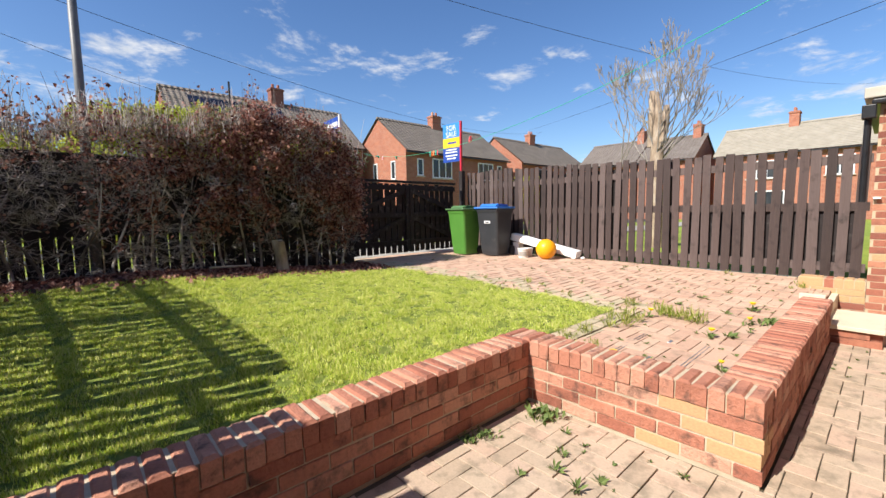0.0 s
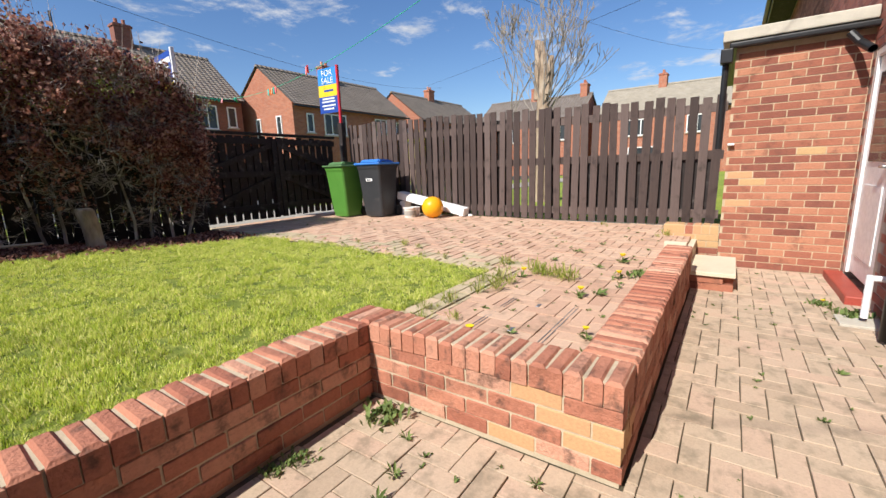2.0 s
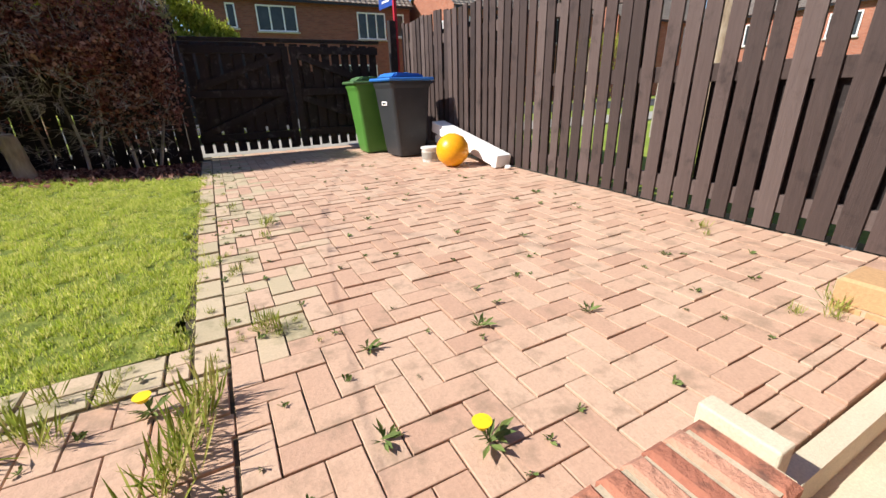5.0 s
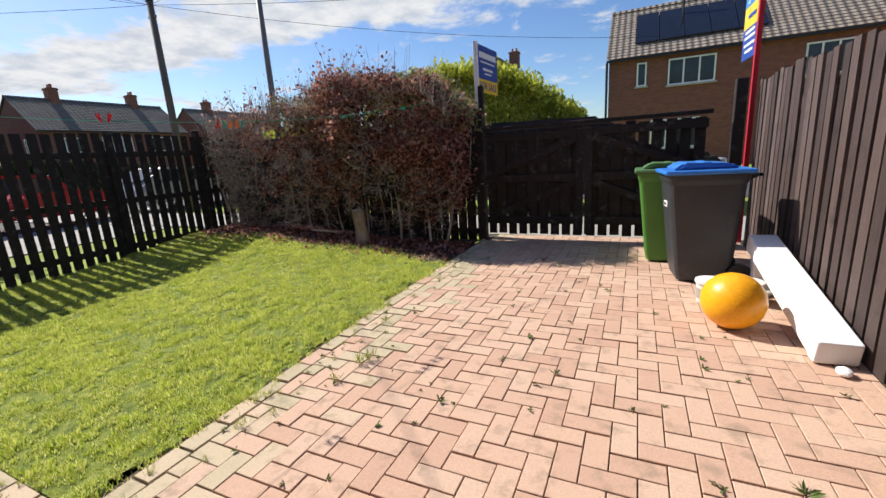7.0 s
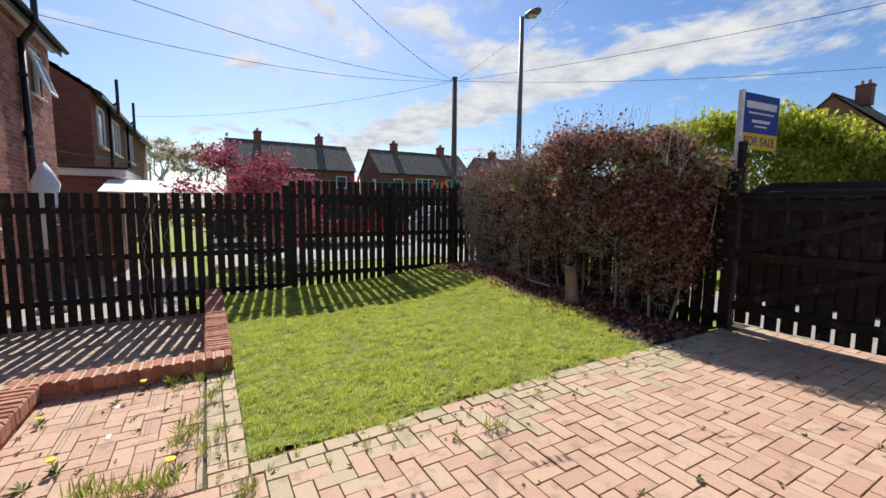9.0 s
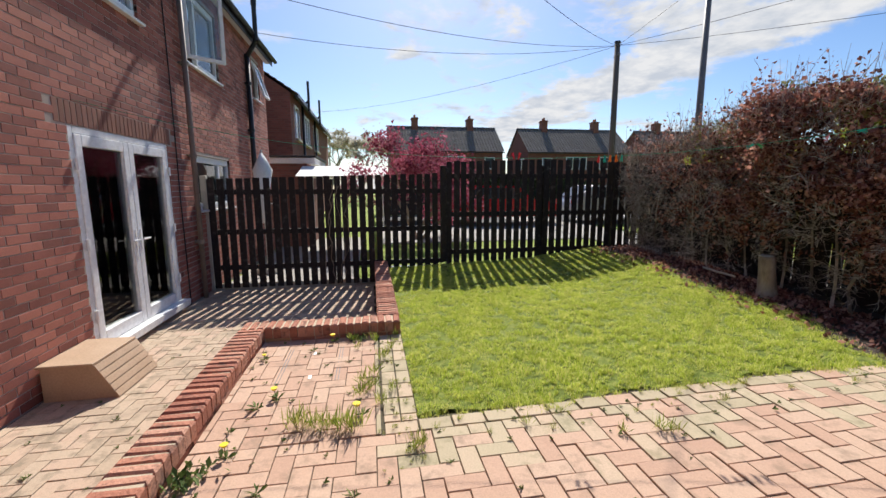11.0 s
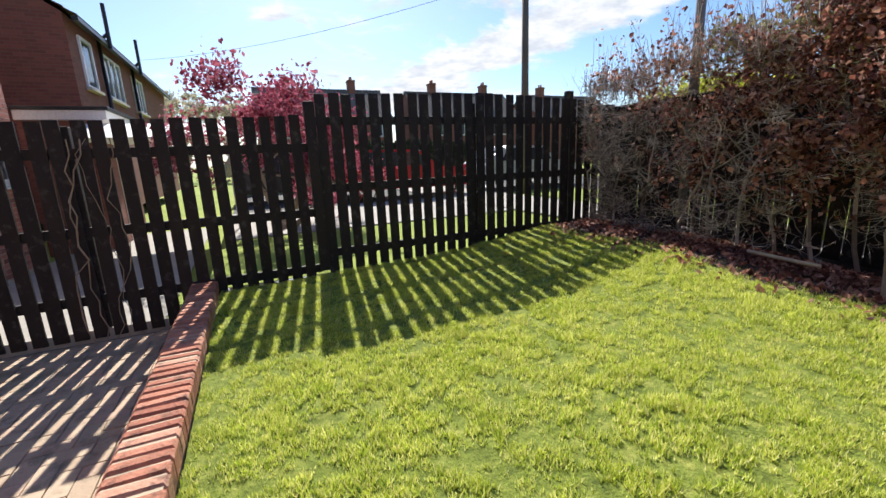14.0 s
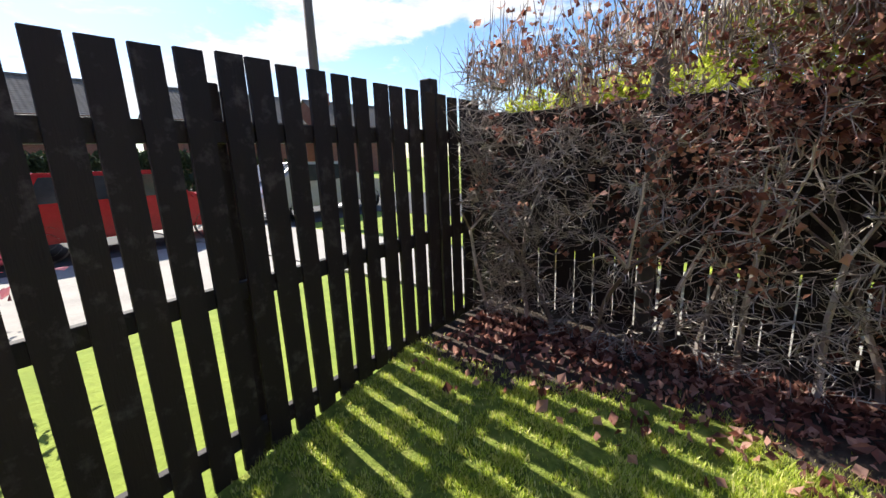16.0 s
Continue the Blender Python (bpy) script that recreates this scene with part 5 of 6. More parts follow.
def conifer_hedge(x0, x1, y, top, label, seed, depth=1.0, n=9000, leaf=None):
    c = thing("conifer_hedge" if leaf is None else "street_hedge", ((x0 + x1) / 2, y, 0), label, "hedge")
    leaf = leaf or CONIFER
    rr = random.Random(seed)
    stems, pts = [], []
    for i in range(int((x1 - x0) / 0.5) + 1):
        x = x0 + i * 0.5 - (x0 + x1) / 2
        stems.append(((x, 0, -0.05), (x + rr.gauss(0, 0.05), 0, top * 0.8), 0.05, 0.015))
    part("stems", mat_mesh(tubes(stems, 6), BARK), BARK, c)
    w = (x1 - x0) / 2
    for i in range(n):
        x = rr.uniform(-w, w)
        e = 1 - (0.44 if x > 0 else 0.1) * (x / w) ** 2
        tp = top * e * (0.95 + 0.10 * noise.noise(Vector((x * 2.3, seed, 0))) + 0.05 * noise.noise(Vector((x * 7.1, seed, 4))))
        z = tp * (rr.random() ** 0.5)
        yy = rr.choice((-1, 1)) * depth * 0.5 * (1 - 0.5 * (z / tp) ** 3) + rr.gauss(0, 0.07)
        if rr.random() < 0.25:
            yy, z = rr.uniform(-0.4, 0.4) * depth, tp + rr.gauss(0, 0.06)
        pts.append((x, yy, z))
    # feathery leading shoots
    for i in range(n // 26):
        x = rr.uniform(-w, w)
        e = 1 - (0.44 if x > 0 else 0.1) * (x / w) ** 2
        x, yy, z = x, rr.uniform(-0.5, 0.5) * depth, top * e * rr.uniform(0.90, 1.0)
        for k in range(rr.randint(3, 8)):
            pts.append((x, yy, z))
            pts.append((x + rr.gauss(0, 0.02), yy + rr.gauss(0, 0.02), z + 0.015))
            x, yy, z = x + rr.gauss(0.004, 0.012), yy + rr.gauss(0, 0.012), z + 0.04
    tagged(part("foliage", mat_mesh(cards(pts, 0.032 if leaf is CONIFER else 0.09, elong=2.4, lift=1.1), leaf), leaf, c), kind="stuff")
    return c


conifer_hedge(0.0, 4.9, 10.2, 2.92, "golden yellow-green conifer hedge beyond the gate", 4, 1.1, 42000)
conifer_hedge(-1.7, 1.1, 8.7, 1.98, "low yellow-green conifer hedge behind the dark boards", 8, 0.9, 9000)
DARK_LEAF = material("dark_hedge_leaves", [(0.018, 0.03, 0.012), (0.05, 0.075, 0.025)], 0.7, "island", scale=2, fine=20, bump=0, translucent=0.15)
street = conifer_hedge(-7.0, 7.0, 0.0, 1.75, "dark clipped hedge along the far side of the street", 6, 1.0, 12000, DARK_LEAF)
street.matrix_basis = pose(-15.4, 9.0, -0.03, 0, 0, 90)
conifer_hedge(19.5, 23.5, 15.5, 2.9, "clipped green shrub in front of the far houses", 5, 1.4, 2500)


# ---- houses ----
def house(name, x0, x1, y0, y1, eave, ridge, along, label, brick=None, tile=None, wins=(), chimneys=(), front="low", vents=()):
    """A gabled brick house; wins are (face, s0, s1, z0, z1) with s along the face."""
    brick = brick or FAR_BRICK
    h = thing(name, ((x0 + x1) / 2, (y0 + y1) / 2, -0.04), label, "house")
    cx, cy = (x0 + x1) / 2, (y0 + y1) / 2
    w, d = (x1 - x0) / 2, (y1 - y0) / 2
    tile = tile or (TILE_X if along == "x" else TILE_Y)
    if along == "x":
        out = [(-d, 0), (d, 0), (d, eave), (0, ridge - 0.1), (-d, eave)]
        part("wall", prism(out, "x", -w, w), brick, h)
        roof_slope("roof", h, -w - 0.12, w + 0.12, -d - 0.3, eave - 0.1, 0.0, ridge, tile, "x")
        roof_slope("roof", h, -w - 0.12, w + 0.12, d + 0.3, eave - 0.1, 0.0, ridge, tile, "x")
        part("gutter", box(-w - 0.1, -d - 0.36, eave - 0.2, w + 0.1, -d - 0.24, eave - 0.1), BLACK, h)
        part("ridge_tiles", prism([(-0.14, ridge - 0.02), (0.14, ridge - 0.02), (0, ridge + 0.12)], "x", -w - 0.12, w + 0.12), tile, h)
    else:
        out = [(-w, 0), (w, 0), (w, eave), (0, ridge - 0.1), (-w, eave)]
        part("wall", prism(out, "y", -d, d), brick, h)
        roof_slope("roof", h, -d - 0.12, d + 0.12, -w - 0.3, eave - 0.1, 0.0, ridge, tile, "y")
        roof_slope("roof", h, -d - 0.12, d + 0.12, w + 0.3, eave - 0.1, 0.0, ridge, tile, "y")
        for s in (-1, 1):
            part("gutter", box(s * (w + 0.24), -d - 0.1, eave - 0.2, s * (w + 0.36), d + 0.1, eave - 0.1) if s > 0 else box(-w - 0.36, -d - 0.1, eave - 0.2, -w - 0.24, d + 0.1, eave - 0.1), BLACK, h)
        part("ridge_tiles", prism([(-0.14, ridge - 0.02), (0.14, ridge - 0.02), (0, ridge + 0.12)], "y", -d - 0.12, d + 0.12), tile, h)
    for face, s0, s1, z0, z1 in wins:
        if face in "-y+y" and face[1] == "y":
            yy = (-d if face[0] == "-" else d)
            sg_ = -1 if face[0] == "-" else 1
            a, b = s0 - cx, s1 - cx

            def wb(p, q, za, zb, o0, o1):
                return box(p, min(yy + sg_ * o0, yy + sg_ * o1), za, q, max(yy + sg_ * o0, yy + sg_ * o1), zb)
        else:
            xx = (-w if face[0] == "-" else w)
            sg_ = -1 if face[0] == "-" else 1
            a, b = s0 - cy, s1 - cy

            def wb(p, q, za, zb, o0, o1):
                return box(min(xx + sg_ * o0, xx + sg_ * o1), p, za, max(xx + sg_ * o0, xx + sg_ * o1), q, zb)
        win = part("window", wb(a + 0.06, b - 0.06, z0 + 0.06, z1 - 0.06, -0.02, 0.012), DARK_GLASS, h)
        fw = 0.07
        part("frame", wb(a, b, z0, z0 + fw, 0.0, 0.05), UPVC, win)
        part("frame", wb(a, b, z1 - fw, z1, 0.0, 0.05), UPVC, win)
        part("frame", wb(a, a + fw, z0 + fw, z1 - fw, 0.0, 0.05), UPVC, win)
        part("frame", wb(b - fw, b, z0 + fw, z1 - fw, 0.0, 0.05), UPVC, win)
        if b - a > 1.0:
            n = 3 if b - a > 1.5 else 2
            for k in range(1, n):
                m = a + (b - a) * k / n
                part("mullion", wb(m - 0.035, m + 0.035, z0 + fw, z1 - fw, 0.0, 0.045), UPVC, win)
        part("sill", wb(a - 0.08, b + 0.08, z0 - 0.07, z0, 0.0, 0.12), CONCRETE, win)
    for (qx, qy, zt) in chimneys:
        c = part("chimney", box(qx - cx - 0.42, qy - cy - 0.3, ridge - 0.5, qx - cx + 0.42, qy - cy + 0.3, zt, 0.01), brick, h)
        part("cap", box(qx - cx - 0.47, qy - cy - 0.35, zt - 0.16, qx - cx + 0.47, qy - cy + 0.35, zt - 0.06), brick, c)
        for k in (-0.18, 0.18):
            part("chimney_pot", cyl(qx - cx + k, qy - cy, zt, zt + 0.28, 0.1, 0.09, 10), WALL_BRICK, c)
    for (qx, qy, zb, zt) in vents:
        part("vent_pipe", cyl(qx - cx, qy - cy, zb, zt, 0.06, n=10), BLACK, h)
    return h


h1 = house("house", 4.4, 15.45, 25.3, 32.1, 5.4, 8.3, "x", "semi-detached red brick house with solar panels on its tiled roof", FAR_BRICK_DARK,
           wins=[("-y", 5.68, 6.12, 3.95, 5.05), ("-y", 7.05, 9.0, 3.85, 5.05), ("-y", 12.25, 13.9, 3.6, 4.95), ("-y", 14.5, 15.05, 3.75, 4.95), ("-y", 6.4, 8.5, 0.9, 2.3), ("-y", 10.9, 13.2, 0.8, 2.3)],
           chimneys=[(10.97, 28.7, 9.3)], vents=[(7.7, 27.4, 7.3, 8.85), (4.3, 25.2, 0.2, 5.25)])
for k in range(5):
    a = 5.56 + k * 1.08 - 9.925
    y_a, y_b = -2.95, -0.75
    f = lambda y: 5.3 + 3.0 * (y + 3.7) / 3.7 + 0.12
    bm = bmesh.new()
    vs = [bm.verts.new(p) for p in ((a, y_a, f(y_a)), (a + 1.05, y_a, f(y_a)), (a + 1.05, y_b, f(y_b)), (a, y_b, f(y_b)))]
    bm.faces.new(vs)
    geom = bmesh.ops.extrude_face_region(bm, geom=bm.faces[:])
    bmesh.ops.translate(bm, verts=[v for v in geom["geom"] if isinstance(v, bmesh.types.BMVert)], vec=(0, -0.03, 0.05))
    bmesh.ops.recalc_face_normals(bm, faces=bm.faces)
    part("solar_panel", bm, SOLAR, h1)
house("house", 16.1, 26.2, 21.2, 27.2, 4.9, 7.3, "x", "red brick house with gable end and tiled roof", FAR_BRICK,
      wins=[("-x", 22.3, 22.8, 3.1, 4.3), ("-x", 24.4, 24.9, 3.1, 4.3), ("-y", 17.0, 17.5, 3.3, 4.4), ("-y", 18.3, 20.1, 3.2, 4.5), ("-y", 22.8, 24.5, 3.2, 4.5), ("-y", 25.0, 25.5, 3.3, 4.4)], chimneys=[(21.2, 24.2, 8.15)])
house("house", 28.2, 39.0, 21.2, 27.2, 4.9, 7.3, "x", "red brick house with gable end and tiled roof", FAR_BRICK,
      wins=[("-x", 22.6, 23.2, 3.1, 4.3), ("-y", 30.5, 32.0, 3.2, 4.5), ("-y", 35.0, 36.6, 3.2, 4.5)], chimneys=[(33.5, 24.2, 8.15)])
house("house", -39.2, -33.0, 3.6, 14.4, 4.8, 7.3, "y", "dark brick house with a long tiled roof and two chimneys", FAR_BRICK_DARK,
      wins=[("+x", 12.6, 13.6, 3.1, 4.2), ("+x", 4.6, 6.4, 3.1, 4.3), ("+x", 9.0, 10.6, 3.1, 4.3)], chimneys=[(-36.1, 6.2, 8.2), (-36.1, 11.8, 8.2)])
house("house", -39.2, -33.0, 17.0, 28.0, 4.8, 7.3, "y", "dark brick house with a long tiled roof and two chimneys", FAR_BRICK_DARK,
      wins=[("-y", -35.0, -34.0, 3.1, 4.2), ("+x", 18.5, 19.5, 3.1, 4.2), ("+x", 21.0, 23.2, 3.1, 4.3), ("+x", 24.6, 26.6, 3.1, 4.3)], chimneys=[(-36.1, 19.8, 8.2), (-36.1, 25.6, 8.2)])
house("house", -39.2, -33.0, 30.4, 41.0, 4.8, 7.3, "y", "dark brick house partly hidden by the hedge", FAR_BRICK_DARK, chimneys=[(-36.1, 33.0, 8.2)])
house("house", 38.2, 44.8, -4.0, 9.9, 4.9, 7.2, "y", "brick house with a pale tiled roof beyond the side fence", FAR_BRICK,
      tile=material("pale_roof_tile", [(0.26, 0.23, 0.18), (0.36, 0.32, 0.26)], 0.9, scale=2, fine=20, bump=0.4, coords="World"),
      wins=[("-x", 6.0, 7.8, 3.0, 4.3), ("-x", 2.0, 3.4, 3.0, 4.3), ("-x", 5.5, 7.5, 0.6, 2.1)], chimneys=[(41.5, 5.6, 8.1)])
house("house", 36.8, 42.8, 15.6, 20.8, 4.9, 7.1, "y", "brick house with dark tiled roof and skylight", FAR_BRICK, wins=[("-x", 16.5, 18.0, 3.0, 4.3)], chimneys=[(39.8, 16.2, 8.0)])
house("house", 36.8, 42.8, 11.0, 15.3, 4.9, 7.0, "y", "brick house with pale tiled roof", FAR_BRICK, wins=[("-x", 12.0, 13.5, 3.0, 4.3)], chimneys=[(39.8, 11.6, 7.9)])
house("house", -8.2, -2.4, 38.0, 45.0, 6.2, 9.0, "y", "dark brick house gable beyond the conifer hedge", FAR_BRICK_DARK, chimneys=[(-4.6, 41.0, 9.9)])

# the next terrace along, and its flat-roofed porch
t1 = house("terrace_house", -22.4, -9.5, HY - 7.6, HY - 0.03, 4.7, 7.3, "x", "dark brick terrace house further along", FAR_BRICK_DARK,
           wins=[("+y", -11.1, -10.2, 3.2, 4.4), ("+y", -13.8, -12.0, 3.2, 4.4), ("+y", -17.0, -15.4, 3.2, 4.4)])
part("gutter", box(-6.6, 3.98, 4.5, 6.6, 4.1, 4.6), BLACK, t1)
for x in (-11.7, -15.4):
    p = downpipe(x, L, 4.6, 0.05, BLACK, "black soil pipe on the far terrace wall", y=HY + 0.06, brackets=())
    part("vent", cyl(0, 0.25, 4.75, 5.9, 0.05, n=10), BLACK, p)
    part("elbow", mat_mesh(tubes([((0, 0, 4.9), (0, 0.25, 5.15), 0.045, 0.045)], 10), BLACK), BLACK, p)
cp = thing("porch_canopy", (-7.8, HY + 0.4, L - 0.06), "flat white porch canopy on the neighbouring house", "canopy")
part("roof", box(-1.4, -0.6, 2.45, 1.4, 0.7, 2.62, 0.01), DIRTY_WHITE, cp)
part("felt", box(-1.45, -0.65, 2.62, 1.45, 0.75, 2.68, 0.01), BLACK, cp)
part("wall", box(-1.3, -0.6, 0, 1.3, 0.45, 2.45), FAR_BRICK_DARK, cp)
# white garden canopy and parasol over the side fence
gz = thing("garden_gazebo", (-6.4, 1.0, L), "white canvas garden gazebo", "gazebo")
part("canopy", prism([(-1.3, 2.0), (1.3, 2.0), (0, 2.32)], "y", -1.2, 1.2), CANVAS, gz)
for sx in (-1.2, 1.2):
    for sy in (-1.1, 1.1):
        part("leg", cyl(sx, sy, 0, 2.0, 0.02, n=8), DIRTY_WHITE, gz)
ps = thing("closed_parasol", (-2.6, HY + 0.55, L), "closed white garden parasol", "parasol")
part("pole", cyl(0, 0, 0, 2.45, 0.02, n=10), DIRTY_WHITE, ps)
part("canopy", lumpy_trunk("canopy", [(0, 0, 1.0), (0, 0, 1.6), (0, 0, 2.05), (0, 0, 2.2), (0, 0, 2.38)], [0.08, 0.13, 0.17, 0.11, 0.025], CANVAS, 16, 2, 0.2), CANVAS, ps)
part("base", cyl(0, 0, 0, 0.08, 0.25, 0.2, 16), CONCRETE, ps)


def parked_car(at, rz, paint, label, s=1.0):
    c = thing("parked_car", at, label, "car", rz=rz)
    out = [(-1.95, 0.3), (1.95, 0.3), (2.0, 0.62), (1.85, 0.82), (1.0, 0.92), (0.45, 1.40), (-1.2, 1.43), (-1.85, 0.95), (-2.0, 0.7)]
    bm = prism(out, "y", -0.8, 0.8)
    bmesh.ops.bevel(bm, geom=bm.edges[:], offset=0.06, segments=2, affect="EDGES")
    part("body", bm, paint, c)
    for e in (-1, 1):
        y = e * 0.805
        part("side_window", prism([(-1.35, 0.95), (0.75, 0.95), (0.38, 1.33), (-1.1, 1.36)], "y", min(y, y + e * 0.01), max(y, y + e * 0.01)), DARK_GLASS, c)
        for x in (-1.2, 1.25):
            w = part("wheel", mat_mesh(tubes([((x, e * 0.62, 0.3), (x, e * 0.82, 0.3), 0.3, 0.3)], 20), BLACK), BLACK, c)
            part("rim", mat_mesh(tubes([((x, e * 0.80, 0.3), (x, e * 0.83, 0.3), 0.19, 0.19)], 12), STEEL), STEEL, w)
    part("windscreen", prism([(0.98, 0.955), (0.50, 1.36), (0.52, 1.375), (1.01, 0.965)], "y", -0.62, 0.62), DARK_GLASS, c)
    part("rear_window", prism([(-1.83, 1.0), (-1.28, 1.40), (-1.30, 1.415), (-1.86, 1.01)], "y", -0.6, 0.6), DARK_GLASS, c)
    for y in (-0.6, 0.6):
        part("headlight", box(1.93, y - 0.14, 0.62, 2.01, y + 0.14, 0.74, 0.02), STEEL, c)
        part("tail_light", box(-2.01, y - 0.1, 0.72, -1.93, y + 0.1, 0.88, 0.02), SIGN_RED, c)
    c.matrix_basis = c.matrix_basis @ Matrix.Scale(s, 4)


GREY_CAR = material("dark_grey_car_paint", [(0.03, 0.032, 0.036), (0.04, 0.042, 0.046)], 0.25, scale=3, fine=10, bump=0)
SILVER_CAR = material("silver_car_paint", [(0.42, 0.43, 0.44), (0.48, 0.49, 0.50)], 0.3, metal=0.4, scale=3, fine=10, bump=0)
parked_car((-8.9, 6.6, -0.03), 84, RED_CAR, "red parked hatchback car on the side street")
parked_car((-9.1, 11.2, -0.03), 92, SILVER_CAR, "silver parked hatchback car on the side street")
parked_car((-10.6, 3.95, -0.03), 88, GREY_CAR, "dark grey parked car on the side street")
parked_car((4.6, 10.5, -0.04), 3, GREY_CAR, "tall dark grey parked car beyond the gate", 1.28)



# ---- poles and wires ----
tp = thing("telegraph_pole", (-6.97, 9.85, -0.05), "wooden telegraph pole with overhead wires", "pole")
part("shaft", cyl(0, 0, 0, 6.05, 0.115, 0.085, 14), POLE_WOOD, tp, smooth=True)
part("pole_cap", cyl(0, 0, 6.05, 6.10, 0.10, n=14), BLACK, tp)
part("bracket", box(-0.15, -0.03, 5.62, 0.15, 0.03, 5.69), LAMP_GREY, tp)
lp = thing("street_lamp", (0.13, 6.97, -0.05), "tall grey street lamp with a dark hood", "street lamp")
part("column", cyl(0, 0, 0, 4.88, 0.06, 0.04, 14), LAMP_GREY, lp, smooth=True)
hd = bmesh.new()
bmesh.ops.create_uvsphere(hd, u_segments=20, v_segments=10, radius=1.0)
bmesh.ops.scale(hd, vec=(0.21, 0.10, 0.065), verts=hd.verts)
bmesh.ops.translate(hd, vec=(0.15, 0.12, 4.92), verts=hd.verts)
part("lamp_head", hd, LAMP_GREY, lp, smooth=True)
part("lens", cyl(0.16, 0.12, 4.845, 4.88, 0.07, 0.08, 16), DIRTY_WHITE, lp)
TOP = (-6.97, 9.85, 5.92)
WL = dict(category="cable", group="overhead wires", label="thin black overhead telephone wire")
for far_end, sag_ in (((31.4, 21.4, 7.7), 1.5), ((45.0, 1.5, 9.9), 1.35), ((-2.0, HY + 0.2, 4.85), 0.35), ((-4.4, HY + 0.2, 4.85), 0.35), ((-19.0, -1.2, 5.6), 0.4), ((4.5, HY + 0.15, 4.75), 0.5), ((9.5, 21.4, 5.0), 0.5)):
    spline_wire("overhead_wire", [TOP, far_end], 0.0058, CABLE, sag=sag_, **WL)
spline_wire("overhead_wire", [(33.0, 24.2, 8.4), (11.0, HY + 0.2, 4.75)], 0.0058, CABLE, sag=0.1, **WL)



# ---- things on the paving ----
def wheelie_bin(name, at, rz, body_mat, lid_mat, label, w=0.50, d=0.56, h=1.0, badge=False):
    b = thing(name, at, label, "wheelie bin", rz=rz)
    bm = bmesh.new()
    rings = []
    for z, fw, fd, oy in ((0.03, 0.76, 0.70, 0.03), (0.12, 0.80, 0.74, 0.02), (h * 0.86, 0.96, 0.95, 0), (h * 0.90, 1.0, 1.0, 0), (h * 0.945, 1.02, 1.02, 0)):
        ring = []
        a, c = w / 2 * fw, d / 2 * fd
        r = 0.05
        for sx, sy, s0 in ((1, -1, -90), (1, 1, 0), (-1, 1, 90), (-1, -1, 180)):
            for k in range(4):
                an = radians(s0 + 30 * k)
                ring.append(bm.verts.new((sx * (a - r) + r * math.cos(an), sy * (c - r) + r * math.sin(an) + oy, z)))
        rings.append(ring)
    n = len(rings[0])
    for p, q in zip(rings, rings[1:]):
        for i in range(n):
            bm.faces.new((p[i], p[(i + 1) % n], q[(i + 1) % n], q[i]))
    bm.faces.new(rings[0][::-1])
    bm.faces.new(rings[-1])
    part("body", bm, body_mat, b)
    lid = bmesh.new()
    box(-w / 2 - 0.025, -d / 2 - 0.035, h * 0.945 + 0.002, w / 2 + 0.025, d / 2 + 0.03, h * 0.985, 0.018, lid)
    part("lid", lid, lid_mat, b)
    dome = prism([(-d / 2 + 0.03, h * 0.985), (d / 2 - 0.06, h * 0.985), (d / 2 - 0.13, h * 1.03), (-d / 2 + 0.12, h * 1.045)], "x", -w / 2 + 0.05, w / 2 - 0.05)
    bmesh.ops.bevel(dome, geom=dome.edges[:], offset=0.02, segments=2, affect="EDGES")
    part("lid_dome", dome, lid_mat, b)
    part("lid_rib", box(-w / 2 + 0.1, -0.03, h * 1.025, w / 2 - 0.1, 0.03, h * 1.045, 0.008), lid_mat, b)
    part("handle", mat_mesh(tubes([((-w / 2 + 0.04, d / 2 + 0.07, h * 0.93), (w / 2 - 0.04, d / 2 + 0.07, h * 0.93), 0.015, 0.015), ((-w / 2 + 0.08, d / 2, h * 0.9), (-w / 2 + 0.08, d / 2 + 0.07, h * 0.93), 0.014, 0.014), ((w / 2 - 0.08, d / 2, h * 0.9), (w / 2 - 0.08, d / 2 + 0.07, h * 0.93), 0.014, 0.014)], 10), body_mat), body_mat, b)
    part("axle", mat_mesh(tubes([((-w / 2 + 0.02, d / 2 - 0.02, 0.1), (w / 2 - 0.02, d / 2 - 0.02, 0.1), 0.012, 0.012)], 8), STEEL), STEEL, b)
    for s in (-1, 1):
        wheel = part("wheel", mat_mesh(tubes([((s * (w / 2 - 0.055), d / 2 - 0.02, 0.1), (s * (w / 2 - 0.005), d / 2 - 0.02, 0.1), 0.1, 0.1)], 20), BLACK), BLACK, b)
        part("hub", mat_mesh(tubes([((s * (w / 2 - 0.01), d / 2 - 0.02, 0.1), (s * (w / 2 + 0.004), d / 2 - 0.02, 0.1), 0.04, 0.04)], 12), GREY_BIN), GREY_BIN, wheel)
        # closing discs of the tyre
        part("tyre_side", mat_mesh(tubes([((s * (w / 2 - 0.005), d / 2 - 0.02, 0.1), (s * (w / 2 - 0.002), d / 2 - 0.02, 0.1), 0.1, 0.0)], 20), BLACK), BLACK, wheel)
    if badge:
        part("badge", box(-0.07, -d / 2 * 0.9 - 0.006, h * 0.66, 0.07, -d / 2 * 0.9 + 0.02, h * 0.71, 0.004), SIGN_WHITE, b, "small white badge with illegible marks")
        part("badge_mark", box(-0.04, -d / 2 * 0.9 - 0.009, h * 0.675, 0.04, -d / 2 * 0.9 - 0.005, h * 0.695), GREY_BIN, b)
    return b


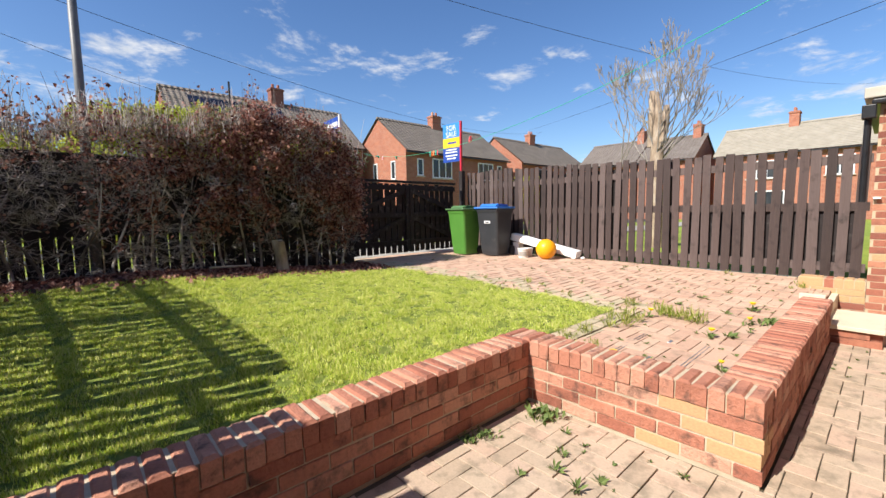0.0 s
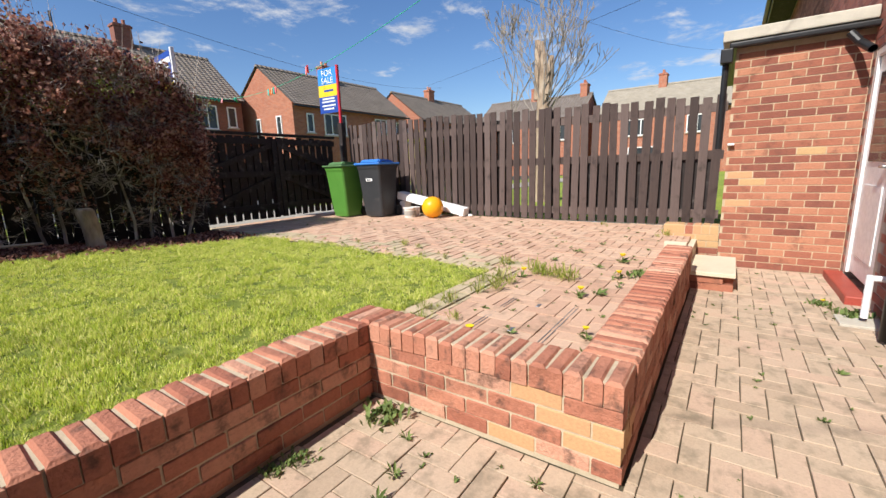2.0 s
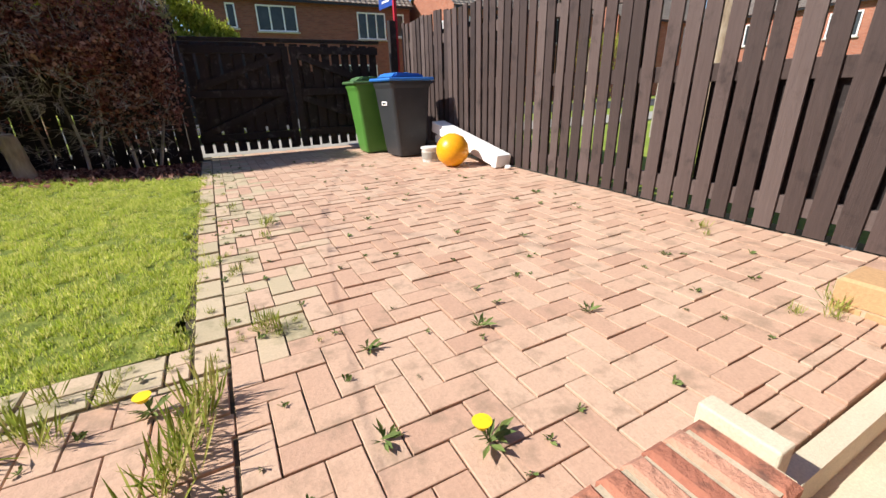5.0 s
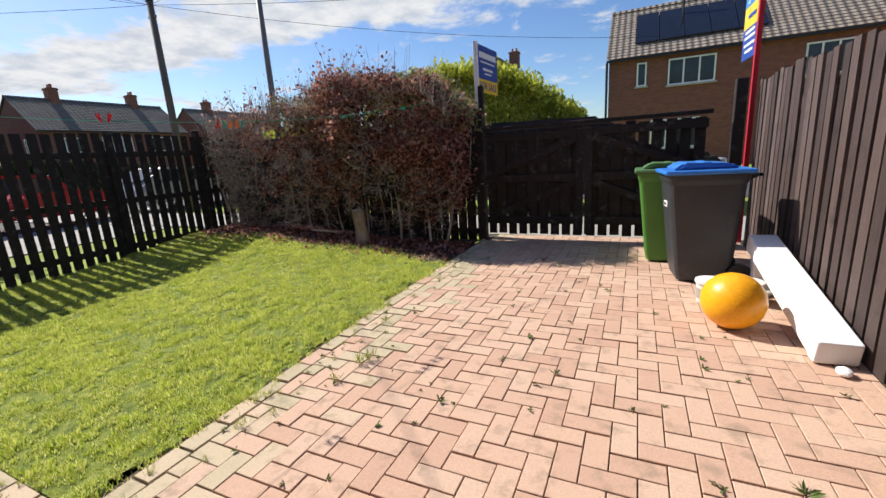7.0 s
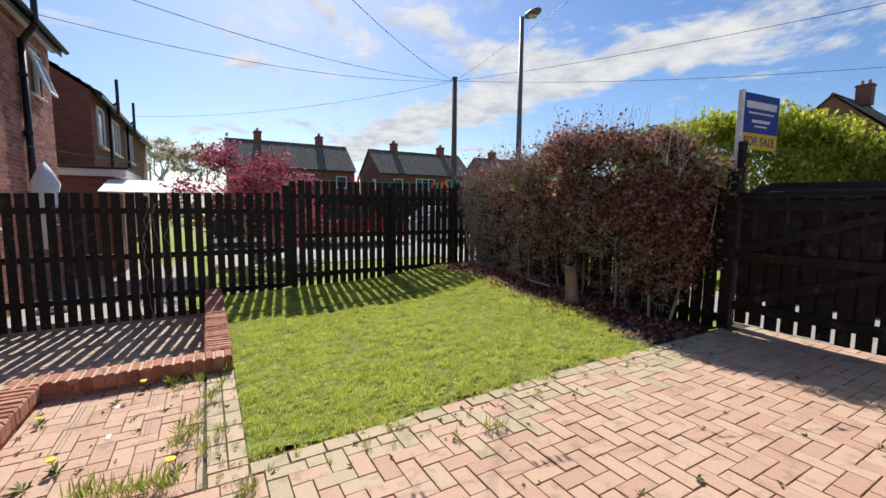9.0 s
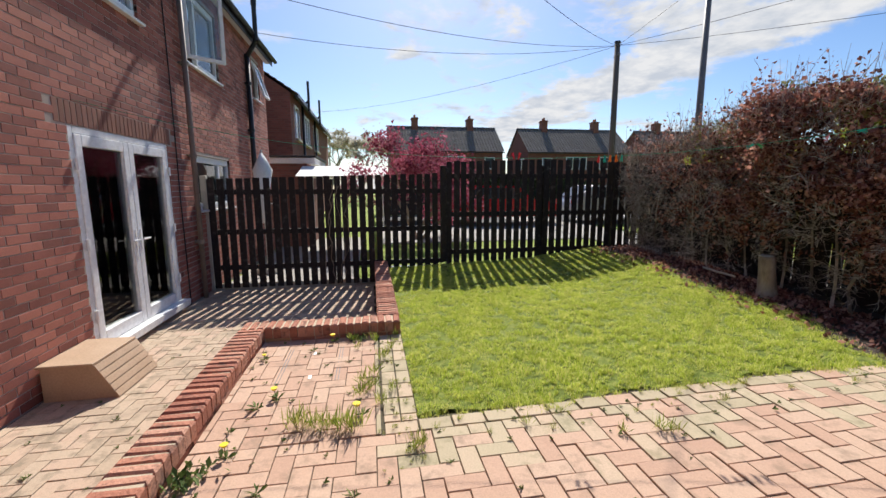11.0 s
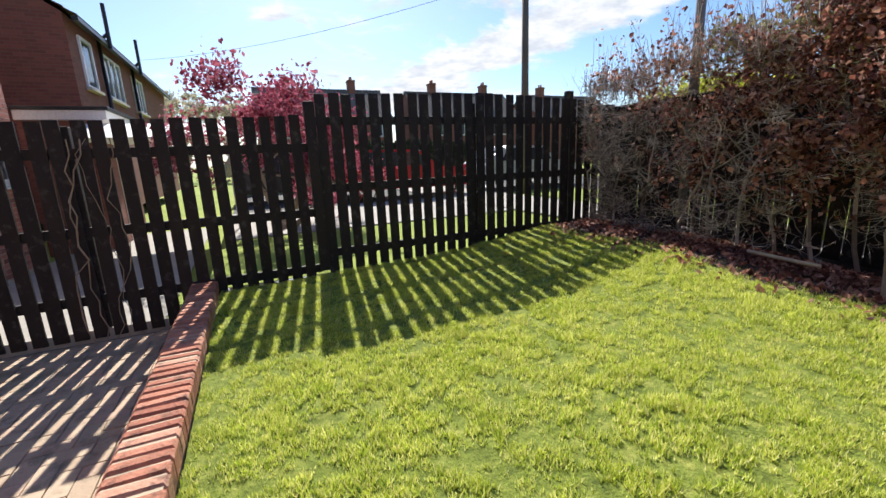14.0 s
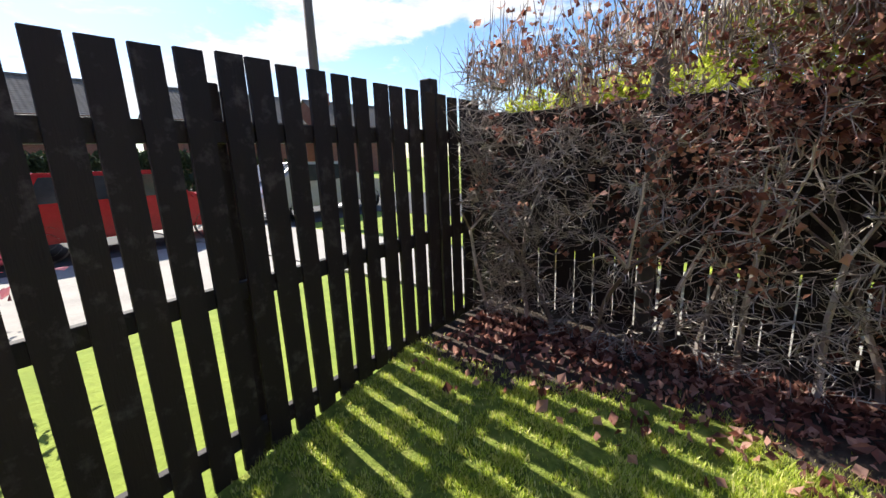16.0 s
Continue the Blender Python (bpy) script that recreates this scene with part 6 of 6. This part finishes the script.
wheelie_bin("wheelie_bin", (6.15, 6.31, -0.01), -90, GREEN_BIN, GREEN_LID, "green plastic wheelie bin beside the fence")
wheelie_bin("wheelie_bin", (6.38, 5.67, -0.01), -84, GREY_BIN, BLUE_LID, "dark grey wheelie bin with a blue lid", w=0.53, d=0.60, h=1.02, badge=True)

bb = bmesh.new()
bmesh.ops.create_uvsphere(bb, u_segments=40, v_segments=24, radius=0.188)
for v in bb.verts:
    v.co += v.normal * 0.0015 * math.sin(v.co.z * 170)
ballo = part("hopper_ball", bb, BALL, smooth=True, at=pose(6.47, 4.50, 0.187, 20, 35, 0))
tagged(ballo, "orange rubber ball on the paving", "ball")
valve = part("valve", cyl(0, 0, 0.186, 0.192, 0.012, n=10), BALL, ballo)

fo = thing("foam_beam", (6.89, 4.08, 0.0), "white polystyrene beam leaning along the fence", "foam block")
fb_bm = box(-0.11, 0.0, 0.0, 0.09, 1.5, 0.14, 0.012)
part("block", fb_bm, FOAM, fo, at=pose(-0.0, 0.0, 0.005, 11.5, 0, 2.0))
part("end_lip", box(-0.11, 0.0, 0.0, 0.0, 0.09, 0.06, 0.015), FOAM, fo)
prop = part("prop_brick", box(6.76, 5.36, -0.003, 6.94, 5.50, 0.255, 0.01), FOAM)
tagged(prop, "broken piece of white polystyrene by the fence", "foam block")
tub = thing("plastic_tub", (6.42, 4.98, 0), "round white plastic tub with a lid", "tub")
part("tub", cyl(0, 0, 0, 0.16, 0.095, 0.108, 24), TUB, tub, smooth=False)
part("lid", cyl(0, 0, 0.16, 0.18, 0.117, n=24), DIRTY_WHITE, tub)
part("label", cyl(0, 0, 0.04, 0.12, 0.1035, 0.1075, 24), PAVING_GREY, tub, "faded paper label")
tub2 = thing("plastic_tub", (6.66, 5.06, 0), "white plastic tub with rusty stains", "tub")
part("tub", cyl(0, 0, 0, 0.15, 0.095, 0.105, 24), material("stained_tub", [(0.55, 0.44, 0.38), (0.66, 0.58, 0.52)], 0.5, scale=6, fine=40), tub2)
part("lid", cyl(0, 0, 0.15, 0.165, 0.112, n=24), DIRTY_WHITE, tub2)
peb = bmesh.new()
bmesh.ops.create_icosphere(peb, subdivisions=2, radius=0.035)
bmesh.ops.scale(peb, vec=(1, 1.2, 0.7), verts=peb.verts)
tagged(part("pebble", peb, FOAM, at=pose(6.88, 3.98, 0.02)), "white broken lump by the fence foot", "stone")

# ---- step unit at the french door ----
su = thing("door_step_unit", (2.12, HY + 0.01, L), "tan plastic boarded step beside the french door", "step")
outl = [(0.02, 0.0), (0.56, 0.0), (0.40, 0.285), (0.02, 0.285)]
part("body", prism(outl, "x", -0.10, 0.50), TAN, su)
part("top_board", box(-0.11, 0.0, 0.286, 0.52, 0.41, 0.31, 0.006), TAN, su)
for k in range(5):
    f0, f1 = k / 5 + 0.012, (k + 1) / 5 - 0.012
    a = (0.40 + 0.16 * f0, 0.285 * (1 - f0))
    b = (0.40 + 0.16 * f1, 0.285 * (1 - f1))
    o = 0.013
    part("board", prism([a, b, (b[0] + o, b[1] + o * 0.55), (a[0] + o, a[1] + o * 0.55)], "x", -0.11, 0.51), TAN, su)

# ---- estate agents' boards ----
def sale_board(at, rz, post_mat, post_h, post_base, panels, w, label, words=(), back=None):
    s = thing("sale_board", at, label, "sign", rz=rz)
    part("post", box(-0.025, -0.025, post_base, 0.025, 0.025, post_h, 0.004), post_mat, s)
    for (z0, z1, mat) in panels:
        part("panel", box(0.026, -0.008, z0, 0.026 + w, 0.008, z1), mat, s)
    for (txt, size, z, mat) in words:
        for side in (-1, 1):
            me = text_mesh(txt, size, mat)
            m = pose(0.026 + w / 2, side * 0.012, z, 90, 0, 0 if side < 0 else 180)
            part("lettering", me, mat, s, at=m)
    return s


sb = sale_board((7.0, 7.24, 0.0), 93, SIGN_RED, 3.06, 0.0, [(2.12, 2.46, SIGN_BLUE), (2.462, 2.70, SIGN_YELLOW), (2.702, 3.04, SIGN_SKY)], 0.56, "blue and yellow for sale board on a red post",
                words=[("FOR", 0.17, 2.88, SIGN_WHITE), ("SALE", 0.17, 2.73, SIGN_WHITE)])
for k, (z, ww) in enumerate(((2.40, 0.36), (2.34, 0.40), (2.26, 0.40), (2.19, 0.30))):
    for side in (-1, 1):
        part("text_bar", box(0.306 - ww / 2, side * 0.012 - 0.001, z, 0.306 + ww / 2, side * 0.012 + 0.001, z + 0.03), SIGN_WHITE, sb)
for side in (-1, 1):
    part("text_bar", box(0.14, side * 0.012 - 0.001, 2.56, 0.42, side * 0.012 + 0.001, 2.60), SIGN_BLUE, sb)
sl = sale_board((3.77, GY + 0.10, 0.0), 85, SIGN_WHITE, 2.74, 0.0, [(2.09, 2.27, SIGN_YELLOW), (2.272, 2.72, SIGN_BLUE)], 0.72, "blue and yellow for sale board on a white post",
                words=[("FOR SALE", 0.145, 2.13, SIGN_BLUE)])
for k, (z, ww, hh) in enumerate(((2.55, 0.60, 0.08), (2.49, 0.50, 0.02), (2.39, 0.36, 0.035), (2.34, 0.25, 0.02))):
    for side in (-1, 1):
        part("text_bar", box(0.386 - ww / 2, side * 0.012 - 0.001, z, 0.386 + ww / 2, side * 0.012 + 0.001, z + hh), SIGN_WHITE, sl)
part("backing_post", box(-0.05, -0.09, 0.0, 0.03, -0.03, 2.15, 0.006), WOOD_DARK, sl)

# ---- clothes line with pegs ----
cl = thing("clothes_line", (0, 0, 0), "green washing line with coloured pegs across the garden", "clothes line")
A, B = Vector((1.80, HY + 0.02, 2.15)), Vector((3.74, 6.55, 1.98))
pts = [A.lerp(B, i / 40) - Vector((0, 0, 0.475 * 4 * (i / 40) * (1 - i / 40))) for i in range(41)]
part("line", mat_mesh(path_tube(pts, 0.0019), LINE_GREEN), LINE_GREEN, cl)


def peg(f, col, turn):
    i = int(f * 40)
    p = pts[i].lerp(pts[i + 1], f * 40 - i)
    bm = prism([(-0.006, 0.012), (0.006, 0.012), (0.016, -0.065), (0.007, -0.068), (0.0, -0.02), (-0.007, -0.068), (-0.016, -0.065)], "y", -0.006, 0.006)
    part("peg", bm, PEG_COL[col], cl, at=pose(p.x, p.y, p.z, 0, turn, 30) @ Matrix.Scale(0.72, 4))


for f, c, t in ((0.515, "red", 160), (0.52, "red", 200), (0.606, "red", 4), (0.612, "teal", -3), (0.618, "orange", 5), (0.624, "orange", -4), (0.63, "teal", 3), (0.762, "teal", 60), (0.767, "green", -50), (0.835, "pink", 20), (0.864, "teal", -60), (0.869, "teal", 70)):
    peg(f, c, t)


# ---- weeds ----
def tuft(n, size, rr, spread, lift, width=0.35):
    verts, faces = [], []
    for i in range(n):
        a = rr.uniform(0, 6.283)
        l = size * rr.uniform(0.6, 1.15)
        w = l * width * 0.5
        el = lift * rr.uniform(0.5, 1.3)
        d = Vector((math.cos(a) * math.cos(el), math.sin(a) * math.cos(el), math.sin(el)))
        s = Vector((-math.sin(a), math.cos(a), 0))
        o = Vector((rr.gauss(0, spread), rr.gauss(0, spread), 0.002))
        k = len(verts)
        verts += [tuple(o), tuple(o + d * l * 0.55 + s * w + Vector((0, 0, 0.008))), tuple(o + d * l), tuple(o + d * l * 0.55 - s * w)]
        faces.append((k, k + 1, k + 2, k + 3))
    return quads_mesh("weed", np.array(verts), np.array(faces))


wr = random.Random(44)
ROSETTE = [mat_mesh(tuft(14, 0.06, wr, 0.006, 0.5, 0.2), WEED) for i in range(4)]
SMALL = [mat_mesh(tuft(8, 0.028, wr, 0.006, 0.6, 0.35), WEED) for i in range(4)]
LUSH = [mat_mesh(tuft(90, 0.05, wr, 0.05, 0.9, 0.45), WEED) for i in range(2)]
TALL = [mat_mesh(tuft(26, 0.14, wr, 0.03, 1.25, 0.06), LONG_GRASS) for i in range(3)]


REST = ([], [])


def plant(kind, x, y, z, s=1.0, label="small green weed growing in a paving joint", flower=False):
    me = wr.choice(kind)
    z = z + (rise(x, y) if z > -0.1 else 0)
    at = Matrix.Translation((x, y, z)) @ Matrix.Rotation(wr.uniform(0, 6.28), 4, "Z") @ Matrix.Scale(s, 4)
    if kind is SMALL and (y > 2.4 or x < 2.2 or z < -0.2) or (kind is TALL and s < 0.37 and y > 2.6):
        REST[0 if kind is SMALL else 1].append((me, at))
        return None
    o = new("weed", me)
    o.matrix_basis = at
    tagged(o, label, "weed", "weeds in the paving")
    if flower:
        f = part("flower", cyl(0.02, 0.01, 0.055, 0.068, 0.012, 0.02, 14), PETAL, o, "yellow dandelion head")
        part("stalk", mat_mesh(tubes([((0, 0, 0), (0.02, 0.01, 0.056), 0.002, 0.002)], 5), WEED), WEED, o)
    return o


DAND = "dandelion with a yellow flower in the paving"
for x, y, s, fl in ((4.05, 0.92, 1.1, True), (3.55, 0.95, 1.4, False), (3.45, 1.05, 1.2, True), (2.75, 0.80, 0.9, True), (2.62, 1.18, 0.8, False), (3.75, 1.62, 1.3, True), (4.35, 1.15, 1.1, False), (4.6, 1.0, 1.4, True), (2.42, 1.35, 1.2, True), (5.35, 1.35, 0.9, False), (4.9, 1.5, 1.0, False), (4.45, 1.6, 1.0, False), (6.45, 3.0, 1.1, False), (6.15, 1.55, 0.8, False)):
    plant(ROSETTE, x, y, 0.0, s, DAND if fl else "flat rosette of a weed in the paving", fl)
for i in range(190):
    x, y = wr.uniform(3.75, 6.85), wr.uniform(0.85, 6.3)
    if wr.random() > 0.85 - 0.11 * (y - 0.85):
        continue
    plant(SMALL, x, y, 0.0, wr.uniform(0.5, 1.2))
for i in range(34):
    plant(SMALL, wr.uniform(2.4, 3.8), wr.uniform(0.75, 1.9), 0.0, wr.uniform(0.5, 1.2))
for x, y, s in ((2.50, 1.72, 0.8), (2.36, 1.9, 0.7), (3.3, 1.62, 0.9), (3.42, 1.68, 1.0), (3.5, 1.6, 0.9), (3.18, 1.7, 0.8), (3.62, 1.75, 0.8), (2.9, 1.78, 0.8), (2.7, 1.85, 0.7), (2.42, 1.5, 0.7), (4.25, 3.1, 0.5), (4.1, 3.9, 0.5), (4.05, 2.6, 0.5), (6.7, 1.7, 0.5), (6.6, 1.6, 0.4), (3.80, 1.23, 1.0), (3.82, 1.28, 1.1), (3.84, 1.33, 0.9), (3.85, 1.38, 1.0), (3.86, 1.43, 0.8), (3.87, 1.48, 1.0), (3.89, 1.53, 1.1), (3.90, 1.57, 1.0), (4.27, 3.31, 0.7), (4.31, 3.36, 0.6), (4.16, 1.92, 0.8), (4.12, 1.97, 0.7), (2.64, 1.55, 0.6), (3.45, 1.82, 0.7), (6.10, 0.80, 0.5), (6.17, 0.82, 0.6), (6.24, 0.85, 0.7), (6.02, 0.90, 0.4)):
    plant(TALL, x, y, 0.0, s, "tuft of long grass between the pavers")
for i in range(46):
    y = wr.uniform(2.0, 6.2)
    plant(TALL, lawn_edge(y) + wr.uniform(0.0, 0.24), y, -0.005, wr.uniform(0.12, 0.36), "low tuft of grass at the lawn edge")
for i in range(70):
    x = wr.uniform(2.4, 4.3)
    plant(TALL, x, 1.98 - abs(wr.gauss(0, 0.16)), 0.0, wr.uniform(0.10, 0.30), "low tuft of grass at the lawn edge")
for i in range(24):
    y = wr.uniform(2.0, 6.3)
    plant(SMALL, 3.9 + abs(wr.gauss(0, 0.25)), y, 0.0, wr.uniform(0.5, 1.0), "small weed in the mossy edging")
plant(LUSH, 1.98, 1.55, L, 1.1, "lush green weed at the foot of the wall")
plant(LUSH, 1.55, 1.66, L, 0.6, "green weed at the foot of the wall")
plant(LUSH, 1.45, 1.68, L, 0.5, "green weed at the foot of the wall")
plant(LUSH, 4.2, 0.78, 0.0, 1.2, "bushy green weed beside the path wall")
plant(LUSH, 2.38, 1.55, 0.0, 0.9, "dark leafy weed against the wall")
plant(LUSH, 4.75, FY + 0.15, L, 1.2, "green weeds round the drain")
plant(LUSH, 5.0, FY + 0.3, L, 0.8, "green weeds by the door step", True)
for x, y, s in ((1.55, 1.2, 1.0), (1.7, 1.25, 0.9), (1.5, 1.05, 1.1), (1.62, 1.0, 0.9), (1.9, 1.35, 0.8), (1.4, 1.3, 0.7), (1.95, 0.75, 0.8), (4.9, -0.5, 0.9), (3.6, -0.35, 0.8), (4.3, -0.1, 0.6), (3.0, -0.2, 0.7)):
    plant(ROSETTE, x, y, L, s, "straggly weed in the patio joints")
for i in range(60):
    x = wr.uniform(1.0, 6.0)
    plant(SMALL, x, wr.uniform(-0.8, 0.4) if x > 2 else wr.uniform(-0.6, 1.6), L, wr.uniform(0.4, 1.0), "small weed in the patio joints")

for found, mat, label in ((REST[0], WEED, "many small weeds in the paving joints"), (REST[1], LONG_GRASS, "ragged grass along the lawn edge")):
    vs, fs_ = [], []
    for me, at in found:
        k = len(vs)
        vs += [tuple(at @ v.co) for v in me.vertices]
        fs_ += [tuple(k + i for i in p.vertices) for p in me.polygons]
    tagged(part("weeds", mat_mesh(quads_mesh("weeds", np.array(vs), np.array(fs_)), mat), mat), label, "weeds", kind="stuff")

stem = thing("dry_climber", (FA + 0.03, 1.05, L), "dry brown climber stem on the dark fence", "climber")
srr = random.Random(3)
for k in range(4):
    line = [(0.0, 0.08 * k - 0.1, 0.0)]
    for j in range(14):
        line.append((0.012 + 0.01 * srr.random(), line[-1][1] + srr.gauss(0, 0.035), line[-1][2] + 0.125))
    part("stem", mat_mesh(path_tube(line, 0.006 - 0.001 * k), BARK), BARK, stem)
stick = mat_mesh(path_tube([(1.25, 6.28, 0.22), (1.5, 6.25, 0.215), (1.78, 6.27, 0.20)], 0.016), CUT)
tagged(part("stick", stick, CUT), "pale peeled stick lying on the soil", "stick")
for k in range(5):
    st = bmesh.new()
    bmesh.ops.create_icosphere(st, subdivisions=2, radius=0.04)
    for v in st.verts:
        v.co *= 1 + 0.25 * noise.noise(v.co * 18 + Vector((k, 0, 0)))
    bmesh.ops.scale(st, vec=(1.2, 0.9, 0.6), verts=st.verts)
    tagged(part("stone", st, CONCRETE, at=pose(6.8 + 0.05 * k, 5.2 + 0.04 * k, 0.02, 0, 0, 40 * k)), "small grey stone beside the bins", "stone", "stones by the fence")

# recessed inspection cover edges in the upper paving
for y in (0.98, 1.41):
    for k in (0, 0.022):
        tagged(part("cover_frame", box(2.56, y + k, -0.1, 3.22, y + k + 0.005, -0.073), LAMP_GREY), "steel edge of a recessed inspection cover", "manhole frame")
for x, y in ((2.68, 1.2), (3.14, 1.22)):
    tagged(part("lifting_eye", box(x - 0.035, y - 0.012, -0.1, x + 0.03, y + 0.012, -0.071, 0.003), STEEL), "steel lifting socket of the inspection cover", "manhole frame")

# ---- pieces of walls and paving ----
pr = random.Random(77)
n_wall = 0
rest = []
rows = int((HTOP - L) / 0.0755)
for c in range(rows):
    z0 = L + c * 0.0755 + 0.005
    x = HX0 - (0.1125 if c % 2 else 0)
    while x < HX1 - 0.02:
        a, b = max(x + 0.005, HX0), min(x + 0.22, HX1)
        x += 0.225
        cuts = [(a, b)]
        for o in OPENINGS:
            if z0 + 0.06 > o[2] and z0 + 0.005 < o[3]:
                nc = []
                for p, q in cuts:
                    if q <= o[0] or p >= o[1]:
                        nc.append((p, q))
                    else:
                        if o[0] - p > 0.02:
                            nc.append((p, o[0]))
                        if q - o[1] > 0.02:
                            nc.append((o[1], q))
                cuts = nc
        # soldier course over the french door
        if DOOR[3] < z0 + 0.03 < DOOR[3] + 0.225:
            nc = []
            for p, q in cuts:
                if q <= DOOR[0] - 0.1 or p >= DOOR[1] + 0.1:
                    nc.append((p, q))
            cuts = nc
        for p, q in cuts:
            l = round((q - p) / 0.005) * 0.005
            if l < 0.03:
                continue
            if -1.0 < p < 2.6 and z0 < 2.6 and n_wall < 298 and p < 1.0:
                ob = new("brick", block(l, 0.066, 0.05, HOUSE_BRICK, 0.005))
                ob.matrix_basis = pose((p + q) / 2, HY - 0.050 + pr.uniform(-0.002, 0.002), z0 + 0.033, -90, 0, 0)
                ob.parent = wall_house
                n_wall += 1
            else:
                rest.append(((p + q) / 2, HY - 0.050 + pr.uniform(-0.002, 0.002), z0 + 0.033, l, 0.066, 0.05, "y"))
rest = [r for r in rest if r[0] < 3.4]
for c in range(int((HTOP - 0.13 - L) / 0.0755)):
    z0 = L + c * 0.0755 + 0.005
    x = 3.4 - (0.1125 if c % 2 else 0)
    while x < HX1 - 0.02:
        p, q = max(x + 0.005, 3.4), min(x + 0.22, HX1)
        x += 0.225
        if q - p > 0.03 and not (z0 < 1.73 and q > 5.15 and p < 6.1):
            rest.append(((p + q) / 2, FY - 0.049, z0 + 0.033, q - p, 0.066, 0.05, "y"))
tagged(part("bricks", joined(rest, HOUSE_BRICK_FAR, "bricks"), HOUSE_BRICK_FAR, wall_house), kind="stuff")
for i in range(28):
    x = DOOR[0] - 0.09 + i * 0.0755
    ob = new("soldier_brick", block(0.066, 0.205, 0.05, SOLDIER, 0.005))
    ob.matrix_basis = pose(x + 0.03, HY - 0.048 + pr.uniform(-0.002, 0.002), DOOR[3] + 0.112, -90, 0, 0)
    ob.parent = wall_house

rows = int((1.96 - L) / 0.0755)
for c in range(rows):
    z0 = L + c * 0.0755 + 0.005
    y = FY + 0.005 - (0.1125 if c % 2 else 0)
    while y < 0.28:
        a, b = max(y + 0.005, FY + 0.005), min(y + 0.22, 0.30)
        y += 0.225
        l = round((b - a) / 0.005) * 0.005
        if l < 0.03:
            continue
        mat = BUFF_BRICK if pr.random() < (0.13 if a > 0.0 else 0.04) and z0 > 0.2 else PORCH_BRICK
        ob = new("brick", block(0.05, l, 0.066, mat, 0.004))
        ob.matrix_basis = pose(6.225, (a + b) / 2, z0, 0, 0, 0)
        ob.parent = store

COVER = (2.56, 0.98, 3.22, 1.43)
rects = herringbone(3.98, FB + 0.02, 0.70, GY + 0.28, 4.615, 1.278) + herringbone(2.32, 3.98, 0.70, 1.74, 4.615, 1.278) + herringbone(5.13, 6.2, 0.57, 0.70, 4.615, 1.278) + herringbone(6.43, 7.0, 0.31, 0.70, 4.615, 1.278)


def edge_rows():
    out = []
    y = 1.76
    while y < GY - 0.25:
        out.append((3.86, y, 3.975, y + 0.2))
        y += 0.206
    x = 2.33
    while x < 3.84:
        out.append((x, 1.755, min(x + 0.2, 3.85), 1.86))
        out.append((x + 0.0, 1.865, min(x + 0.2, 3.85), 1.965))
        x += 0.206
    return out


def upper_mat(x, y, r):
    if y > 1.7 and x < 4.35 and r.random() < 0.8 - (x - 3.9) * 1.2:
        return PAVER_MOSSY
    if x < 3.95 and y > 1.74 and r.random() < 0.45:
        return PAVER_MOSSY
    return PAVER


lay(upper, edge_rows() + [r for r in rects], 0.0, lambda x, y: y < 2.5 and x < 5.6 or x < 3.99, upper_mat, PAVER_FAR, 5, 420 - 130)
low = herringbone(FA + 0.03, 2.09, HY + 0.01, 1.74, 0.0, 0.0) + herringbone(2.10, 6.2, HY + 0.01, 0.475, 0.0, 0.0)
lay(lower, low, L, lambda x, y: 0.9 < x < 3.6, PAVER_LOW, PAVER_LOW_FAR, 6)
